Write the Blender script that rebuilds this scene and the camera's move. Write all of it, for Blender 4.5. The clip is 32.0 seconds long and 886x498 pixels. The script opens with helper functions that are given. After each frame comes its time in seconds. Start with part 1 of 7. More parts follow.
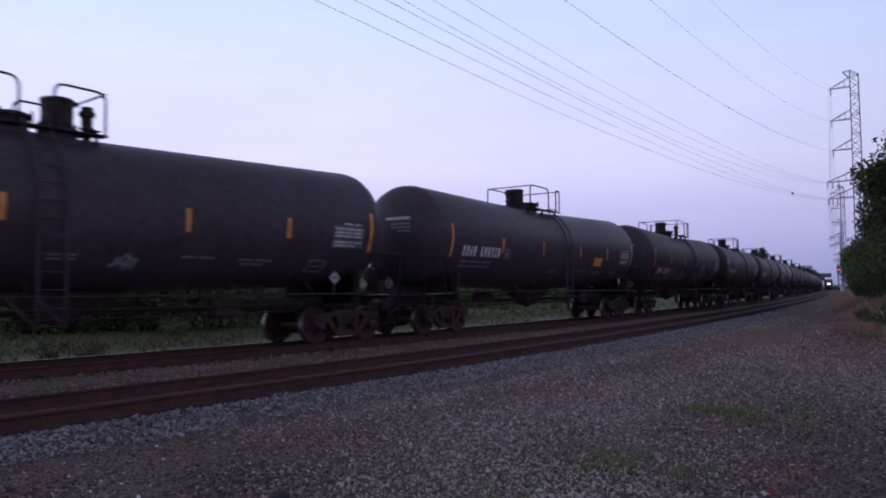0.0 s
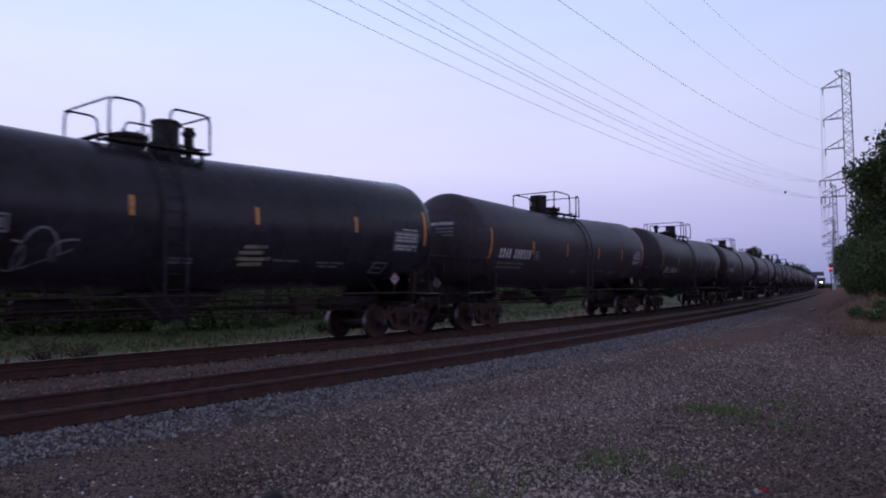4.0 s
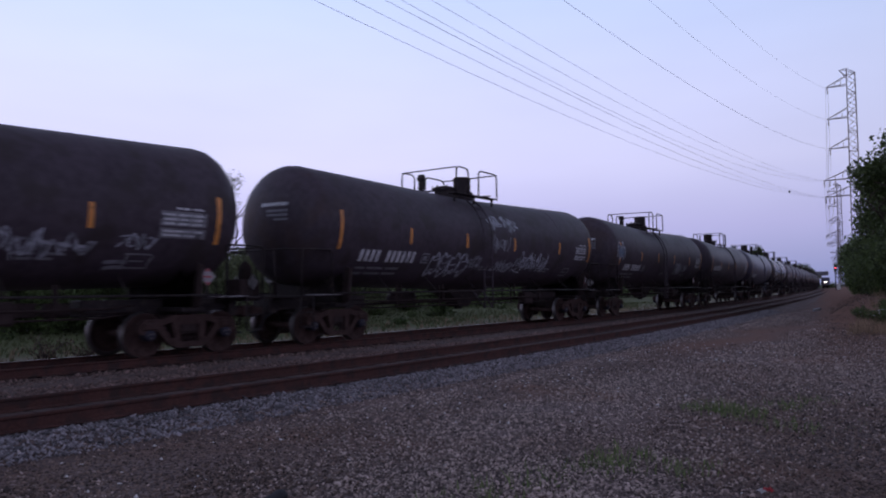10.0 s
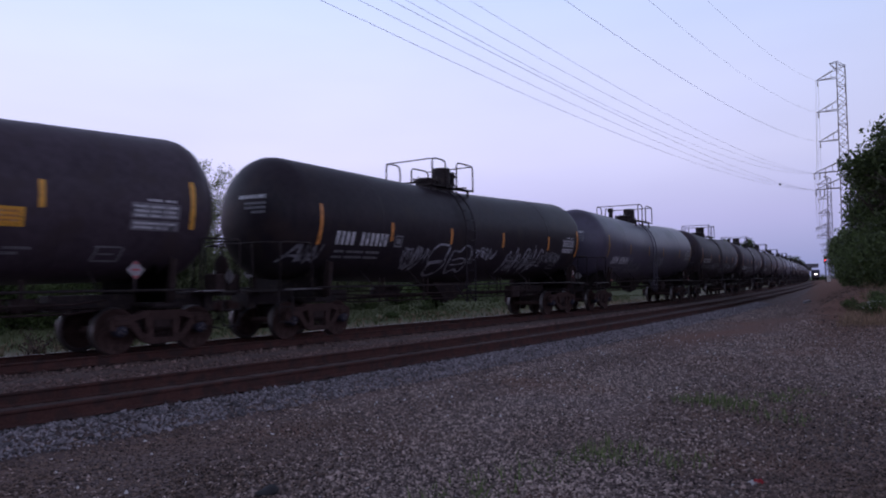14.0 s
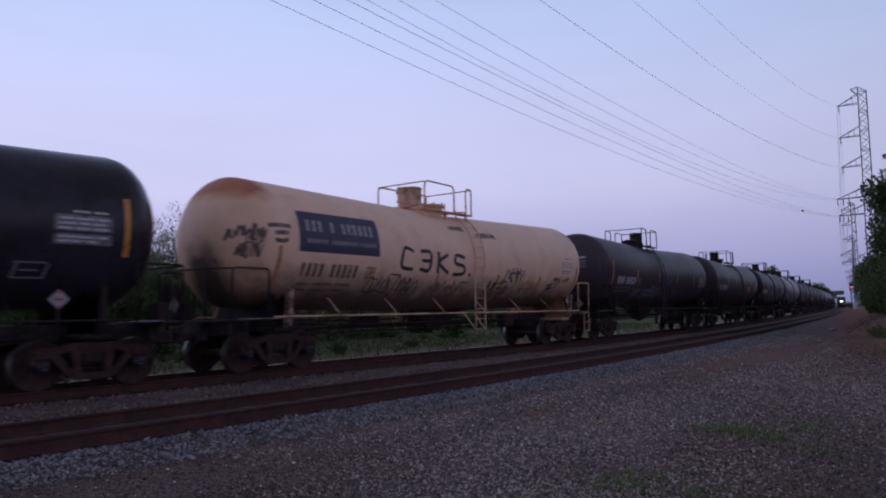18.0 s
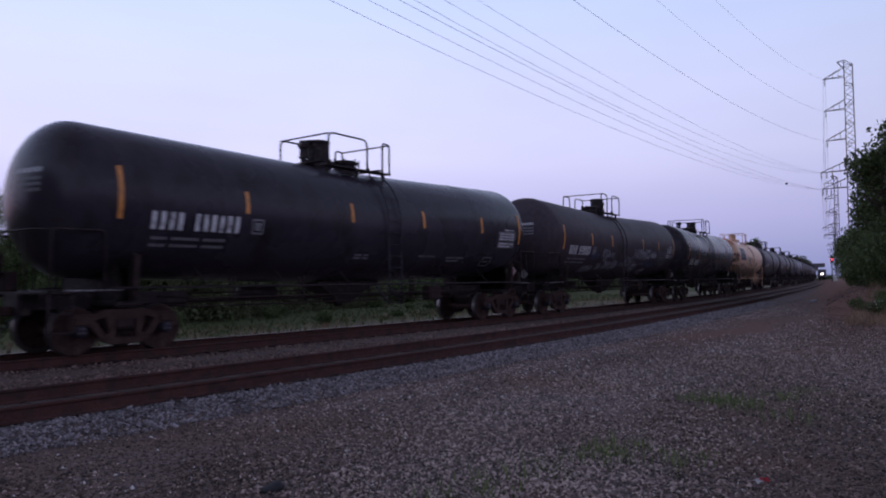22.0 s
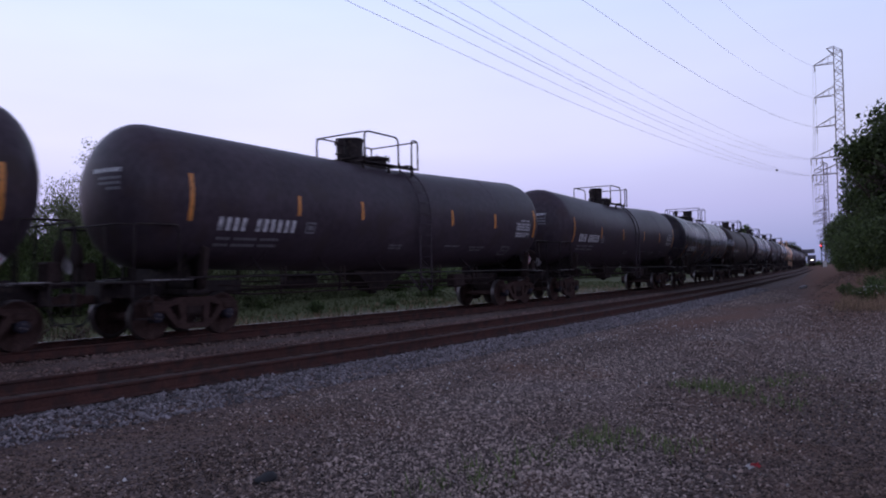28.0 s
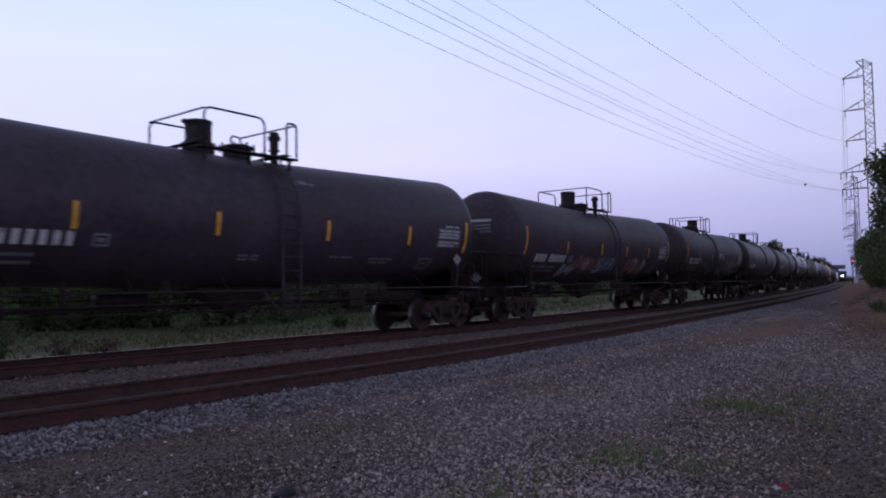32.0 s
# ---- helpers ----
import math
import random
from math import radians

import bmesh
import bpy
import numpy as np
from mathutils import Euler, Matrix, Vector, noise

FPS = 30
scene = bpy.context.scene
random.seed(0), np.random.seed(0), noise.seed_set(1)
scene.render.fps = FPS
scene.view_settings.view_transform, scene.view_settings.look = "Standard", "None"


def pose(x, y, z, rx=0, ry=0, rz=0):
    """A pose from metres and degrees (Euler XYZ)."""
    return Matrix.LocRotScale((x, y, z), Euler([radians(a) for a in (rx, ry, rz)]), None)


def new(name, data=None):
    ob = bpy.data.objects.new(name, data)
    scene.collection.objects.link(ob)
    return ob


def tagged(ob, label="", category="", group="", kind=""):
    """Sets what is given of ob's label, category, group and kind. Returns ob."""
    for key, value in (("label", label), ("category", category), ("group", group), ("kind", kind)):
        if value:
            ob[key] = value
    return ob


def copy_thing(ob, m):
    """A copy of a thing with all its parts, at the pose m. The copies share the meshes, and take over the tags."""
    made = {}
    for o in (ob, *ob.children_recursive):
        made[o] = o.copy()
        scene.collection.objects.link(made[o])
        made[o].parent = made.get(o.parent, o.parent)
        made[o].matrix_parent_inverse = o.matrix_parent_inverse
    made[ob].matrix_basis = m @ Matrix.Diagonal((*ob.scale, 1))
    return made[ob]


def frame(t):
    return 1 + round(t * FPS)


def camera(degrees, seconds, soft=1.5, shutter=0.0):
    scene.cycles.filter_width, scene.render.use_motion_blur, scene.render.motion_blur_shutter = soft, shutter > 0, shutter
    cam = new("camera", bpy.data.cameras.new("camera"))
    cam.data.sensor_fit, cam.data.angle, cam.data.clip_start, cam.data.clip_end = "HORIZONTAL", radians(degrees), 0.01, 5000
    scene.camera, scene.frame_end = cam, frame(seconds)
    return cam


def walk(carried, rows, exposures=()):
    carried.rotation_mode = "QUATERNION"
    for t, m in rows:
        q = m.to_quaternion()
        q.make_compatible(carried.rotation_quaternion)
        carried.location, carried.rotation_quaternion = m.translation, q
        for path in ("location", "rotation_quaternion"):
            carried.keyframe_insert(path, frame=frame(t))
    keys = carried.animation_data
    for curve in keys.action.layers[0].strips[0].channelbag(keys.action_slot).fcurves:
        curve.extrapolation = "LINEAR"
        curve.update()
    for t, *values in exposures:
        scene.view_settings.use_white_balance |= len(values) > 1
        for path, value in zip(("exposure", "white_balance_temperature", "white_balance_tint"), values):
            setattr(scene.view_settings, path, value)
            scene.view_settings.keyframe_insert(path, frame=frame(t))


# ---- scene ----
cam = camera(62.19, 32.0, soft=1.95, shutter=0.22)
# seconds, x, y, z, yaw, pitch, roll of the held camera
PATH = [
    (0, -0.002, 0.018, 1.349, -0.032, 3.183, -0.462),
    (0.5, 0.004, 0.023, 1.347, -0.234, 3.240, -0.499),
    (1, 0.006, 0.032, 1.345, -0.495, 3.212, -0.557),
    (1.5, 0.010, 0.034, 1.349, -0.479, 3.208, -0.655),
    (2, 0.007, 0.025, 1.348, -0.345, 3.130, -0.865),
    (2.5, 0.005, 0.018, 1.347, -0.218, 3.235, -0.792),
    (4.5, 0.010, 0.028, 1.347, -0.555, 3.040, -0.617),
    (5, 0.006, 0.037, 1.347, -0.525, 2.568, -0.572),
    (5.5, 0.006, 0.036, 1.346, -0.509, 2.514, -0.720),
    (6, 0.008, 0.038, 1.347, -0.597, 2.822, -0.705),
    (6.5, 0.005, 0.037, 1.343, -0.366, 3.042, -0.733),
    (7, 0.005, 0.031, 1.344, -0.360, 3.000, -0.872),
    (7.5, 0.004, 0.035, 1.345, -0.290, 2.683, -0.861),
    (8, 0.004, 0.029, 1.341, -0.236, 2.867, -0.867),
    (8.5, 0.009, 0.026, 1.344, -0.274, 3.031, -0.897),
    (9, 0.008, 0.027, 1.346, -0.315, 3.034, -0.788),
    (9.5, 0.009, 0.014, 1.349, -0.263, 3.357, -0.519),
    (10, -0.001, 0.018, 1.346, -0.214, 3.113, -0.614),
    (10.5, 0.001, 0.006, 1.348, 0.001, 3.611, -0.689),
    (11, 0.001, 0.001, 1.347, 0.252, 3.795, -0.714),
    (11.5, 0.006, 0.006, 1.347, 0.038, 3.630, -0.848),
    (12, 0.006, 0.024, 1.347, -0.366, 3.436, -0.832),
    (12.5, 0.002, 0.023, 1.348, -0.300, 3.094, -0.780),
    (13, 0.001, 0.032, 1.344, -0.330, 2.672, -0.699),
    (13.5, 0.005, 0.039, 1.342, -0.658, 2.374, -0.866),
    (14, 0.008, 0.041, 1.348, -0.823, 2.592, -0.808),
    (14.5, 0.003, 0.041, 1.348, -0.843, 2.605, -0.694),
    (16.5, -0.002, 0.030, 1.349, 0.025, 2.793, -1.305),
    (17, -0.002, 0.004, 1.347, 0.544, 3.694, -1.241),
    (17.5, 0.008, 0.003, 1.349, 0.312, 4.366, -1.118),
    (18, -0.001, -0.007, 1.346, 0.667, 4.801, -0.926),
    (18.5, -0.011, -0.008, 1.342, 0.777, 3.815, -0.396),
    (19, -0.009, -0.002, 1.336, 0.796, 3.148, -0.337),
    (19.5, -0.004, 0.004, 1.335, 0.501, 2.946, -0.569),
    (20, -0.005, 0.019, 1.335, 0.121, 2.691, -0.608),
    (20.5, -0.001, 0.023, 1.335, -0.111, 2.902, -0.731),
    (21, 0.003, 0.029, 1.334, -0.435, 3.163, -0.561),
    (21.5, 0.004, 0.040, 1.337, -0.498, 2.945, -0.780),
    (22, 0.005, 0.042, 1.334, -0.415, 2.499, -0.658),
    (22.5, -0.007, 0.043, 1.332, -0.165, 2.020, -0.949),
    (23, -0.005, 0.061, 1.333, -0.516, 1.779, -0.875),
    (23.5, -0.001, 0.054, 1.334, -0.451, 2.062, -1.068),
    (24, 0.000, 0.044, 1.333, -0.190, 2.606, -1.058),
    (24.5, -0.017, 0.035, 1.331, 0.674, 2.626, -1.105),
    (25, -0.027, 0.043, 1.332, 0.421, 2.018, -1.364),
    (25.5, -0.052, 0.029, 1.333, 1.412, 2.006, -1.595),
    (26, -0.047, 0.027, 1.335, 1.399, 1.841, -1.677),
    (26.5, -0.047, 0.027, 1.334, 1.134, 1.656, -1.330),
    (28.5, 0.052, 0.089, 1.345, -1.339, 1.563, -1.129),
    (29, 0.088, 0.111, 1.349, -1.114, 1.309, -1.319),
    (29.5, 0.061, 0.107, 1.346, -0.081, 1.291, -1.201),
    (30, 0.060, 0.130, 1.346, -0.747, 1.234, -0.874),
    (30.5, 0.060, 0.127, 1.345, -0.697, 1.753, -0.871),
    (31, 0.061, 0.111, 1.346, -0.147, 2.609, -0.948),
    (31.5, 0.049, 0.088, 1.346, 0.426, 2.724, -0.831),
    (32, 0.042, 0.079, 1.343, 0.815, 2.772, -0.886),
]
walk(cam, [(t, pose(x, y, z, 90 + p, 0, yaw) @ pose(0, 0, 0, 0, 0, r)) for t, x, y, z, yaw, p, r in PATH], [(0, 0.06), (2, 0.06), (6, 0.0), (12, 0.0), (14, 0.05), (17.2, -0.1), (18.0, -0.26), (18.6, -0.1), (19.2, 0.02), (20, 0.07), (21.5, 0.0), (24, 0.05), (26, 0.10), (28.5, 0.14), (31, 0.13), (32, 0.06)])

# ---------------------------------------------------------------- sky and light
SUN_AZ = 300.0     # degrees from +y towards +x: the afterglow is beyond the train, to the west


def sky():
    world = bpy.data.worlds.new("dusk_sky")
    scene.world = world
    world.use_nodes = True
    nt = world.node_tree
    nt.nodes.clear()
    out = nt.nodes.new("ShaderNodeOutputWorld")
    bg = nt.nodes.new("ShaderNodeBackground")
    nish = nt.nodes.new("ShaderNodeTexSky")
    nish.sky_type = "NISHITA"
    nish.sun_disc = False
    nish.sun_elevation = radians(1.0)
    nish.sun_rotation = radians(SUN_AZ)
    nish.ozone_density = 3.0
    co = nt.nodes.new("ShaderNodeTexCoord")
    sep = nt.nodes.new("ShaderNodeSeparateXYZ")
    nt.links.new(co.outputs["Generated"], sep.inputs[0])
    ramp = nt.nodes.new("ShaderNodeValToRGB")
    cr = ramp.color_ramp
    stops = [(0.0, (0.10, 0.10, 0.14)), (0.49, (0.30, 0.29, 0.50)), (0.505, (0.36, 0.39, 0.74)), (0.54, (0.57, 0.54, 0.93)), (0.58, (0.77, 0.75, 1.11)), (0.63, (0.755, 0.785, 1.16)), (0.69, (0.67, 0.79, 1.20)), (0.78, (0.36, 0.39, 0.63)), (1.0, (0.135, 0.135, 0.23))]
    while len(cr.elements) < len(stops):
        cr.elements.new(0.5)
    for e, (p, c) in zip(cr.elements, stops):
        e.position, e.color = p, (*c, 1)
    m1 = nt.nodes.new("ShaderNodeMath")
    m1.operation = "MULTIPLY_ADD"
    m1.inputs[1].default_value = 0.5
    m1.inputs[2].default_value = 0.5
    nt.links.new(sep.outputs["Z"], m1.inputs[0])
    nt.links.new(m1.outputs[0], ramp.inputs[0])
    # the east side, away from the afterglow, is darker
    dot = nt.nodes.new("ShaderNodeVectorMath")
    dot.operation = "DOT_PRODUCT"
    dot.inputs[1].default_value = (math.sin(radians(SUN_AZ)), math.cos(radians(SUN_AZ)), 0.25)
    nt.links.new(co.outputs["Generated"], dot.inputs[0])
    side = nt.nodes.new("ShaderNodeMapRange")
    side.inputs["From Min"].default_value = -0.6
    side.inputs["From Max"].default_value = 0.75
    side.inputs["To Min"].default_value = 0.68
    side.inputs["To Max"].default_value = 0.96
    nt.links.new(dot.outputs["Value"], side.inputs["Value"])
    # thin high haze
    noi = nt.nodes.new("ShaderNodeTexNoise")
    noi.inputs["Scale"].default_value = 2.2
    noi.inputs["Detail"].default_value = 3.0
    mp = nt.nodes.new("ShaderNodeMapping")
    mp.inputs["Scale"].default_value = (1.0, 1.0, 4.0)
    nt.links.new(co.outputs["Generated"], mp.inputs[0])
    nt.links.new(mp.outputs[0], noi.inputs["Vector"])
    hz = nt.nodes.new("ShaderNodeMapRange")
    hz.inputs["From Min"].default_value = 0.3
    hz.inputs["From Max"].default_value = 0.7
    hz.inputs["To Min"].default_value = 0.95
    hz.inputs["To Max"].default_value = 1.04
    nt.links.new(noi.outputs["Fac"], hz.inputs["Value"])
    mul = nt.nodes.new("ShaderNodeMath")
    mul.operation = "MULTIPLY"
    nt.links.new(side.outputs[0], mul.inputs[0])
    nt.links.new(hz.outputs[0], mul.inputs[1])
    # the pink fades to clear blue beside the afterglow and comes back in the belt opposite it
    cool = nt.nodes.new("ShaderNodeValToRGB")
    tints = [(0.10, (1.0, 0.93, 0.96)), (0.42, (0.92, 0.97, 0.95)), (0.60, (0.97, 0.99, 0.985)), (0.80, (1.0, 1.0, 1.0))]
    while len(cool.color_ramp.elements) < len(tints):
        cool.color_ramp.elements.new(0.5)
    for e, (p, c) in zip(cool.color_ramp.elements, tints):
        e.position, e.color = p, (*c, 1)
    west = nt.nodes.new("ShaderNodeMapRange")
    west.inputs["From Min"].default_value = -1.0
    west.inputs["From Max"].default_value = 1.0
    nt.links.new(dot.outputs["Value"], west.inputs["Value"])
    nt.links.new(west.outputs[0], cool.inputs[0])
    tinted = nt.nodes.new("ShaderNodeVectorMath")
    tinted.operation = "MULTIPLY"
    nt.links.new(ramp.outputs["Color"], tinted.inputs[0])
    nt.links.new(cool.outputs["Color"], tinted.inputs[1])
    sc = nt.nodes.new("ShaderNodeVectorMath")
    sc.operation = "SCALE"
    nt.links.new(tinted.outputs[0], sc.inputs[0])
    nt.links.new(mul.outputs[0], sc.inputs["Scale"])
    mix = nt.nodes.new("ShaderNodeMix")
    mix.data_type = "RGBA"
    mix.blend_type = "ADD"
    mix.inputs["Factor"].default_value = 0.04
    nt.links.new(sc.outputs[0], mix.inputs["A"])
    nt.links.new(nish.outputs[0], mix.inputs["B"])
    nt.links.new(mix.outputs["Result"], bg.inputs["Color"])
    bg.inputs["Strength"].default_value = 1.0
    nt.links.new(bg.outputs[0], out.inputs[0])


sky()

# ---------------------------------------------------------------- materials


def mat(name, color, rough=0.6, metal=0.0, var=0.25, scale=3.0, fine=40.0, bump=0.0, tint=None, tint_amt=0.0, rand=0.0, spec=0.5, emit=None):
    """Principled surface with broad and fine variation, a second tint in patches, and a fine relief."""
    m = bpy.data.materials.new(name)
    m.use_nodes = True
    nt = m.node_tree
    b = nt.nodes["Principled BSDF"]
    b.inputs["Roughness"].default_value = rough
    b.inputs["Metallic"].default_value = metal
    b.inputs["Specular IOR Level"].default_value = spec
    co = nt.nodes.new("ShaderNodeTexCoord")
    big = nt.nodes.new("ShaderNodeTexNoise")
    big.inputs["Scale"].default_value = scale
    big.inputs["Detail"].default_value = 5.0
    small = nt.nodes.new("ShaderNodeTexNoise")
    small.inputs["Scale"].default_value = fine
    small.inputs["Detail"].default_value = 3.0
    for n in (big, small):
        nt.links.new(co.outputs["Object"], n.inputs["Vector"])
    hi = tuple(min(1.0, c * (1 + var)) for c in color)
    lo = tuple(c * (1 - var) for c in color)
    mx = nt.nodes.new("ShaderNodeMix")
    mx.data_type = "RGBA"
    mx.inputs["A"].default_value = (*lo, 1)
    mx.inputs["B"].default_value = (*hi, 1)
    ad = nt.nodes.new("ShaderNodeMath")
    ad.operation = "MULTIPLY_ADD"
    ad.inputs[1].default_value = 0.5
    nt.links.new(small.outputs["Fac"], ad.inputs[0])
    hf = nt.nodes.new("ShaderNodeMath")
    hf.operation = "MULTIPLY"
    hf.inputs[1].default_value = 0.5
    nt.links.new(big.outputs["Fac"], hf.inputs[0])
    nt.links.new(hf.outputs[0], ad.inputs[2])
    st = nt.nodes.new("ShaderNodeMapRange")
    st.inputs["From Min"].default_value = 0.35
    st.inputs["From Max"].default_value = 0.65
    nt.links.new(ad.outputs[0], st.inputs["Value"])
    nt.links.new(st.outputs[0], mx.inputs["Factor"])
    col = mx.outputs["Result"]
    if tint:
        rp = nt.nodes.new("ShaderNodeMapRange")
        rp.inputs["From Min"].default_value = 0.62 - 0.3 * tint_amt
        rp.inputs["From Max"].default_value = 0.72 - 0.2 * tint_amt
        n3 = nt.nodes.new("ShaderNodeTexNoise")
        n3.inputs["Scale"].default_value = scale * 1.7
        n3.inputs["Detail"].default_value = 8.0
        nt.links.new(co.outputs["Object"], n3.inputs["Vector"])
        nt.links.new(n3.outputs["Fac"], rp.inputs["Value"])
        m2 = nt.nodes.new("ShaderNodeMix")
        m2.data_type = "RGBA"
        m2.inputs["B"].default_value = (*tint, 1)
        nt.links.new(col, m2.inputs["A"])
        nt.links.new(rp.outputs[0], m2.inputs["Factor"])
        col = m2.outputs["Result"]
    if rand:
        oi = nt.nodes.new("ShaderNodeObjectInfo")
        ge = nt.nodes.new("ShaderNodeNewGeometry")
        a2 = nt.nodes.new("ShaderNodeMath")
        a2.operation = "ADD"
        nt.links.new(oi.outputs["Random"], a2.inputs[0])
        nt.links.new(ge.outputs["Random Per Island"], a2.inputs[1])
        fr = nt.nodes.new("ShaderNodeMath")
        fr.operation = "FRACT"
        nt.links.new(a2.outputs[0], fr.inputs[0])
        mr = nt.nodes.new("ShaderNodeMapRange")
        mr.inputs["To Min"].default_value = 1 - rand
        mr.inputs["To Max"].default_value = 1 + rand
        nt.links.new(fr.outputs[0], mr.inputs["Value"])
        sv = nt.nodes.new("ShaderNodeVectorMath")
        sv.operation = "SCALE"
        nt.links.new(col, sv.inputs[0])
        nt.links.new(mr.outputs[0], sv.inputs["Scale"])
        col = sv.outputs[0]
    nt.links.new(col, b.inputs["Base Color"])
    rr = nt.nodes.new("ShaderNodeMapRange")
    rr.inputs["To Min"].default_value = max(0.05, rough - 0.12)
    rr.inputs["To Max"].default_value = min(1.0, rough + 0.12)
    nt.links.new(big.outputs["Fac"], rr.inputs["Value"])
    nt.links.new(rr.outputs[0], b.inputs["Roughness"])
    if bump:
        bp = nt.nodes.new("ShaderNodeBump")
        bp.inputs["Strength"].default_value = 0.6
        bp.inputs["Distance"].default_value = bump
        nt.links.new(small.outputs["Fac"], bp.inputs["Height"])
        nt.links.new(bp.outputs[0], b.inputs["Normal"])
    if emit:
        b.inputs["Emission Color"].default_value = (*emit[:3], 1)
        b.inputs["Emission Strength"].default_value = emit[3]
    return m


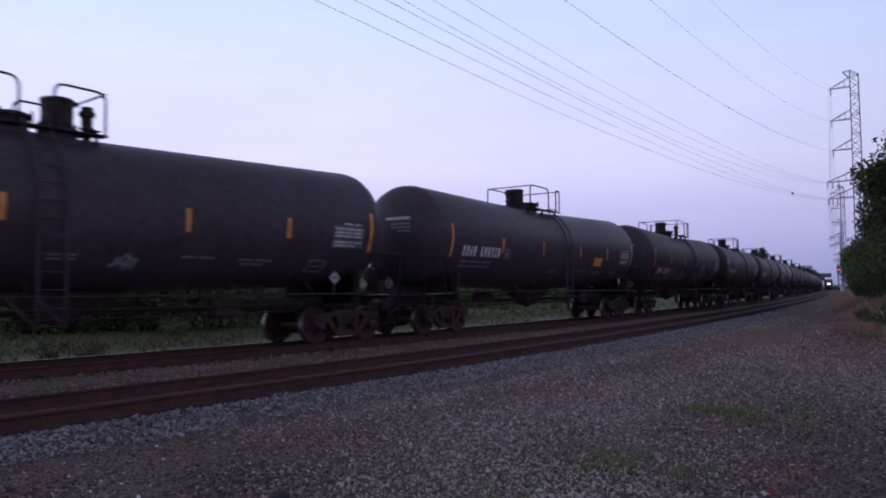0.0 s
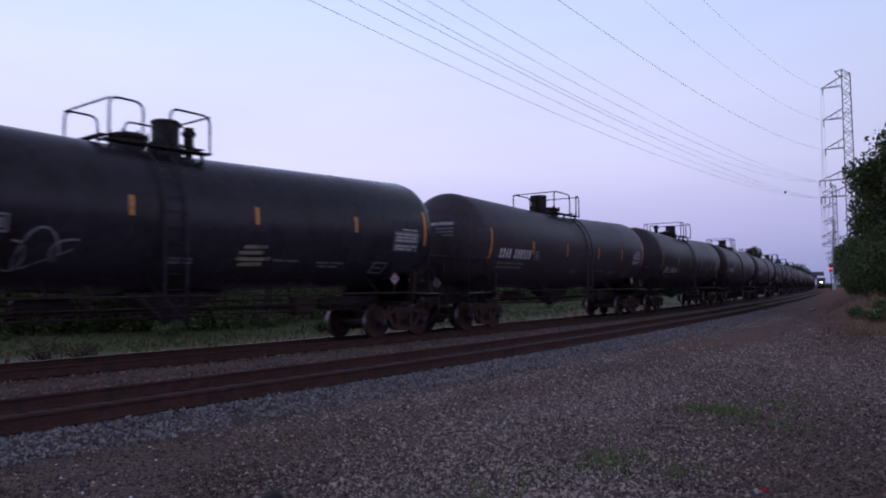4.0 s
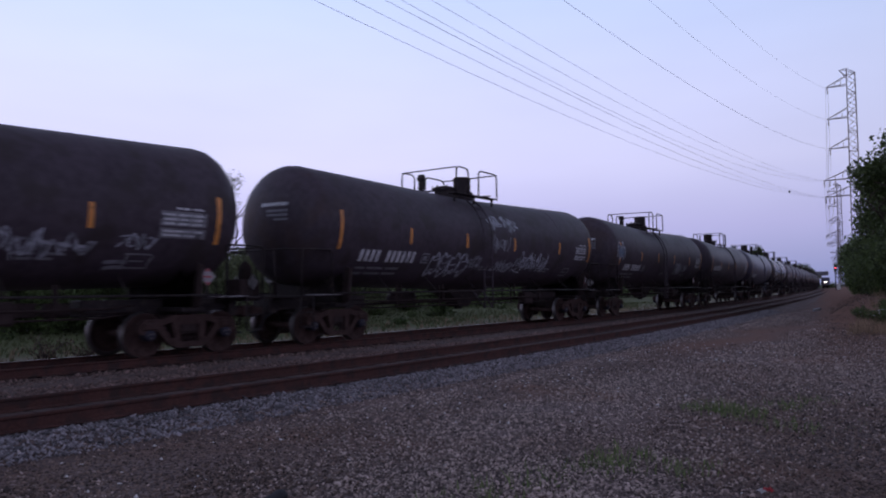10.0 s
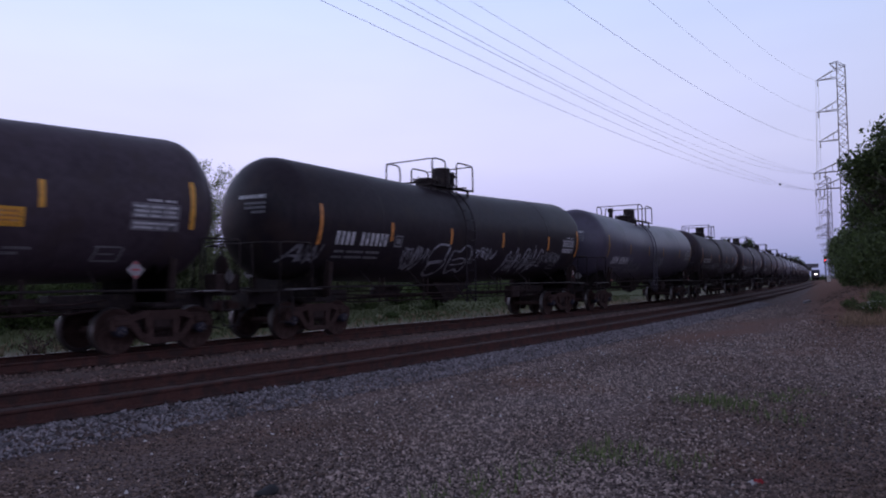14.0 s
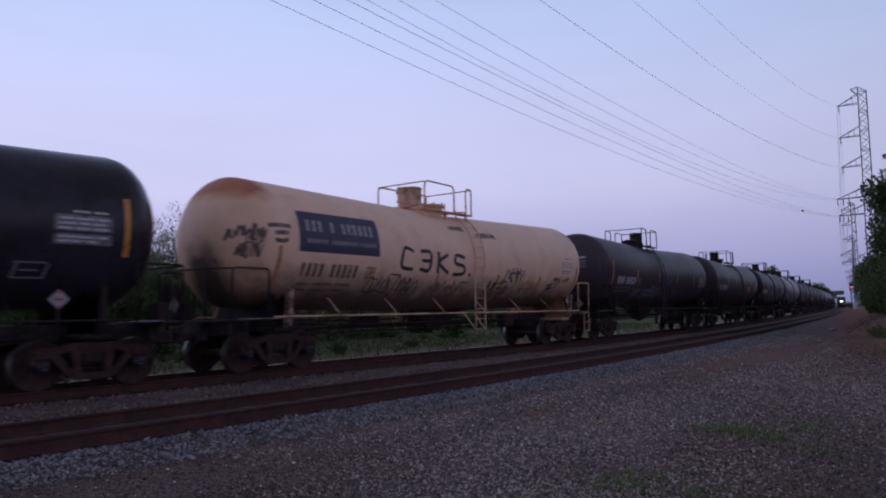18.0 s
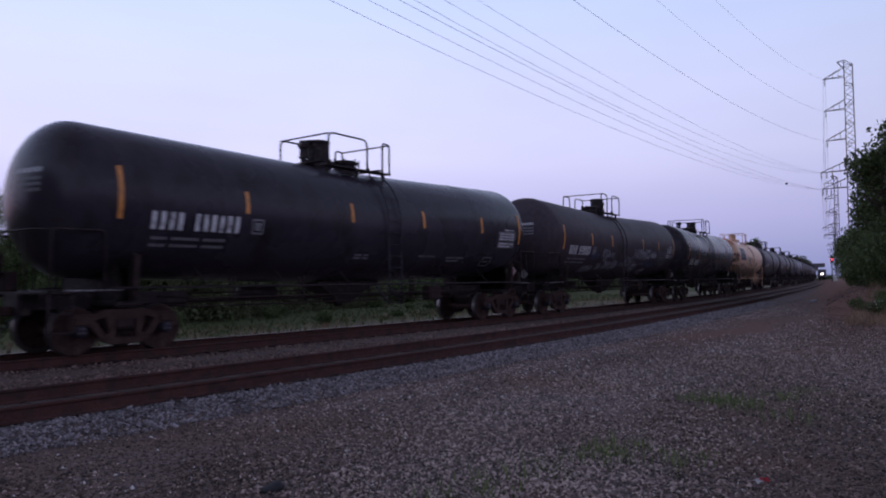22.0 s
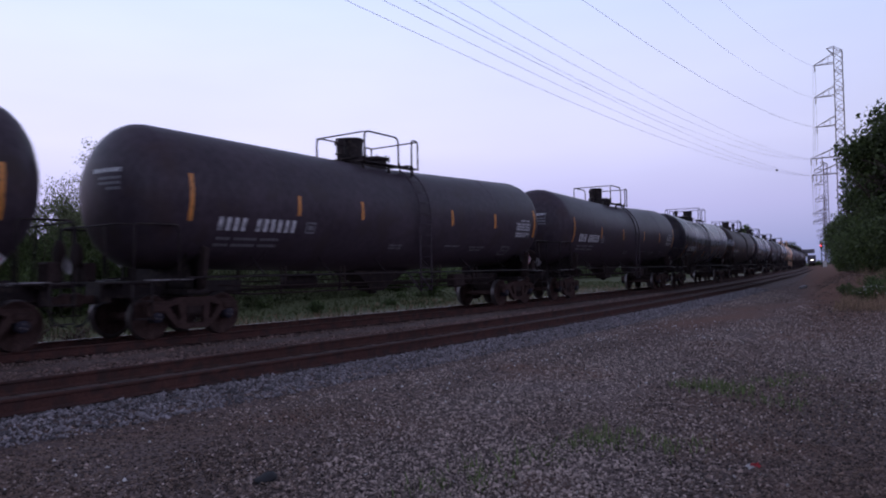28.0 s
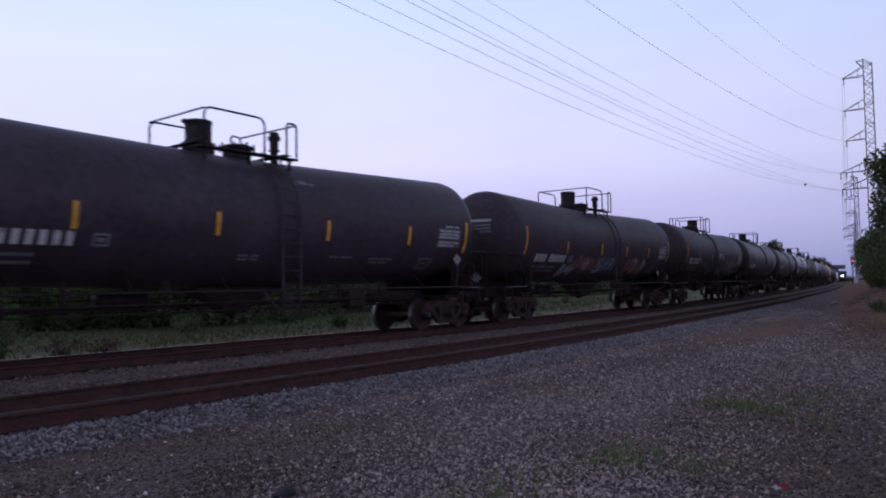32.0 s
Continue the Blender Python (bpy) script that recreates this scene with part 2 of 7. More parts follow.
M = {
    "black": mat("black_tank_paint", (0.067, 0.052, 0.062), 0.45, spec=0.18, var=0.25, scale=0.8, fine=6, tint=(0.062, 0.047, 0.050), tint_amt=0.35),
    "dull": mat("dull_black_tank_paint", (0.068, 0.053, 0.062), 0.53, spec=0.16, var=0.25, scale=0.8, fine=6, tint=(0.052, 0.041, 0.041), tint_amt=0.4),
    "jet": mat("deep_black_tank_paint", (0.030, 0.024, 0.028), 0.45, spec=0.14, var=0.25, scale=0.8, fine=6, tint=(0.036, 0.028, 0.028), tint_amt=0.35),
    "gloss": mat("glossy_black_tank_paint", (0.038, 0.033, 0.042), 0.28, spec=0.22, var=0.2, scale=0.7, fine=5, tint=(0.025, 0.021, 0.022), tint_amt=0.3),
    "grey": mat("dark_grey_tank_paint", (0.086, 0.076, 0.107), 0.40, spec=0.5, var=0.12, scale=0.5, fine=5, tint=(0.064, 0.058, 0.074), tint_amt=0.3),
    "beige": mat("beige_fittings_paint", (0.70, 0.45, 0.30), 0.55, var=0.12, scale=0.7, fine=5, tint=(0.34, 0.19, 0.10), tint_amt=0.25),
    "beigegrime": mat("grimy_beige_frame_paint", (0.42, 0.28, 0.20), 0.7, var=0.3, scale=4, fine=20, tint=(0.10, 0.065, 0.05), tint_amt=0.6),
    "brown": mat("brownish_black_tank_paint", (0.064, 0.047, 0.045), 0.54, spec=0.17, var=0.25, scale=0.8, fine=6, tint=(0.05, 0.038, 0.03), tint_amt=0.4),
    "gear": mat("grimy_running_gear_steel", (0.044, 0.030, 0.028), 0.85, spec=0.15, var=0.35, scale=4, fine=30, tint=(0.034, 0.023, 0.020), tint_amt=0.45, bump=0.004),
    "rustgear": mat("rusty_running_gear_steel", (0.064, 0.039, 0.034), 0.9, spec=0.15, var=0.35, scale=4, fine=30, tint=(0.045, 0.027, 0.022), tint_amt=0.5, bump=0.004),
    "fitting": mat("black_fittings_steel", (0.026, 0.019, 0.019), 0.65, spec=0.25, var=0.3, scale=5, fine=30, tint=(0.06, 0.045, 0.038), tint_amt=0.35),
    "bearing": mat("blue_painted_bearing_cap", (0.032, 0.031, 0.043), 0.7, spec=0.2, var=0.3, scale=6, fine=40, tint=(0.045, 0.032, 0.028), tint_amt=0.3),
    "plate": mat("worn_step_plate_steel", (0.24, 0.23, 0.235), 0.42, 0.5, var=0.25, scale=5, fine=40, tint=(0.09, 0.07, 0.065), tint_amt=0.35),
    "tread": mat("polished_wheel_steel", (0.16, 0.145, 0.14), 0.4, 0.8, var=0.2, scale=6, fine=40),
    "orange": mat("orange_reflective_tape", (0.72, 0.29, 0.065), 0.45, var=0.15, scale=6, fine=40, tint=(0.35, 0.14, 0.03), tint_amt=0.3),
    "stencil": mat("white_stencil_paint", (0.66, 0.66, 0.66), 0.6, var=0.2, scale=4, fine=30, tint=(0.25, 0.25, 0.26), tint_amt=0.35),
    "palepanel": mat("pale_pinkish_panel_paint", (0.92, 0.76, 0.66), 0.6, var=0.1, scale=3, fine=20, tint=(0.72, 0.48, 0.34), tint_amt=0.25),
    "panel": mat("grey_stencil_panel_paint", (0.19, 0.18, 0.19), 0.6, var=0.2, scale=3, fine=20, tint=(0.07, 0.066, 0.072), tint_amt=0.35),
    "panelink": mat("pale_lilac_lettering_paint", (0.36, 0.31, 0.34), 0.6, var=0.2, scale=4, fine=30, tint=(0.16, 0.14, 0.17), tint_amt=0.35),
    "faint": mat("faded_stencil_paint", (0.22, 0.22, 0.23), 0.6, var=0.25, scale=4, fine=30),
    "spray": mat("pale_spray_paint", (0.38, 0.385, 0.42), 0.6, var=0.3, scale=3, fine=14, tint=(0.12, 0.12, 0.13), tint_amt=0.45),
    "spraydim": mat("thin_grey_spray_paint", (0.25, 0.25, 0.27), 0.6, var=0.3, scale=3, fine=14, tint=(0.09, 0.09, 0.095), tint_amt=0.4),
    "stencilbrown": mat("worn_brown_stencil_paint", (0.13, 0.085, 0.07), 0.6, var=0.3, scale=4, fine=30, tint=(0.35, 0.22, 0.15), tint_amt=0.35),
    "spraybrown": mat("faded_brown_spray_paint", (0.16, 0.105, 0.085), 0.6, var=0.3, scale=3, fine=14, tint=(0.42, 0.27, 0.18), tint_amt=0.45),
    "fadedtape": mat("rust_streaked_old_tape", (0.50, 0.20, 0.07), 0.6, var=0.3, scale=5, fine=30, tint=(0.60, 0.36, 0.22), tint_amt=0.45),
    "leafpale": mat("pale_green_leaves", (0.165, 0.187, 0.092), 0.6, var=0.3, scale=1.5, fine=12, rand=0.4),
    "deadweed": mat("reddish_dead_weed_stems", (0.12, 0.075, 0.055), 0.8, var=0.3, scale=2, fine=14, rand=0.4),
    "sprayblue": mat("blue_spray_paint", (0.11, 0.15, 0.21), 0.6, var=0.3, scale=3, fine=14),
    "yellow": mat("yellow_reflective_tape", (0.80, 0.40, 0.05), 0.45, var=0.15, scale=6, fine=40, tint=(0.45, 0.22, 0.03), tint_amt=0.3),
    "ochre": mat("weathered_ochre_tape", (0.50, 0.28, 0.05), 0.55, var=0.2, scale=6, fine=40, tint=(0.25, 0.14, 0.03), tint_amt=0.35),
    "spraypale": mat("pale_yellow_spray_paint", (0.34, 0.32, 0.22), 0.6, var=0.3, scale=3, fine=14, tint=(0.12, 0.11, 0.09), tint_amt=0.4),
    "spraypink": mat("pale_pink_spray_paint", (0.36, 0.27, 0.28), 0.6, var=0.3, scale=3, fine=14, tint=(0.14, 0.10, 0.10), tint_amt=0.4),
    "spraynavy": mat("dark_blue_spray_paint", (0.05, 0.07, 0.13), 0.6, var=0.3, scale=3, fine=14),
    "sprayred": mat("red_spray_paint", (0.20, 0.085, 0.072), 0.6, var=0.3, scale=3, fine=14),
    "spraydark": mat("dark_spray_paint", (0.045, 0.042, 0.05), 0.6, var=0.3, scale=3, fine=14),
    "navy": mat("navy_panel_paint", (0.042, 0.040, 0.072), 0.5, var=0.2, scale=3, fine=20),
    "placard": mat("white_placard_enamel", (0.55, 0.53, 0.53), 0.5, var=0.08, scale=6, fine=40),
    "placardred": mat("red_placard_enamel", (0.48, 0.13, 0.14), 0.4, var=0.1, scale=6, fine=40),
    "rail": mat("rusty_rail_steel", (0.080, 0.036, 0.029), 0.88, 0.0, spec=0.25, var=0.3, scale=2.5, fine=30, tint=(0.05, 0.03, 0.026), tint_amt=0.5, bump=0.002),
    "railtop": mat("rail_running_surface", (0.30, 0.26, 0.25), 0.38, 0.85, var=0.2, scale=1, fine=30),
    "railtopdull": mat("dull_rail_running_surface", (0.062, 0.035, 0.028), 0.95, 0.0, spec=0.1, var=0.2, scale=1, fine=30),
    "tie": mat("weathered_tie_wood", (0.075, 0.052, 0.044), 0.9, var=0.35, scale=3, fine=40, rand=0.3, bump=0.006),
    "galv": mat("galvanised_lattice_steel", (0.165, 0.125, 0.14), 0.65, 0.1, var=0.25, scale=1, fine=8),
    "cable": mat("aluminium_cable", (0.42, 0.42, 0.47), 0.6, 0.2, var=0.1, scale=1, fine=8),
    "porcelain": mat("brown_insulator_porcelain", (0.10, 0.055, 0.04), 0.3, var=0.15, scale=8, fine=40),
    "bark": mat("tree_bark", (0.07, 0.05, 0.04), 0.9, var=0.4, scale=4, fine=30, bump=0.02),
    "leaf": mat("dark_green_leaves", (0.088, 0.120, 0.042), 0.6, var=0.4, scale=0.6, fine=12, rand=0.6),
    "leaf2": mat("fresh_green_leaves", (0.105, 0.145, 0.048), 0.6, var=0.3, scale=1.5, fine=12, rand=0.4),
    "grass": mat("green_field_grass", (0.084, 0.096, 0.037), 0.8, var=0.3, scale=0.5, fine=6, rand=0.2),
    "dry": mat("dry_tan_grass", (0.27, 0.185, 0.115), 0.85, var=0.3, scale=0.8, fine=8, rand=0.35),
    "weed": mat("gravel_weed_leaves", (0.16, 0.205, 0.075), 0.7, var=0.3, scale=4, fine=30, rand=0.35),
    "stone": mat("grey_crushed_stone", (0.352, 0.275, 0.234), 0.9, var=0.15, scale=0.4, fine=50, rand=0.75, tint=(0.285, 0.212, 0.175), tint_amt=0.3),
    "brownlot": mat("dirt_and_shade_crushed_stone", (0.152, 0.106, 0.083), 0.95, var=0.3, scale=0.4, fine=50, rand=0.8, tint=(0.20, 0.145, 0.12), tint_amt=0.35),
    "bluestone": mat("blue_grey_ballast_stone", (0.205, 0.184, 0.186), 0.9, var=0.3, scale=2, fine=60, rand=0.7),
    "paleston": mat("pale_quartz_stone", (0.75, 0.72, 0.68), 0.7, var=0.2, scale=6, fine=60),
    "concrete": mat("weathered_concrete", (0.34, 0.33, 0.33), 0.85, var=0.2, scale=1, fine=12),
    "loco": mat("dark_locomotive_paint", (0.12, 0.105, 0.12), 0.6, var=0.2, scale=1, fine=10),
    "signal": mat("black_signal_enamel", (0.02, 0.02, 0.02), 0.6, var=0.2, scale=3, fine=20),
    "cabinet": mat("pale_cabinet_paint", (0.6, 0.58, 0.55), 0.6, var=0.12, scale=3, fine=20),
    "redlamp": mat("lit_red_signal_lens", (0.5, 0.02, 0.02), 0.4, var=0.02, emit=(1.0, 0.05, 0.06, 6.0)),
    "headlamp": mat("lit_headlight_lens", (0.8, 0.8, 0.75), 0.4, var=0.02, emit=(1.0, 0.93, 0.80, 7.0)),
    "plastic": mat("red_plastic_wrapper", (0.55, 0.05, 0.06), 0.5, var=0.1, scale=8, fine=40),
    "paper": mat("white_paper_scrap", (0.7, 0.68, 0.66), 0.7, var=0.1, scale=8, fine=40),
    "rubber": mat("black_rubber_scrap", (0.015, 0.015, 0.016), 0.7, var=0.2, scale=8, fine=40),
}


def thin_leaf(m, share):
    """Lets light through the leaf: part of its colour is scattered to the far side."""
    nt = m.node_tree
    b = nt.nodes["Principled BSDF"]
    tr = nt.nodes.new("ShaderNodeBsdfTranslucent")
    nt.links.new(b.inputs["Base Color"].links[0].from_socket, tr.inputs["Color"])
    mx = nt.nodes.new("ShaderNodeMixShader")
    mx.inputs[0].default_value = share
    nt.links.new(b.outputs[0], mx.inputs[1])
    nt.links.new(tr.outputs[0], mx.inputs[2])
    nt.links.new(mx.outputs[0], nt.nodes["Material Output"].inputs["Surface"])


for _k in ("leaf", "leaf2", "leafpale", "grass", "weed"):
    thin_leaf(M[_k], 0.4)


def ground_material():
    """Crushed stone on the near side, dirt along the lane, grass beyond the tracks."""
    m = bpy.data.materials.new("gravel_and_field_ground")
    m.use_nodes = True
    nt = m.node_tree
    b = nt.nodes["Principled BSDF"]
    b.inputs["Roughness"].default_value = 0.95
    b.inputs["Specular IOR Level"].default_value = 0.2
    co = nt.nodes.new("ShaderNodeTexCoord")

    def tex(kind, scale, **kw):
        n = nt.nodes.new(kind)
        n.inputs["Scale"].default_value = scale
        for k, v in kw.items():
            n.inputs[k].default_value = v
        nt.links.new(co.outputs["Object"], n.inputs["Vector"])
        return n

    def mix(f, a, c2):
        n = nt.nodes.new("ShaderNodeMix")
        n.data_type = "RGBA"
        for sock, v in (("A", a), ("B", c2)):
            if isinstance(v, tuple):
                n.inputs[sock].default_value = (*v, 1)
            else:
                nt.links.new(v, n.inputs[sock])
        nt.links.new(f, n.inputs["Factor"])
        return n.outputs["Result"]

    def rng(v, a, c2, lo=0.0, hi=1.0):
        n = nt.nodes.new("ShaderNodeMapRange")
        n.inputs["From Min"].default_value = a
        n.inputs["From Max"].default_value = c2
        n.inputs["To Min"].default_value = lo
        n.inputs["To Max"].default_value = hi
        nt.links.new(v, n.inputs["Value"])
        return n.outputs[0]

    vor = tex("ShaderNodeTexVoronoi", 32.0)
    nse = tex("ShaderNodeTexNoise", 0.45, Detail=6.0)
    nse2 = tex("ShaderNodeTexNoise", 0.16, Detail=4.0)
    grit = tex("ShaderNodeTexNoise", 60.0, Detail=3.0)
    sepc = nt.nodes.new("ShaderNodeSeparateColor")
    nt.links.new(vor.outputs["Color"], sepc.inputs[0])
    stone = mix(sepc.outputs[0], (0.055, 0.041, 0.036), (0.27, 0.208, 0.188))
    dirt = mix(grit.outputs["Fac"], (0.125, 0.066, 0.047), (0.33, 0.185, 0.128))
    gravel = mix(rng(nse.outputs["Fac"], 0.52, 0.68, 0.0, 0.75), stone, dirt)
    grass = mix(grit.outputs["Fac"], (0.055, 0.068, 0.024), (0.115, 0.125, 0.05))
    att = nt.nodes.new("ShaderNodeAttribute")
    att.attribute_name = "zone"
    sz = nt.nodes.new("ShaderNodeSeparateColor")
    nt.links.new(att.outputs["Color"], sz.inputs[0])
    c1 = mix(sz.outputs[1], gravel, dirt)
    c2 = mix(sz.outputs[0], c1, grass)
    straw = mix(grit.outputs["Fac"], (0.14, 0.125, 0.085), (0.27, 0.235, 0.17))
    c2 = mix(sz.outputs[2], c2, straw)
    nt.links.new(c2, b.inputs["Base Color"])
    bp = nt.nodes.new("ShaderNodeBump")
    bp.inputs["Strength"].default_value = 0.9
    bp.inputs["Distance"].default_value = 0.02
    nt.links.new(vor.outputs["Distance"], bp.inputs["Height"])
    bp.invert = True
    nt.links.new(bp.outputs[0], b.inputs["Normal"])
    return m


M["ground"] = ground_material()


def rusted_beige():
    """Beige paint with rust creeping down from the tops of the heads, darker brown towards the shell's bottom."""
    m = mat("beige_tank_paint_rusted", (0.95, 0.625, 0.42), 0.5, var=0.06, scale=0.7, fine=5, tint=(0.85, 0.545, 0.365), tint_amt=0.3)
    nt = m.node_tree
    bsdf = nt.nodes["Principled BSDF"]
    old = bsdf.inputs["Base Color"].links[0].from_socket
    co = nt.nodes.new("ShaderNodeTexCoord")
    sep = nt.nodes.new("ShaderNodeSeparateXYZ")
    nt.links.new(co.outputs["Object"], sep.inputs[0])
    no = nt.nodes.new("ShaderNodeTexNoise")
    no.inputs["Scale"].default_value = 2.5
    no.inputs["Detail"].default_value = 6.0
    nt.links.new(co.outputs["Object"], no.inputs["Vector"])

    def node(op, a, c):
        n = nt.nodes.new("ShaderNodeMath")
        n.operation = op
        for k, v in enumerate((a, c)):
            if isinstance(v, (int, float)):
                n.inputs[k].default_value = v
            else:
                nt.links.new(v, n.inputs[k])
        return n.outputs[0]

    ax = node("ABSOLUTE", sep.outputs["X"], 0)
    wob = node("MULTIPLY", node("SUBTRACT", no.outputs["Fac"], 0.5), 1.6)
    head = node("MULTIPLY", node("SUBTRACT", ax, 7.2), 2.4)
    high = node("ADD", node("MULTIPLY", node("SUBTRACT", sep.outputs["Z"], 3.92), 3.4), wob)
    rust = nt.nodes.new("ShaderNodeMath")
    rust.operation = "MULTIPLY"
    rust.use_clamp = True
    a1 = nt.nodes.new("ShaderNodeClamp")
    nt.links.new(head, a1.inputs[0])
    a2 = nt.nodes.new("ShaderNodeClamp")
    nt.links.new(high, a2.inputs[0])
    nt.links.new(a1.outputs[0], rust.inputs[0])
    nt.links.new(a2.outputs[0], rust.inputs[1])
    mx = nt.nodes.new("ShaderNodeMix")
    mx.data_type = "RGBA"
    mx.inputs["B"].default_value = (0.46, 0.12, 0.045, 1)
    nt.links.new(old, mx.inputs["A"])
    nt.links.new(rust.outputs[0], mx.inputs["Factor"])
    # dark brown that grows towards the bottom of the tank
    low_dark = nt.nodes.new("ShaderNodeMapRange")
    low_dark.inputs["From Min"].default_value = 2.5
    low_dark.inputs["From Max"].default_value = 1.75
    low_dark.inputs["To Max"].default_value = 0.86
    nt.links.new(node("ADD", sep.outputs["Z"], node("MULTIPLY", wob, 0.5)), low_dark.inputs["Value"])
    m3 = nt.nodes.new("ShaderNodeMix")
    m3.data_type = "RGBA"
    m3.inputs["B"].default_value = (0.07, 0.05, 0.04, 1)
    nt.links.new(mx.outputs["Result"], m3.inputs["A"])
    nt.links.new(low_dark.outputs[0], m3.inputs["Factor"])
    # the rear head: orange-stained all over, with a sooty streak down its middle
    def clamped(v):
        c = nt.nodes.new("ShaderNodeClamp")
        nt.links.new(v, c.inputs[0])
        return c.outputs[0]

    rear = clamped(node("MULTIPLY", node("SUBTRACT", node("MULTIPLY", sep.outputs["X"], -1.0), 7.45), 2.0))
    ay = node("ABSOLUTE", node("ADD", sep.outputs["Y"], 0.25), 0)
    streak = clamped(node("ADD", node("SUBTRACT", 1.7, node("MULTIPLY", ay, 2.4)), wob))
    lower = clamped(node("ADD", node("MULTIPLY", node("SUBTRACT", 3.1, sep.outputs["Z"]), 1.6), wob))
    m4 = nt.nodes.new("ShaderNodeMix")
    m4.data_type = "RGBA"
    m4.inputs["B"].default_value = (0.62, 0.30, 0.15, 1)
    nt.links.new(m3.outputs["Result"], m4.inputs["A"])
    nt.links.new(node("MULTIPLY", rear, 0.34), m4.inputs["Factor"])
    m5 = nt.nodes.new("ShaderNodeMix")
    m5.data_type = "RGBA"
    m5.inputs["B"].default_value = (0.06, 0.042, 0.036, 1)
    nt.links.new(m4.outputs["Result"], m5.inputs["A"])
    nt.links.new(node("MULTIPLY", node("MULTIPLY", rear, streak), node("MULTIPLY", lower, 0.92)), m5.inputs["Factor"])
    nt.links.new(m5.outputs["Result"], bsdf.inputs["Base Color"])
    return m


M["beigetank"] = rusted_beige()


def dusty_heads(m, color, amount):
    """Brown brake dust and rust in ragged patches on the tank's heads and low on its shell."""
    nt = m.node_tree
    bsdf = nt.nodes["Principled BSDF"]
    old = bsdf.inputs["Base Color"].links[0].from_socket
    co = nt.nodes.new("ShaderNodeTexCoord")
    sep = nt.nodes.new("ShaderNodeSeparateXYZ")
    nt.links.new(co.outputs["Object"], sep.inputs[0])
    ab = nt.nodes.new("ShaderNodeMath")
    ab.operation = "ABSOLUTE"
    nt.links.new(sep.outputs["X"], ab.inputs[0])
    ends = nt.nodes.new("ShaderNodeMapRange")
    ends.inputs["From Min"].default_value = 6.6
    ends.inputs["From Max"].default_value = 7.8
    nt.links.new(ab.outputs[0], ends.inputs["Value"])
    no = nt.nodes.new("ShaderNodeTexNoise")
    no.inputs["Scale"].default_value = 1.3
    no.inputs["Detail"].default_value = 6.0
    oi = nt.nodes.new("ShaderNodeObjectInfo")
    sh = nt.nodes.new("ShaderNodeVectorMath")
    sh.operation = "MULTIPLY_ADD"
    sh.inputs[1].default_value = (1, 1, 1)
    nt.links.new(co.outputs["Object"], sh.inputs[0])
    cb = nt.nodes.new("ShaderNodeMath")
    cb.operation = "MULTIPLY"
    cb.inputs[1].default_value = 40.0
    nt.links.new(oi.outputs["Random"], cb.inputs[0])
    nt.links.new(cb.outputs[0], sh.inputs[2])
    nt.links.new(sh.outputs[0], no.inputs["Vector"])
    blot = nt.nodes.new("ShaderNodeMapRange")
    blot.inputs["From Min"].default_value = 0.48
    blot.inputs["From Max"].default_value = 0.66
    blot.inputs["To Max"].default_value = amount
    nt.links.new(no.outputs["Fac"], blot.inputs["Value"])
    f = nt.nodes.new("ShaderNodeMath")
    f.operation = "MULTIPLY"
    nt.links.new(ends.outputs[0], f.inputs[0])
    nt.links.new(blot.outputs[0], f.inputs[1])
    mx = nt.nodes.new("ShaderNodeMix")
    mx.data_type = "RGBA"
    mx.inputs["B"].default_value = (*color, 1)
    nt.links.new(old, mx.inputs["A"])
    nt.links.new(f.outputs[0], mx.inputs["Factor"])
    nt.links.new(mx.outputs["Result"], bsdf.inputs["Base Color"])


for _k, _a in (("black", 0.6), ("jet", 0.6), ("dull", 0.8), ("gloss", 0.5), ("brown", 0.9)):
    dusty_heads(M[_k], (0.070, 0.045, 0.036), _a * 0.6)

# ---------------------------------------------------------------- mesh helpers


def part(name, bm, material, parent=None, label="", smooth=False):
    me = bpy.data.meshes.new(name)
    bm.to_mesh(me)
    bm.free()
    if smooth:
        for p in me.polygons:
            p.use_smooth = True
    for m in (material if isinstance(material, (list, tuple)) else [material]):
        me.materials.append(m)
    ob = new(name, me)
    if parent is not None:
        ob.parent = parent
    if label:
        ob["label"] = label
    return ob


def box(bm, c, s, bevel=0.0, rot=None, mi=0):
    x, y, z = (v / 2 for v in s)
    vs = [Vector((a * x, b * y, d * z)) for a in (-1, 1) for b in (-1, 1) for d in (-1, 1)]
    if rot is not None:
        vs = [rot @ v for v in vs]
    vs = [bm.verts.new(v + Vector(c)) for v in vs]
    fs = [bm.faces.new([vs[i] for i in f]) for f in ((0, 1, 3, 2), (4, 6, 7, 5), (0, 4, 5, 1), (2, 3, 7, 6), (0, 2, 6, 4), (1, 5, 7, 3))]
    for f in fs:
        f.material_index = mi
    if bevel:
        es = list({e for f in fs for e in f.edges})
        bmesh.ops.bevel(bm, geom=es, offset=bevel, segments=1, affect="EDGES", profile=0.5)
    return fs


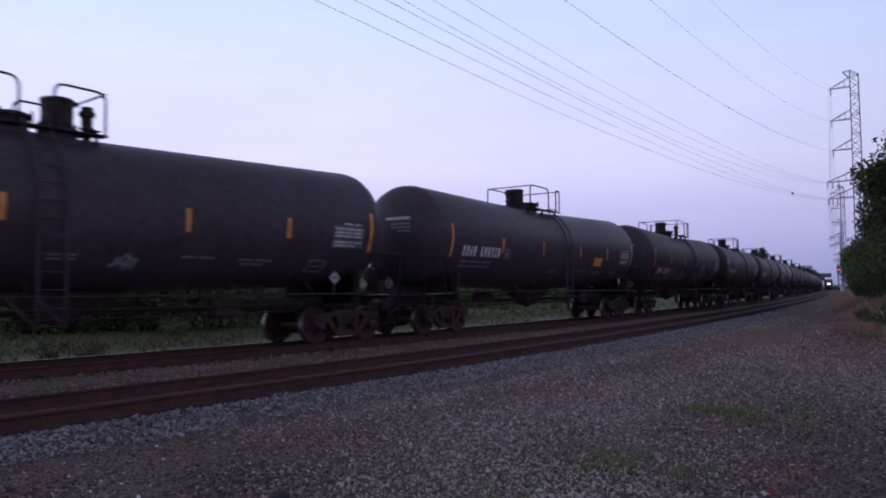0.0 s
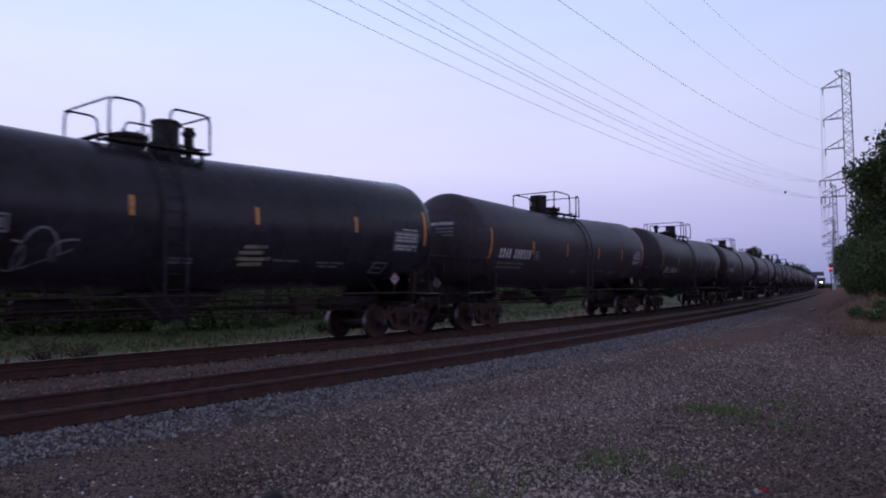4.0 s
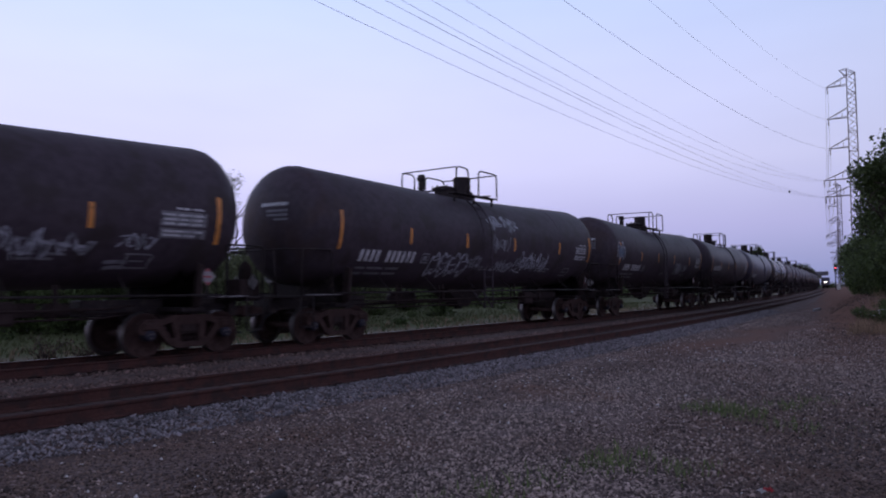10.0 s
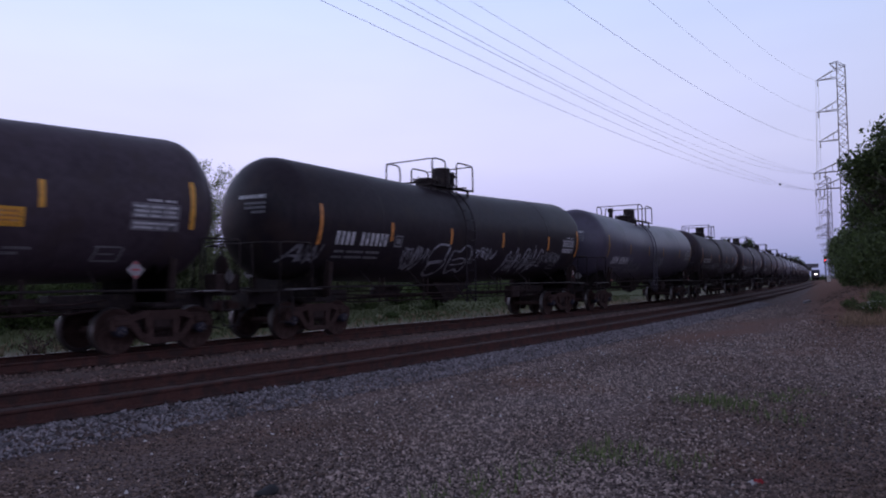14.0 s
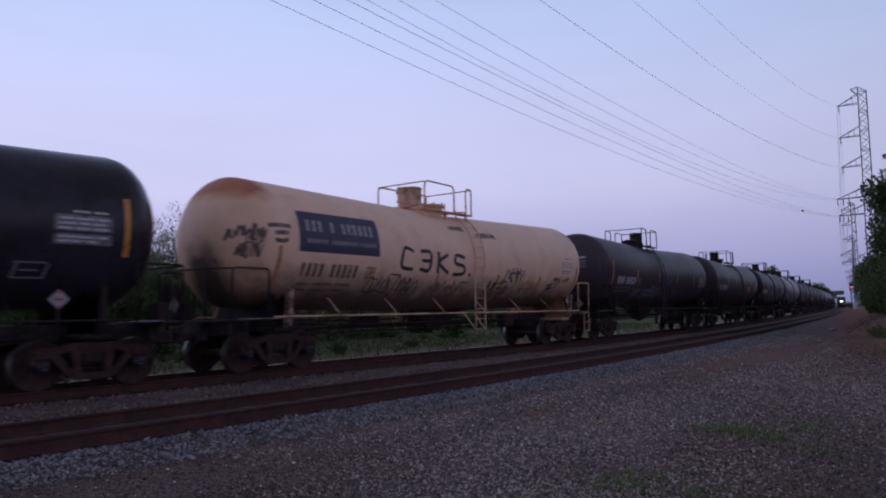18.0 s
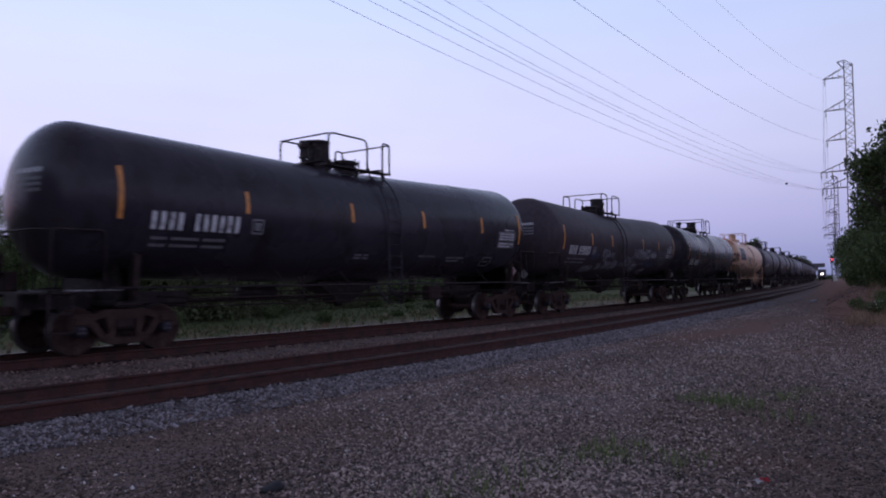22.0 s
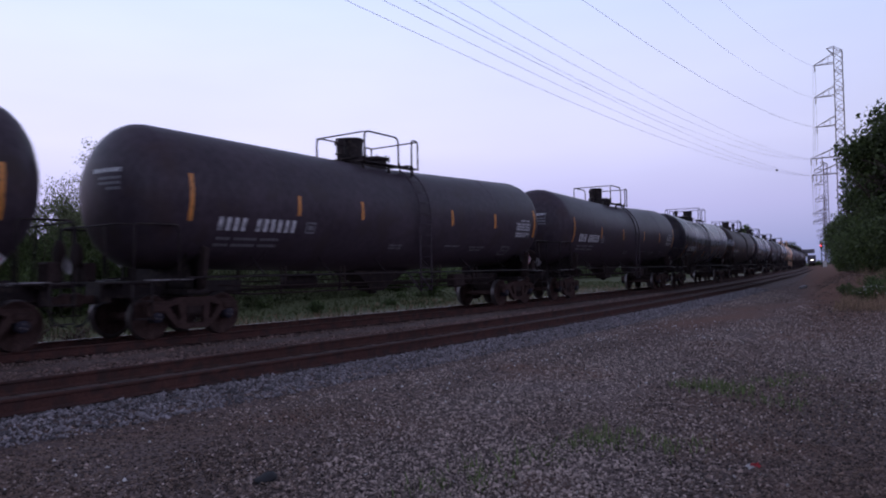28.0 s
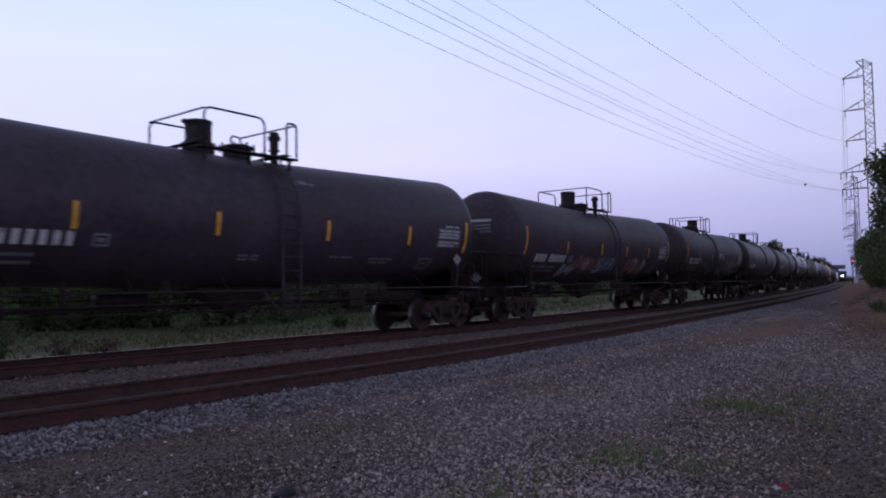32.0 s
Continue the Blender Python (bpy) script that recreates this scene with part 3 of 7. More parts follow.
def tube(bm, pts, r, n=8, mi=0, caps=True, radii=None):
    """A round bar along the points."""
    pts = [Vector(p) for p in pts]
    rings = []
    ref = None
    for i, p in enumerate(pts):
        a = pts[max(0, i - 1)]
        c = pts[min(len(pts) - 1, i + 1)]
        d = (c - a).normalized()
        if ref is None:
            ref = Vector((0, 0, 1)) if abs(d.z) < 0.9 else Vector((1, 0, 0))
        u = d.cross(ref)
        u.normalize()
        w = u.cross(d).normalized()
        ref = w
        rr = radii[i] if radii else r
        rings.append([bm.verts.new(p + (u * math.cos(k * 2 * math.pi / n) + w * math.sin(k * 2 * math.pi / n)) * rr) for k in range(n)])
    for a, c in zip(rings, rings[1:]):
        for k in range(n):
            f = bm.faces.new((a[k], a[(k + 1) % n], c[(k + 1) % n], c[k]))
            f.material_index = mi
            f.smooth = True
    if caps:
        bm.faces.new(list(reversed(rings[0]))).material_index = mi
        bm.faces.new(rings[-1]).material_index = mi


def lathe(bm, prof, axis="z", n=24, centre=(0, 0, 0), mi=0, smooth=True):
    """prof: (radius, height) pairs turned about an axis through the centre."""
    c = Vector(centre)

    def at(r, h, k):
        a = k * 2 * math.pi / n
        u, v = r * math.cos(a), r * math.sin(a)
        return c + {"z": Vector((u, v, h)), "x": Vector((h, u, v)), "y": Vector((v, h, u))}[axis]

    rings = []
    for r, h in prof:
        rings.append([bm.verts.new(at(r, h, k)) for k in range(n)] if r > 1e-6 else [bm.verts.new(at(0, h, 0))])
    for a, d in zip(rings, rings[1:]):
        for k in range(n):
            q = [a[k % len(a)], a[(k + 1) % len(a)], d[(k + 1) % len(d)], d[k % len(d)]]
            q = list(dict.fromkeys(q))
            if len(q) > 2:
                f = bm.faces.new(q)
                f.material_index = mi
                f.smooth = smooth


def arc_pts(p0, p1, p2, r, n=4):
    """Points that round the corner p1 between p0 and p2."""
    p0, p1, p2 = Vector(p0), Vector(p1), Vector(p2)
    a = p1 + (p0 - p1).normalized() * r
    c = p1 + (p2 - p1).normalized() * r
    return [(a * (1 - k / n) ** 2 + p1 * 2 * (k / n) * (1 - k / n) + c * (k / n) ** 2) for k in range(n + 1)]


def bent(pts, r=0.12):
    out = [Vector(pts[0])]
    for a, b, c in zip(pts, pts[1:], pts[2:]):
        out += arc_pts(a, b, c, r)
    out.append(Vector(pts[-1]))
    return out


# ---------------------------------------------------------------- the line of the tracks
GAUGE = 1.505                     # between rail centres
CAR = 18.2445                     # a car over its couplers
BOGIES = 13.9587                  # between truck centres
AXLES = 1.78
FOOT, HEADING = 15.8674, 0.6973   # the far rail's distance from the eye, and its bearing there
_s = np.linspace(-140, 760, 3601)
_k = np.interp(_s, [-10, 30, 70, 130, 260, 360], [-0.00374, -0.00303, -0.0006, -0.0001, -0.0002, -0.0005])
_ph = np.cumsum(_k) * 0.25
_ph += HEADING - np.interp(0, _s, _ph)
_x = np.cumsum(np.sin(_ph)) * 0.25
_y = np.cumsum(np.cos(_ph)) * 0.25
_x += -FOOT * math.cos(HEADING) - np.interp(0, _s, _x)
_y += FOOT * math.sin(HEADING) - np.interp(0, _s, _y)

_gap = np.convolve(np.interp(np.pad(_s, 40, "edge"), [-10, 10, 30, 60, 130], [5.72, 5.35, 4.35, 3.75, 3.9]), np.ones(81) / 81, "valid")


def line_at(s, off):
    """Place and bearing at station s, off metres to the near side of the train's far rail."""
    ph = float(np.interp(s, _s, _ph))
    return float(np.interp(s, _s, _x)) + off * math.cos(ph), float(np.interp(s, _s, _y)) - off * math.sin(ph), ph


def siding(s):
    """How far the second track lies on the near side of the train's track."""
    return float(np.interp(s, _s, _gap))


def train_station(t):
    """Station of the rear axle of car 0 at t seconds: it slows a little."""
    return (((2.56890594787984e-05 * t - 0.0015295362185873602) * t - 0.0137993455916171) * t + 14.398965492341027) * t - 74.60158801296124


def car_pose(n, t):
    s = train_station(t) - n * CAR + (BOGIES + AXLES) / 2
    ax, ay, _ = line_at(s - BOGIES / 2, GAUGE / 2)
    bx, by, _ = line_at(s + BOGIES / 2, GAUGE / 2)
    return pose((ax + bx) / 2, (ay + by) / 2, 0, 0, 0, math.degrees(math.atan2(by - ay, bx - ax)))


# ---------------------------------------------------------------- ground, ballast, rails


def axis_values(lo, hi, fine, far):
    """Grid lines: fine spacing between lo and hi, growing steps out to far."""
    v = list(np.arange(lo, hi + 1e-6, fine))
    step, a = fine, v[-1]
    while a < far:
        step *= 1.35
        a += step
        v.append(a)
    step, a = fine, v[0]
    while a > -far:
        step *= 1.35
        a -= step
        v.insert(0, a)
    return np.array(v)


def lateral(px, py):
    """Offset to the near side of the far rail, and the station, of many places."""
    i = np.arange(0, len(_s), 8)
    off = np.zeros(len(px))
    st = np.zeros(len(px))
    for a in range(0, len(px), 4000):
        qx, qy = px[a:a + 4000, None], py[a:a + 4000, None]
        d = (qx - _x[i]) ** 2 + (qy - _y[i]) ** 2
        j = i[np.argmin(d, axis=1)]
        off[a:a + 4000] = (px[a:a + 4000] - _x[j]) * np.cos(_ph[j]) - (py[a:a + 4000] - _y[j]) * np.sin(_ph[j])
        st[a:a + 4000] = _s[j]
    return off, st


def bumps(x, y):
    """Low unevenness of the lot."""
    return 0.035 * np.sin(x * 0.7 + 1.3 * np.sin(y * 0.31)) * np.cos(y * 0.55 + 0.8 * np.sin(x * 0.4)) + 0.02 * np.sin(x * 1.9 + y * 1.3)


def bank_rise(x, y):
    """The low earth bank that carries the trees at the end of the lot."""
    d, az = np.hypot(x, y), np.degrees(np.arctan2(x, y))
    a = np.clip((d - 32 - 1.5 * np.sin(az * 1.1)) / 9, 0, 1) * np.clip((az - 26.6) / 3.6, 0, 1) * (az < 120)
    return 1.1 * a * a * (3 - 2 * a) + 0.06 * np.sin(x * 1.7) * np.sin(y * 1.3 + x) * (a > 0.05)


def ground_height(x, y, off):
    near = -0.36 + bumps(x, y) * np.clip((off - 8.6) / 2, 0, 1) - 0.04 * np.clip((off - 9) / 5, 0, 1)
    field = -0.85 + 0.12 * np.sin(x * 0.21) * np.cos(y * 0.17)
    w = np.clip((off + 2.5) / 1.5, 0, 1)
    return field * (1 - w) + (near + bank_rise(x, y)) * w


def bare_streak(x, y):
    """A worn streak of reddish dirt that runs from the gravel towards the bank."""
    u, v = (x - 11.0) * 0.586 + (y - 25.6) * 0.81, (x - 11.0) * 0.81 - (y - 25.6) * 0.586
    return np.exp(-(u / 8.5) ** 4 - ((v + 0.35 * np.sin(u * 0.8)) / 1.05) ** 2)


def dirt_and_shade_share(x, y, off, st, worn=True):
    """How much brown covers the crushed stone: dirt on a lane, a bare patch and the bank under the trees, and dirt with
    painted-in shade in the near corners.
    """
    d, az = np.hypot(x, y), np.degrees(np.arctan2(x, y))
    lane = np.exp(-((off - 11.6 - 0.8 * np.sin(st * 0.09)) / 1.7) ** 2) * np.clip((st - 12) / 14, 0, 1) * 0.8
    bare = bare_streak(x, y) * 0.8
    bank = np.clip((az - 26.5) / 1.5, 0, 1) * np.clip((d - 27 + 1.5 * np.sin(az * 1.7)) / 3, 0, 1) * (az < 90)
    # near corners: brown dirt with their shade put into the colour, by bearing
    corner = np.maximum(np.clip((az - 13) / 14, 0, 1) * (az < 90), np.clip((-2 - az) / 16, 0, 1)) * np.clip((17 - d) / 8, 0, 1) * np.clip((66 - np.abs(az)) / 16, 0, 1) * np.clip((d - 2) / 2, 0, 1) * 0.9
    band = np.exp(-((off - 9.0) / 0.8) ** 2) * 0.55
    n = 0.16 * np.sin(x * 0.9 + 2 * np.sin(y * 0.4)) * np.sin(y * 0.7 + 1.5 * np.sin(x * 0.5))
    # past the lot's end the bare earth begins beyond a strip of grey stone along the track
    far = np.clip((d - 17) / 12, 0, 1) * 0.3 * np.clip((off - 7.6) / 1.0, 0, 1)
    earth = np.clip((off - 8.5 + np.clip(st - 50, 0, 60) * 0.02) / 0.9, 0, 1) * np.clip((st - 34) / 10, 0, 1) * 0.72
    lane = np.maximum.reduce([lane * np.clip((36 - st) / 8, 0, 1), far, earth])
    # the ground sheet goes without the shaded near corners and the brown band
    if not worn:
        corner, band = corner * 0, band * 0
    return np.clip(np.maximum.reduce([lane, bare, bank, corner, band]) + n + 0.03, 0, 1)


def build_ground():
    gx, gy = axis_values(-60, 130, 1.0, 2600), axis_values(-30, 250, 1.0, 2600)
    X, Y = np.meshgrid(gx, gy)
    fx, fy = X.ravel(), Y.ravel()
    off, st = lateral(fx, fy)
    Z = ground_height(fx, fy, off)
    me = bpy.data.meshes.new("ground")
    nx, ny = len(gx), len(gy)
    k = np.arange(nx * ny).reshape(ny, nx)
    quads = np.stack([k[:-1, :-1], k[:-1, 1:], k[1:, 1:], k[1:, :-1]], -1).reshape(-1, 4)
    me.from_pydata(np.stack([fx, fy, Z], 1).tolist(), [], quads.tolist())
    col = me.color_attributes.new("zone", "FLOAT_COLOR", "POINT")
    verge = np.clip((off - 17 - 4 * np.sin(st * 0.08)) / 3, 0, 1) * np.clip((st - 38) / 10, 0, 1)
    far_side = np.clip((-off - 2.0) / 0.8, 0, 1)
    r = np.maximum(far_side, np.maximum(verge, np.clip((np.hypot(fx, fy) - 330) / 60, 0, 1)))
    g = dirt_and_shade_share(fx, fy, off, st, False)
    straw = np.clip((-off - 4.0) / 3.0, 0, 1) * np.clip((12.6 + 1.2 * np.sin(st * 0.3) + off) / 2.5, 0, 1) * (0.75 + 0.25 * np.sin(st * 0.9))
    col.data.foreach_set("color", np.stack([r, g, straw, np.ones_like(r)], 1).astype(np.float32).ravel())
    for p in me.polygons:
        p.use_smooth = True
    me.materials.append(M["ground"])
    return tagged(new("ground", me), "grey crushed-stone lot beside the tracks, grass field beyond", "ground", kind="structure")


def sweep(name, profile, material, s0, s1, step, along, label, category, tops=()):
    """A profile of (offset, height) carried along the line; along(s) shifts it sideways."""
    me = bpy.data.meshes.new(name)
    ss = list(np.arange(s0, s1, step)) + [s1]
    n = len(profile)
    vs, fs = [], []
    for s in ss:
        for o, z in profile:
            x, y, _ = line_at(s, along(s) + o)
            vs.append((x, y, z))
    closed = len(tops) > 0
    for i in range(len(ss) - 1):
        for j in range(n if closed else n - 1):
            a, b = i * n + j, i * n + (j + 1) % n
            fs.append((a, b, b + n, a + n))
    me.from_pydata(vs, [], fs)
    ms = material if isinstance(material, list) else [material]
    for m in ms:
        me.materials.append(m)
    if closed:
        for i, p in enumerate(me.polygons):
            if i % n in tops:
                p.material_index = 1
    me.validate()
    return tagged(new(name, me), label, category, kind="structure")


RAIL = [(-0.07, -0.18), (0.07, -0.18), (0.07, -0.168), (0.012, -0.145), (0.010, -0.045), (0.034, -0.032), (0.036, -0.006), (0.028, 0.0), (-0.028, 0.0), (-0.036, -0.006), (-0.034, -0.032), (-0.010, -0.045), (-0.012, -0.145), (-0.07, -0.168)]


BEDS = []


def build_tracks():
    BEDS.append(sweep("ballast_bed_1", [(-2.7, -0.95), (-1.15, -0.215), (GAUGE + 1.0, -0.215), (GAUGE + 1.5, -0.26)], M["bed"], -60, 700, 1.0, lambda s: 0.0, "brown-grey stone ballast under the train", "ballast"))
    BEDS.append(sweep("ballast_bed_2", [(-2.6, -0.262), (-1.6, -0.235), (-1.0, -0.212), (GAUGE + 0.35, -0.212), (GAUGE + 0.7, -0.26), (GAUGE + 1.25, -0.36), (GAUGE + 1.5, -0.44)], M["bed"], -60, 700, 1.0, siding, "blue-grey stone ballast under the empty track", "ballast"))
    sweep("rusty_bed_1", [(0.08, -0.190), (GAUGE - 0.08, -0.190)], M["rustbed"], -60, 400, 1.0, lambda s: 0.0, "rust-brown ballast between the rails", "ballast")
    sweep("rusty_bed_2", [(0.08, -0.189), (GAUGE - 0.08, -0.189)], M["rustbed"], -60, 400, 1.0, siding, "rust-brown ballast between the rails", "ballast")
    for k, (base, shine) in enumerate(((lambda s: 0.0, "railtop"), (lambda s: GAUGE, "railtopdull"), (siding, "railtopdull"), (lambda s: siding(s) + GAUGE, "railtopdull"))):
        sweep("rail_%d" % (k + 1), RAIL, [M["rail"], M[shine]], -60, 700, 1.0, base, "rusty brown steel rail with a worn top", "rail", tops=(7,))


def stones(name, places, sizes, material, label):
    """Many small broken stones in one mesh."""
    n = len(places)
    rs = np.random.RandomState(len(name) + n)
    base = np.array([(1, 0, 0), (0, 1, 0), (-1, 0, 0), (0, -1, 0), (0.2, 0.1, 0.85), (-0.1, 0, -0.6)])
    tri = np.array([(0, 1, 4), (1, 2, 4), (2, 3, 4), (3, 0, 4), (1, 0, 5), (2, 1, 5), (3, 2, 5), (0, 3, 5)])
    v = base[None] * (1 + rs.uniform(-0.4, 0.4, (n, 6, 1))) + rs.uniform(-0.25, 0.25, (n, 6, 3))
    v *= np.stack([sizes, sizes * rs.uniform(0.6, 1.0, n), sizes * rs.uniform(0.4, 0.85, n)], 1)[:, None]
    # tumbled: tilted about one axis, then turned about the upright one
    a, t = rs.uniform(0, 6.283, n), rs.uniform(-0.9, 0.9, n)
    ca, sa, ct, st = (f(q)[:, None] for q in (a, t) for f in (np.cos, np.sin))
    v = np.stack([v[:, :, 0] * ct - v[:, :, 2] * st, v[:, :, 1], v[:, :, 0] * st + v[:, :, 2] * ct], 2)
    v = np.stack([v[:, :, 0] * ca - v[:, :, 1] * sa, v[:, :, 0] * sa + v[:, :, 1] * ca, v[:, :, 2]], 2) + places[:, None]
    f = (tri[None] + 6 * np.arange(n)[:, None, None]).reshape(-1)
    me = bpy.data.meshes.new(name)
    me.vertices.add(6 * n)
    me.vertices.foreach_set("co", v.astype(np.float32).ravel())
    me.loops.add(len(f))
    me.loops.foreach_set("vertex_index", f.astype(np.int32))
    me.polygons.add(len(f) // 3)
    me.polygons.foreach_set("loop_start", np.arange(0, len(f), 3, dtype=np.int32))
    me.update(calc_edges=True)
    me.materials.append(material)
    return tagged(new(name, me), label, "stones", kind="stuff")


def build_stones():
    rs = np.random.RandomState(5)

    def lot(n, dmin, dmax, a0, a1):
        d = np.sqrt(rs.uniform(dmin ** 2, dmax ** 2, n))
        a = np.radians(rs.uniform(a0, a1, n))
        return d * np.sin(a), d * np.cos(a)

    # thinning steadily with distance
    n = 275000
    d = (4.2 ** 0.6 + rs.uniform(0, 1, n) * (60 ** 0.6 - 4.2 ** 0.6)) ** (1 / 0.6)
    a = np.radians(rs.uniform(-37, 37, n))
    x, y = d * np.sin(a), d * np.cos(a)
    # the lot goes on beside and behind the eye, more thinly strewn
    rx, ry = rs.uniform(-9, 9, 26000), rs.uniform(-9, 7, 26000)
    k = (np.hypot(rx, ry) < 4.4) | (np.abs(np.degrees(np.arctan2(rx, ry))) > 37)
    x, y = np.concatenate([x, rx[k]]), np.concatenate([y, ry[k]])
    off, st = lateral(x, y)
    edge = np.array([siding(s) for s in st]) + GAUGE
    keep = off > edge + 0.75
    x, y, off, st = x[keep], y[keep], off[keep], st[keep]
    size = 0.92 * (rs.gamma(5.0, 0.0020, len(x)) + 0.006) * (1 + 0.022 * np.hypot(x, y)) * np.clip((62 - np.hypot(x, y)) / 20, 0.15, 1)
    z = np.maximum(ground_height(x, y, off), np.interp(off - edge[keep], [0.7, 1.25], [-0.26, -0.36])) + size * 0.1
    bare = bare_streak(x, y)
    thin = rs.uniform(0, 1, len(x)) > bare * 0.8
    x, y, z, off, st, size, bare = (v[thin] for v in (x, y, z, off, st, size, bare))
    size *= np.where(rs.uniform(0, 1, len(x)) < bare * 1.1, 0.45, 1.0)
    # brown stones: dirt, and the painted-in shade of the near corners
    brown = rs.uniform(0, 1, len(x)) < dirt_and_shade_share(x, y, off, st)
    pts = np.stack([x, y, z], 1)
    stones("gravel_stones", pts[~brown], size[~brown], M["stone"], "loose grey crushed stones on the lot")
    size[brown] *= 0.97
    stones("dirty_gravel_stones", pts[brown], size[brown], M["brownlot"], "brown stones with dirt and painted-in near-corner shade on the lot")
    n = 1700
    xp, yp = lot(n, 4.5, 24, -36, 36)
    off, st = lateral(xp, yp)
    k = off > np.array([siding(s) for s in st]) + GAUGE + 0.8
    xp, yp, off = xp[k], yp[k], off[k]
    sp = rs.uniform(0.010, 0.028, len(xp))
    stones("pale_pebbles", np.stack([xp, yp, ground_height(xp, yp, off) + sp * 0.3], 1), sp, M["paleston"], "scattered pale pebbles on the gravel")
    m = 38000
    s = rs.uniform(-6, 48, m) ** 1.0
    o = rs.uniform(0.05, 1.05, m)
    w = np.array([siding(a) for a in s])
    pts = np.array([line_at(a, b + GAUGE + c) for a, b, c in zip(s, w, o)])
    zz = np.interp(o, [0.0, 0.35, 0.7, 1.25], [-0.212, -0.212, -0.26, -0.36])
    sz = rs.gamma(5.0, 0.0038, m) + 0.008
    stones("ballast_stones", np.stack([pts[:, 0], pts[:, 1], zz + sz * 0.25], 1), sz, M["bluestone"], "blue-grey broken ballast stones along the rail")
    m = 30000
    s = rs.uniform(-8, 40, m)
    w = np.array([siding(a) for a in s])
    o = -0.12 - rs.uniform(0, 1, m) * (w - GAUGE - 0.24)
    pts = np.array([line_at(a, b + c) for a, b, c in zip(s, w, o)])
    sz = rs.gamma(6.0, 0.0045, m) + 0.008
    zz = np.interp(o, [-3.4, -2.6, -1.6, -1.0], [-0.215, -0.25, -0.235, -0.212])
    stones("track_ballast_stones", np.stack([pts[:, 0], pts[:, 1], zz + sz * 0.2], 1), sz, M["brownstone"], "brown-grey ballast stones between the two tracks")


M["bed"] = mat("stone_ballast_bed", (0.122, 0.082, 0.070), 0.95, var=0.55, scale=1.2, fine=24, tint=(0.10, 0.066, 0.054), tint_amt=0.35, bump=0.03)
M["brownstone"] = mat("rust_dusted_ballast_stone", (0.190, 0.127, 0.107), 0.95, var=0.35, scale=1, fine=50, rand=0.55)
M["rustbed"] = mat("rust_stained_ballast", (0.090, 0.055, 0.047), 0.95, var=0.45, scale=1.2, fine=24, tint=(0.06, 0.04, 0.034), tint_amt=0.4, bump=0.03)
build_ground()
build_tracks()
build_stones()
# ---------------------------------------------------------------- power line


def bar(bm, a, b, w):
    """A square steel angle between two points."""
    a, b = Vector(a), Vector(b)
    d = (b - a).normalized()
    u = d.cross(Vector((0, 0, 1)) if abs(d.z) < 0.9 else Vector((1, 0, 0))).normalized() * w / 2
    v = d.cross(u).normalized() * w / 2
    r = [[bm.verts.new(p + s * u + t * v) for s, t in ((-1, -1), (1, -1), (1, 1), (-1, 1))] for p in (a, b)]
    for k in range(4):
        bm.faces.new((r[0][k], r[0][(k + 1) % 4], r[1][(k + 1) % 4], r[1][k]))
    bm.faces.new(r[0][::-1])
    bm.faces.new(r[1])


def insulator(bm, x, y, z, n=9):
    prof = [(0.02, 0.12)]
    for k in range(n):
        prof += [(0.04, -0.13 * k), (0.15, -0.13 * k - 0.05), (0.15, -0.13 * k - 0.07), (0.04, -0.13 * k - 0.09)]
    prof += [(0.02, -0.13 * n - 0.1), (0, -0.13 * n - 0.12)]
    lathe(bm, prof, "z", 8, (x, y, z), smooth=False)


ARMS = [(42.2, 3.5, (3.2,)), (35.6, 3.5, (3.2,)), (29.5, 3.4, (3.1,)), (23.1, 4.5, (4.4, 3.4, 2.4)), (19.7, 4.3, (4.2, 3.5, 2.7))]


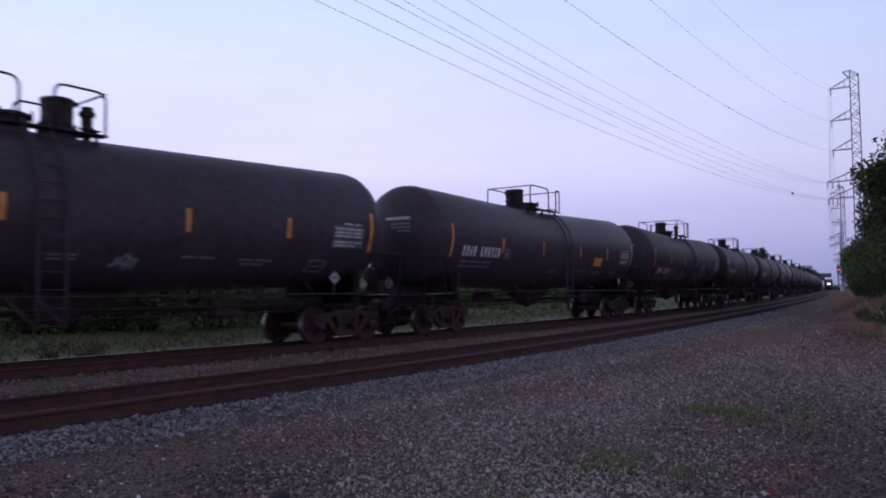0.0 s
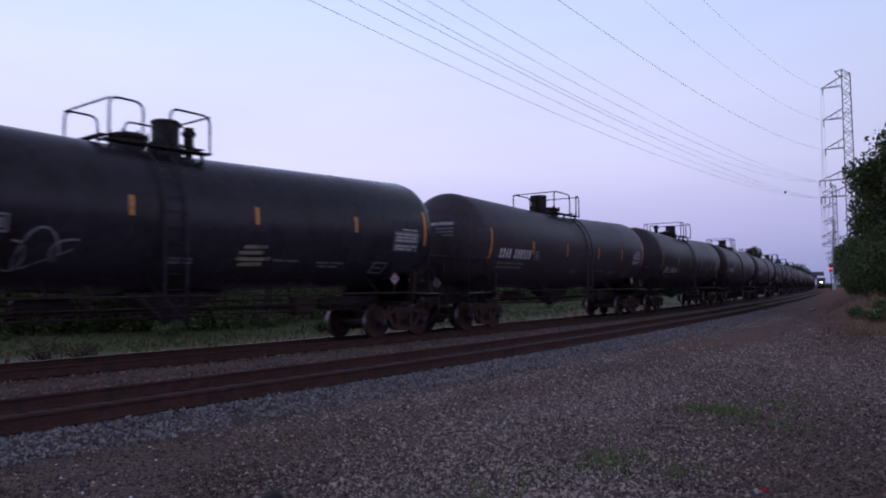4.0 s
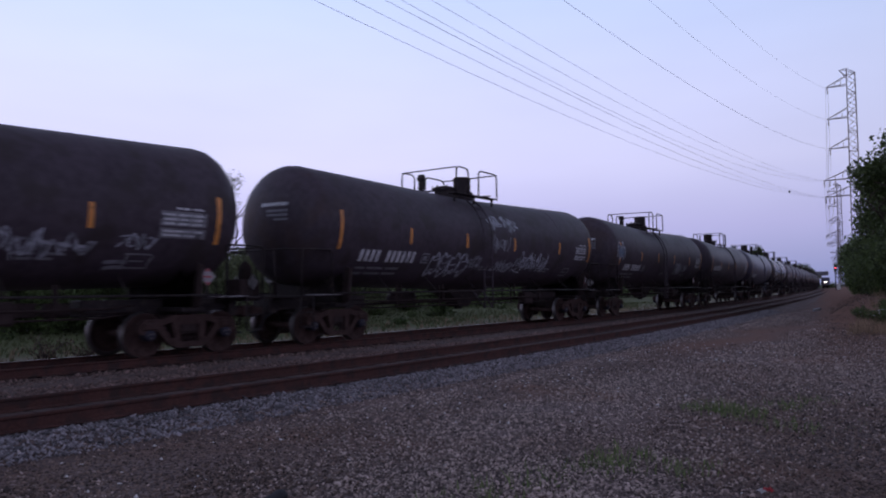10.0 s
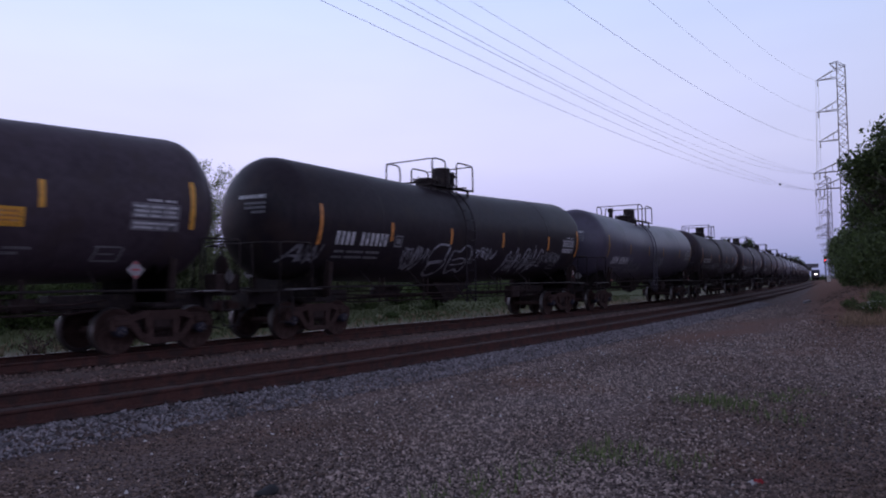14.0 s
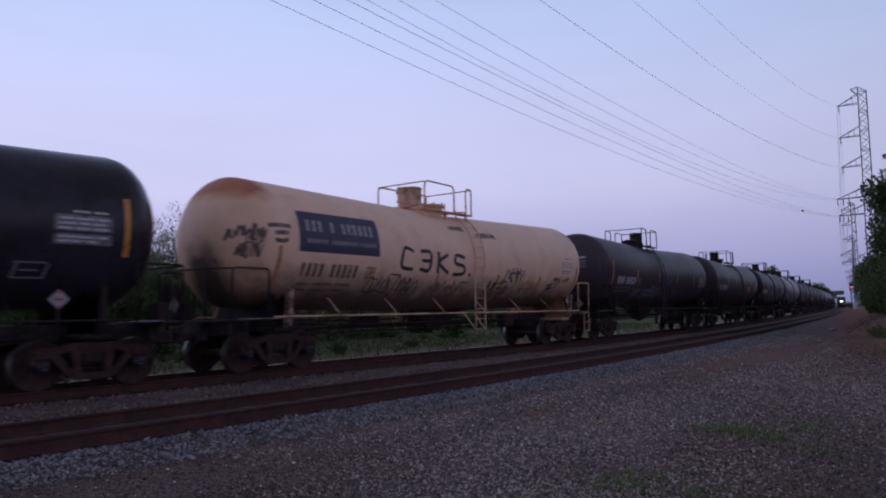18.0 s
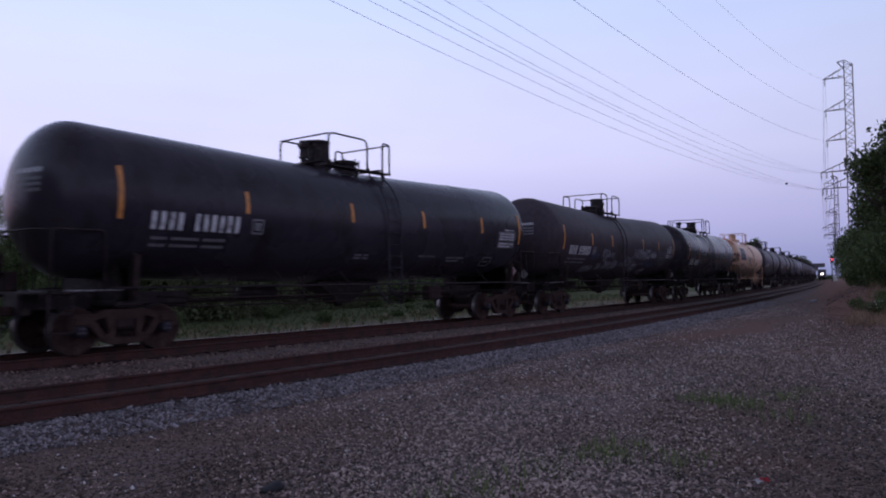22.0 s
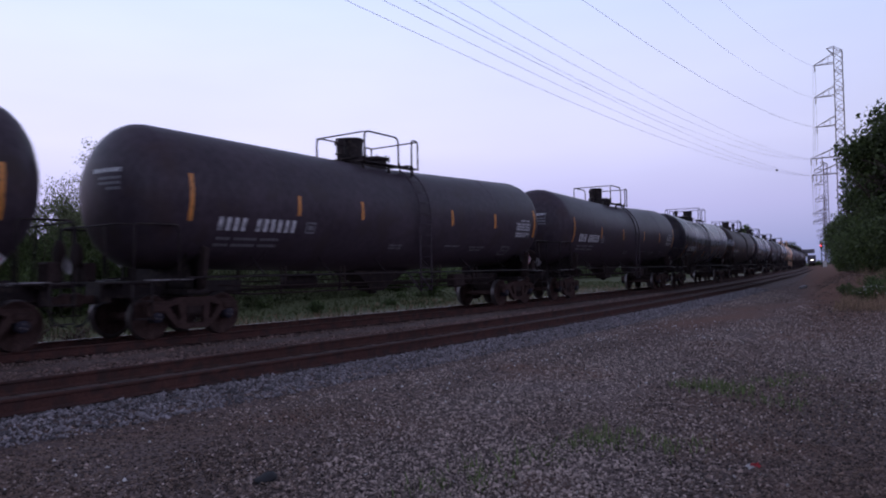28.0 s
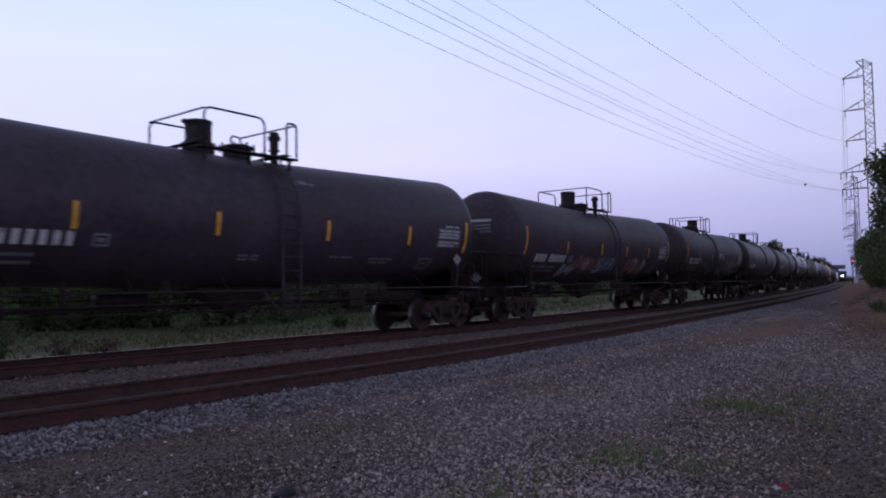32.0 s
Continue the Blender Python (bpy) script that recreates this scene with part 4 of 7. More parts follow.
def lattice_tower(thin=0.17):
    """A slim square lattice mast with five arms on its track side, local -x."""
    tw = new("transmission_tower")
    H, wb, wt = 45.4, 1.8, 1.5

    def corner(k, z):
        w = (wb + (wt - wb) * min(1, z / H)) / 2
        sx, sy = ((-1, -1), (1, -1), (1, 1), (-1, 1))[k % 4]
        return Vector((sx * w, sy * w, z))

    zs = [-0.6] + list(np.linspace(1.0, H - 1.0, 34))
    for k in range(4):
        bm = bmesh.new()
        bar(bm, corner(k, -0.6), corner(k, H - (1.0 if k in (1, 2) else 0)), thin * 1.25)
        part("leg", bm, M["galv"], tw)
    for k in range(4):
        bm = bmesh.new()
        for i, (a, b) in enumerate(zip(zs, zs[1:])):
            p, q = (k, k + 1) if i % 2 else (k + 1, k)
            bar(bm, corner(p, a), corner(q, b), thin * 0.6)
            if i % 3 == 0:
                bar(bm, corner(k, b), corner(k + 1, b), thin * 0.6)
        part("bracing", bm, M["galv"], tw)["kind"] = "stuff"
    for y in (-wt / 2, wt / 2):
        for p, q in (((wt / 2, y, H - 1.0), (-wt / 2, y, H)), ((-wt / 2, y, H), (-2.0, 0, H - 0.1)), ((-wt / 2, y, H - 1.6), (-2.0, 0, H - 0.1))):
            bm = bmesh.new()
            bar(bm, p, q, thin * 0.7)
            part("peak_bar", bm, M["galv"], tw)
    for z, l, hang in ARMS:
        bm = bmesh.new()
        w = wt / 2
        for y in (-w, w):
            bar(bm, (-w, y, z), (-1.05 - l, 0, z - 0.1), thin * 0.85)
            bar(bm, (-w, y, z + 1.9), (-1.05 - l, 0, z - 0.1), thin * 0.7)
        for f in (0.3, 0.6):
            bar(bm, (-w - l * f, w * (1 - f), z), (-w - l * f, -w * (1 - f), z), thin * 0.6)
            bar(bm, (-w - l * f, w * (1 - f), z), (-w - l * f, w * (1 - f), z + 1.9 * (1 - f)), thin * 0.6)
        arm = part("cross_arm", bm, M["galv"], tw)
        for h in hang:
            bm = bmesh.new()
            insulator(bm, -1.05 - h, 0, z - 0.2)
            part("insulator", bm, M["porcelain"], arm)
    return tagged(tw, "grey galvanised lattice transmission tower with arms on one side", "tower", "towers of the power line")


TOWER_AT = Vector((83.4, 146.3, -0.4))
TOWER_TURN = -29.0


def build_power_line():
    t0 = lattice_tower(0.14)
    t0.matrix_basis = pose(*TOWER_AT, 0, 0, TOWER_TURN)
    far = lattice_tower(0.2)
    at = [(172.4, 314.9), (261.5, 479.6), (350.0, 644.0)]
    far.matrix_basis = pose(*at[0], -0.4, 0, 0, TOWER_TURN)
    far["label"] = "far lattice transmission tower beside the tracks"
    for x, y in at[1:]:
        copy_thing(far, pose(x, y, -0.4, 0, 0, TOWER_TURN))
    # conductors come in over the train from the tower before; each dead-ends at its arm, with its own sag and sideways shift at the far end
    m = pose(*TOWER_AT, 0, 0, TOWER_TURN)
    az = radians(37.0)
    aside = Vector((-math.cos(az), math.sin(az), 0))
    ends = ((3.0, 42.1, 7.24, -1.72, 0.016), (3.0, 35.5, 6.29, -1.04, 0.016), (2.9, 29.4, 5.27, 0.72, 0.022), (3.9, 22.9, 3.93, -1.95, 0.014), (2.9, 22.9, 4.93, 0.27, 0.014), (1.9, 22.9, 6.06, 1.86, 0.014), (3.8, 19.4, 3.09, -2.13, 0.016), (3.0, 19.4, 3.87, -0.47, 0.014), (2.2, 19.4, 4.46, 1.81, 0.014))
    for k, (h, z, sag, shift, r) in enumerate(ends):
        a = m @ Vector((-1.55 - h, 0, z))
        back = Vector((-185 * math.sin(az), -185 * math.cos(az), 0)) + aside * shift

        def along(u):
            return a + back * u + Vector((0, 0, -4 * sag * u * (1 - u)))

        bm = bmesh.new()
        tube(bm, [along(u) for u in np.linspace(0, 1, 40)], r, 4)
        tagged(part("conductor", bm, M["cable"]), "thin sagging overhead power conductor", "cable", "conductors of the power line")
        # the next span runs on to the second tower
        bm = bmesh.new()
        b = Vector((at[0][0] - 5.0, at[0][1] + 1.0, a.z))
        pts = [a.lerp(b, u) + Vector((0, 0, -16 * u * (1 - u))) for u in np.linspace(0, 1, 24)]
        tube(bm, pts, 0.025, 4)
        tagged(part("conductor", bm, M["cable"]), "thin sagging overhead power conductor", "cable", "conductors of the power line")
        if k == 7:
            bm = bmesh.new()
            lathe(bm, [(0, -0.18)] + [(0.18 * math.sin(q), -0.18 * math.cos(q)) for q in np.linspace(0.35, 2.8, 8)] + [(0, 0.18)], "z", 14, along(0.205))
            tagged(part("marker_ball", bm, M["signal"]), "dark round aircraft marker clamped on the conductor", "marker ball")
    # jumper loops that hang down past the arms
    for z0, z1 in ((42.0, 35.8), (35.4, 29.7), (29.3, 23.3)):
        bm = bmesh.new()
        tube(bm, [m @ Vector((-4.25 + 0.10 * math.sin(u * 3.14), 0, z0 + (z1 - z0) * u)) for u in np.linspace(0, 1, 9)], 0.025, 4)
        tagged(part("jumper_cable", bm, M["cable"]), "slack jumper cable hanging beside the tower", "cable")


# ---------------------------------------------------------------- trees, shrubs, grass


def leaf_mesh(name, centres, spread, count, size, material, rs, parent, flat=0.8):
    """Many small pointed leaves gathered round the twig ends."""
    c = centres[rs.randint(0, len(centres), count)]
    g = rs.normal(0, 1, (count, 3))
    g *= (rs.uniform(0, 1, count) ** 0.45 * 1.5 / (np.linalg.norm(g, axis=1) + 1e-9))[:, None]
    p = c + g * spread * np.array([1, 1, flat])
    a = rs.normal(0, 1, (count, 3))
    a /= np.linalg.norm(a, axis=1)[:, None]
    b = np.cross(a, rs.normal(0, 1, (count, 3)))
    b /= np.linalg.norm(b, axis=1)[:, None] + 1e-9
    s = (size * rs.uniform(0.6, 1.3, count))[:, None]
    v = np.stack([p - a * s, p + b * s * 0.45, p + a * s, p - b * s * 0.45], 1).reshape(-1, 3)
    me = bpy.data.meshes.new(name)
    me.vertices.add(4 * count)
    me.vertices.foreach_set("co", v.astype(np.float32).ravel())
    me.loops.add(4 * count)
    me.loops.foreach_set("vertex_index", np.arange(4 * count, dtype=np.int32))
    me.polygons.add(count)
    me.polygons.foreach_set("loop_start", np.arange(0, 4 * count, 4, dtype=np.int32))
    me.update(calc_edges=True)
    me.materials.append(material)
    ob = new(name, me)
    ob.parent = parent
    return ob


def tree(x, y, z, height, width, seed, leaves=6000, leaf=0.11, material="leaf", label="", low=0.25, spread=0.55, lean=0.0, fill=True):
    """A tapered trunk, forked limbs and a crown of small leaves."""
    rs = np.random.RandomState(seed)
    tr = new("tree")
    bm = bmesh.new()
    ends = []

    def grow(p, d, l, r, depth):
        n = 4
        pts, rad = [p.copy()], [r]
        for k in range(n):
            d = (d + Vector(rs.normal(0, 0.12, 3))).normalized()
            p = p + d * l / n
            pts.append(p.copy())
            rad.append(r * (1 - 0.45 * (k + 1) / n))
        tube(bm, pts, r, 6 if depth > 1 else 4, radii=rad, caps=False)
        if depth <= 2:
            ends.append(p.copy())
            ends.append(pts[-2].lerp(p, 0.3))
        if depth == 0:
            return
        for k in range(rs.randint(3, 5)):
            a = rs.uniform(0, 6.283)
            out = Vector((math.cos(a) * width / height * 2.0, math.sin(a) * width / height * 2.0, rs.uniform(0.25, 0.9)))
            nd = (d * 0.55 + out * 0.8).normalized()
            st = pts[rs.randint(2, n + 1)]
            grow(st.copy(), nd, l * rs.uniform(0.55, 0.75), r * 0.5, depth - 1)

    grow(Vector((0, 0, -0.3)), Vector((lean, 0, 1)).normalized(), height * 0.42, 0.028 * height, 3)
    part("trunk", bm, M["bark"], tr)
    c = np.array([tuple(e) for e in ends])
    # keep the crown inside its true height and width
    top = c[:, 2].max()
    c = c[c[:, 2] > height * low]
    k = (height - spread) / top
    c[:, 2] *= k
    wmax = np.percentile(np.abs(c[:, :2]), 97)
    c[:, :2] *= min(1.6, (width / 2) / wmax)
    # clumps that fill the crown, thinner towards its uneven edge
    m = max(24, int(len(c) * 0.6))
    g = rs.normal(0, 1, (m, 3))
    g /= np.linalg.norm(g, axis=1)[:, None]
    rad = rs.uniform(0.25, 1.0, m) ** 0.6
    rad *= 0.82 + 0.18 * np.sin(3 * np.arctan2(g[:, 1], g[:, 0]) + seed)
    mid = height * (1 + low) / 2
    g = g * rad[:, None] * np.array([width / 2, width / 2, height * (1 - low) / 2]) + np.array([0, 0, mid])
    if fill:
        c = np.concatenate([c, g])
    crown = leaf_mesh("crown", c, spread, leaves, leaf, M[material], rs, tr)
    tr.matrix_basis = pose(x, y, z, 0, 0, rs.uniform(0, 360))
    return tagged(tr, label or "leafy dark green roadside tree", "tree")


def shrub(x, y, z, r, h, seed, leaves=1500, leaf=0.07, material="leaf", label="low green shrub in rough grass"):
    rs = np.random.RandomState(seed)
    sh = new("shrub")
    bm = bmesh.new()
    ends = []
    for k in range(9):
        a = rs.uniform(0, 6.283)
        l = rs.uniform(0.3, 1.0)
        e = Vector((math.cos(a) * r * l, math.sin(a) * r * l, h * rs.uniform(0.55, 0.95) * (1.1 - 0.5 * l)))
        tube(bm, [(0, 0, -0.15), tuple(e * 0.5 + Vector((0, 0, h * 0.12))), tuple(e)], 0.02, 4, radii=[0.03, 0.02, 0.008], caps=False)
        for f in (0.12, 0.28, 0.45, 0.7, 0.9, 1.0):
            ends.append(e * f + Vector((0, 0, h * 0.08)))
    part("stem", bm, M["bark"], sh)["kind"] = "stuff"
    leaf_mesh("foliage", np.array([tuple(e) for e in ends]), 0.30 * r, leaves, leaf, M[material], rs, sh, 0.7)
    sh.matrix_basis = pose(x, y, z)
    return tagged(sh, label, "shrub")


def blades(name, x, y, z, height, material, label, seed, width=0.012, per=3, lean=0.35):
    """Grass: bent pointed blades, several to a tuft, in one mesh."""
    rs = np.random.RandomState(seed)
    n = len(x) * per
    bx = np.repeat(x, per) + rs.normal(0, 0.035, n)
    by = np.repeat(y, per) + rs.normal(0, 0.035, n)
    bz = np.repeat(z, per) - 0.03
    h = np.repeat(height, per) * rs.uniform(0.55, 1.15, n)
    a = rs.uniform(0, 6.283, n)
    w = width * rs.uniform(0.6, 1.4, n)
    lx, ly = rs.normal(0, lean, n) * h, rs.normal(0, lean, n) * h
    ca, sa = np.cos(a) * w, np.sin(a) * w
    v = np.stack([np.stack([bx - ca, by - sa, bz], 1), np.stack([bx + ca, by + sa, bz], 1),
                  np.stack([bx + lx * 0.4 + ca * 0.7, by + ly * 0.4 + sa * 0.7, bz + h * 0.6], 1), np.stack([bx + lx * 0.4 - ca * 0.7, by + ly * 0.4 - sa * 0.7, bz + h * 0.6], 1),
                  np.stack([bx + lx, by + ly, bz + h], 1)], 1).reshape(-1, 3)
    k = 5 * np.arange(n)[:, None]
    me = bpy.data.meshes.new(name)
    me.vertices.add(5 * n)
    me.vertices.foreach_set("co", v.astype(np.float32).ravel())
    loops = np.concatenate([k + 0, k + 1, k + 2, k + 3, k + 3, k + 2, k + 4], 1).astype(np.int32)
    me.loops.add(7 * n)
    me.loops.foreach_set("vertex_index", loops.ravel())
    me.polygons.add(2 * n)
    me.polygons.foreach_set("loop_start", np.stack([7 * np.arange(n), 7 * np.arange(n) + 4], 1).astype(np.int32).ravel())
    me.update(calc_edges=True)
    me.materials.append(material)
    return tagged(new(name, me), label, "grass", kind="stuff")


def soil(x, y):
    return float(ground_height(np.array([x]), np.array([y]), lateral(np.array([x]), np.array([y]))[0])[0])


def build_plants():
    rs = np.random.RandomState(11)
    # roadside trees at the end of the lot
    for k, (az, d, h, w, lv) in enumerate(((33.3, 45, 8.6, 5.2, 22000), (37.0, 47, 14.6, 8.4, 24000), (34.6, 46, 10.8, 5.2, 20000), (35.4, 43, 9.8, 5.0, 16000), (32.5, 56, 8.8, 4.8, 13000), (35.2, 60, 13.4, 7.6, 13000), (31.5, 68, 8.6, 4.2, 9000), (30.5, 84, 7.6, 4.2, 6000), (41.0, 42, 13.5, 8.0, 9000), (31.7, 47, 5.2, 3.6, 9000), (33.2, 43, 5.0, 4.2, 9000), (30.7, 58, 5.6, 3.6, 8000), (29.8, 90, 6.6, 3.2, 6000), (30.1, 74, 6.2, 2.8, 6000), (29.3, 108, 6.8, 3.2, 5000), (31.9, 50, 8.6, 3.4, 11000))):
        x, y = d * math.sin(radians(az)), d * math.cos(radians(az))
        tree(x, y, soil(x, y), h - 1.0, w, 20 + k, lv, 0.13, "leaf", "leafy dark green tree at the edge of the lot", 0.03, 0.62)
    for k, (az, d, r, h) in enumerate(((31.4, 45, 1.5, 2.6), (33.2, 43, 1.8, 2.9), (35.4, 42, 2.0, 3.0), (31.0, 52, 1.7, 2.9), (30.4, 60, 1.7, 2.8), (30.0, 72, 1.9, 2.9), (29.7, 86, 2.0, 3.0), (33.0, 50, 2.0, 3.4), (32.0, 47, 1.8, 3.2), (34.2, 41, 1.6, 2.2), (30.6, 47, 1.6, 3.2), (31.2, 43, 1.5, 3.2), (32.4, 41, 1.7, 3.2), (29.8, 56, 1.6, 3.0))):
        x, y = d * math.sin(radians(az)), d * math.cos(radians(az))
        shrub(x, y, soil(x, y), r, h * 0.9, 60 + k, 4200, 0.09, "leaf2" if k % 2 else "leaf", "dense green shrub under the trees")
    for k, (x, y, r, h) in enumerate(((18.2, 31.8, 0.4, 0.55), (17.6, 29.6, 0.45, 0.6), (18.0, 29.7, 0.55, 0.72), (18.45, 29.8, 0.5, 0.7), (18.2, 28.9, 0.4, 0.4), (19.0, 31.2, 0.5, 0.6), (19.4, 30.3, 0.55, 0.7))):
        shrub(x, y, soil(x, y), r, h, 80 + k, 1700, 0.04, "leaf2", "low broad-leaved weed clump with pale flowers")
    f = rs.normal(0, 1, (70, 2)) * (0.6, 0.4) + (18.0, 29.4)
    stones("weed_flowers", np.stack([f[:, 0], f[:, 1], rs.uniform(0.0, 0.35, 70)], 1), rs.uniform(0.02, 0.035, 70), M["paper"], "small white flower heads on the weeds")
    # dry tall grass on the bank under the trees
    n = 5200
    d, a = rs.uniform(29, 62, n), np.radians(rs.uniform(28.0, 38, n))
    x, y = d * np.sin(a), d * np.cos(a)
    off, st = lateral(x, y)
    k = (off > 11.5) & (rs.uniform(0, 1, n) < 0.35 + 0.65 * (np.sin(x * 1.3 + y * 0.4) * np.sin(y * 0.9) > 0))
    x, y, off = x[k], y[k], off[k]
    blades("dry_grass", x, y, ground_height(x, y, off), rs.uniform(0.15, 0.6, len(x)), M["dry"], "tall dry tan grass on the bank", 5, 0.010, 4)
    # field behind the train: grass, pale dry fringe, shrubs and a few thin trees
    n = 16000
    s = rs.uniform(-34, 95, n)
    o = -2.6 - rs.gamma(1.6, 6.0, n)
    p = np.array([line_at(a, b) for a, b in zip(s, o)])
    keep = (o < -12.4 - 1.2 * np.sin(s * 0.3)) | (rs.uniform(0, 1, n) < np.where(o > -6.0, 0.55, 0.18))
    p, o, n = p[keep], o[keep], int(keep.sum())
    z = ground_height(p[:, 0], p[:, 1], o)
    blades("field_grass", p[:, 0], p[:, 1], z, rs.uniform(0.10, 0.34, n), M["grass"], "rough green grass in the field behind the train", 6, 0.02, 4)
    n = 2400
    s = rs.uniform(-30, 80, n)
    o = -rs.uniform(5.0, 15.0, n)
    p = np.array([line_at(a, b) for a, b in zip(s, o)])
    blades("dry_fringe_grass", p[:, 0], p[:, 1], ground_height(p[:, 0], p[:, 1], o), rs.uniform(0.12, 0.36, n), M["dry"], "pale dry grass along the edge of the field", 7, 0.014, 4)
    for k, (x, y, r, h) in enumerate(((-6.0, 39.2, 0.55, 0.7), (-2.6, 46.5, 0.45, 0.45))):
        shrub(x, y, -0.9, r, h, 300 + k, 2600, 0.06, "leaf", "single dark green bush beside the track")
    for k, (x, y, r, h) in enumerate(((-13.9, 21.8, 1.2, 1.9), (-15.2, 21.0, 1.3, 2.1))):
        shrub(x, y, -0.9, r, h, 320 + k, 6500, 0.06, "leaf", "dense dark bush beside the track bed")
    for k, (x, y, r, h) in enumerate(((-12.5, 23.4, 0.7, 1.0), (-11.6, 24.2, 0.6, 0.8))):
        shrub(x, y, -0.9, r, h, 330 + k, 700, 0.04, "deadweed", "reddish-brown dead weeds beside the track bed")
    for k in range(22):
        s, o = rs.uniform(-30, 75), -rs.uniform(16, 26)
        x, y, _ = line_at(s, o)
        r = rs.uniform(0.3, 0.8)
        shrub(x, y, -0.9, r, r * rs.uniform(0.9, 1.5), 100 + k, 420, 0.08, "leaf2" if k % 3 else "leaf")
    for k, (az, d, h, w) in enumerate(((-18.3, 52, 10.8, 4.6), (-16.8, 47, 8.0, 3.0), (-15.4, 50, 5.5, 2.8), (-27.0, 46, 7.0, 4.2), (-29.6, 44, 7.2, 4.4), (-24.4, 52, 11.0, 4.6), (-21.5, 56, 10.5, 4.2), (-32.5, 50, 8.2, 4.4), (-12.0, 66, 9.5, 4.5), (-8.3, 70, 11.5, 4.5), (-5.0, 78, 9.0, 4.2))):
        tree(d * math.sin(radians(az)), d * math.cos(radians(az)), -0.85, h, w, 140 + k, 5200, 0.075, "leafpale", "slender sparse tree in the field behind the train", 0.3, 0.45, fill=False)
    for k, (az, d, r, h) in enumerate(((-17.5, 50, 2.2, 4.4), (-19.4, 47, 2.2, 4.8), (-21.4, 46, 2.3, 5.2), (-23.4, 45, 2.3, 5.0), (-25.6, 44, 2.3, 5.4), (-28.0, 43, 2.3, 5.2), (-30.4, 43, 2.4, 5.2), (-14.5, 54, 2.2, 2.6))):
        shrub(d * math.sin(radians(az)), d * math.cos(radians(az)), -0.9, r, h, 220 + k, 6500, 0.09, "leaf2", "tall leafy shrub behind the train")
    m = 9000
    deg, d = rs.uniform(-33, -4, m), rs.uniform(44, 50, m)
    a = np.radians(deg)
    d += np.clip(deg + 16, 0, 12) * 1.6
    top = np.interp(deg, [-33, -19, -16, -4], [5.0, 4.8, 3.7, 3.6]) + 0.9 * np.exp(-((deg + 20.5) / 1.8) ** 2) + 0.7 * np.sin(a * 40) + 0.5 * np.sin(a * 97 + 1)
    c = np.stack([d * np.sin(a), d * np.cos(a), rs.uniform(0, 1, m) ** 0.8 * top - 0.85], 1)
    tagged(leaf_mesh("thicket", c, 0.45, 80000, 0.13, M["leafpale"], rs, None), "dense green thicket behind the train", "thicket", kind="stuff")
    # the thicket goes on, lower, along the field as far as the overpass
    m = 5000
    sl = rs.uniform(40, 330, m)
    p = np.array([line_at(q, -w) for q, w in zip(sl, rs.uniform(30, 36, m))])
    top = 2.9 + 0.5 * np.sin(sl * 0.21) + 0.4 * np.sin(sl * 0.67 + 1)
    c = np.stack([p[:, 0], p[:, 1], rs.uniform(0, 1, m) ** 0.8 * top - 0.85], 1)
    tagged(leaf_mesh("thicket", c, 0.6, 30000, 0.30, M["leaf"], rs, None), "low dark thicket along the field's edge", "thicket", kind="stuff")
    for k in range(16):
        az, d = -36 + 2.4 * k, rs.uniform(58, 95)
        shrub(d * math.sin(radians(az)), d * math.cos(radians(az)), -0.9, rs.uniform(2, 3.6), rs.uniform(2.2, 3.8), 170 + k, 1100, 0.2, "leaf", "rounded green thicket at the field's far side")
    n = 26000
    s = rs.uniform(-110, 150, n)
    o = -rs.uniform(40, 52, n)
    p = np.array([line_at(a, b) for a, b in zip(s, o)])
    top = 3.9 + 0.9 * np.sin(s * 0.23) + 0.6 * np.sin(s * 0.71 + 1)
    hz = rs.uniform(0, 1, n) ** 0.8 * top - 0.9
    hedge = leaf_mesh("hedgerow", np.stack([p[:, 0], p[:, 1], hz], 1), 0.5, 60000, 0.36, M["leaf2"], rs, None)
    tagged(hedge, "overgrown green hedgerow along the field's far edge", "hedge", kind="stuff")
    # dark tree beyond the far end of the train
    tree(131.0, 269, -0.6, 9.9, 7.0, 190, 6000, 0.3, "leaf", "round dark tree beyond the train's far end", 0.1, 0.9)
    tree(124, 274, -0.6, 9.0, 10.0, 191, 3000, 0.3, "leaf", "round dark tree beyond the train's far end", 0.1, 0.9)
    for k, (az, h, w) in enumerate(((21.7, 9.9, 2.2), (23.4, 9.6, 1.8))):
        tree(150 * math.sin(radians(az)), 150 * math.cos(radians(az)), -0.8, h, w, 196 + k, 5000, 0.24, "leaf", "green tree in the field beyond the train", 0.1, 0.8)
    for k, (s, o, r, h) in enumerate(((372, -7, 4.5, 4.6), (380, 1, 4.5, 3.6), (376, 8, 4.0, 3.0), (360, 14, 4.0, 3.4), (384, 18, 5.0, 4.4))):
        x, y, _ = line_at(s, o)
        shrub(x, y, -0.8, r, h, 220 + k, 1100, 0.32, "leaf", "dark bush beyond the tracks' far end")
    # weeds in the gravel
    spots = ((1.03, 6.68), (1.44, 7.2), (1.66, 7.31), (0.42, 6.33), (0.04, 5.92), (2.22, 6.97), (3.69, 10.19), (3.97, 9.83), (4.88, 10.49), (4.17, 8.98), (5.54, 10.99))
    for k, (x, y) in enumerate(spots):
        big = 1.8 if k > 10 else 1.0
        m = 54 if k in (1, 2, 6, 7, 8) else 30
        px, py = x + rs.normal(0, 0.19 * big, m), y + rs.normal(0, 0.19 * big, m)
        off, st = lateral(px, py)
        ob = blades("weed_tuft", px, py, ground_height(px, py, off), rs.uniform(0.04, 0.22, m) * big, M["weed"], "small green grass tuft in the gravel", 30 + k, 0.008 * big, 3, 0.25)
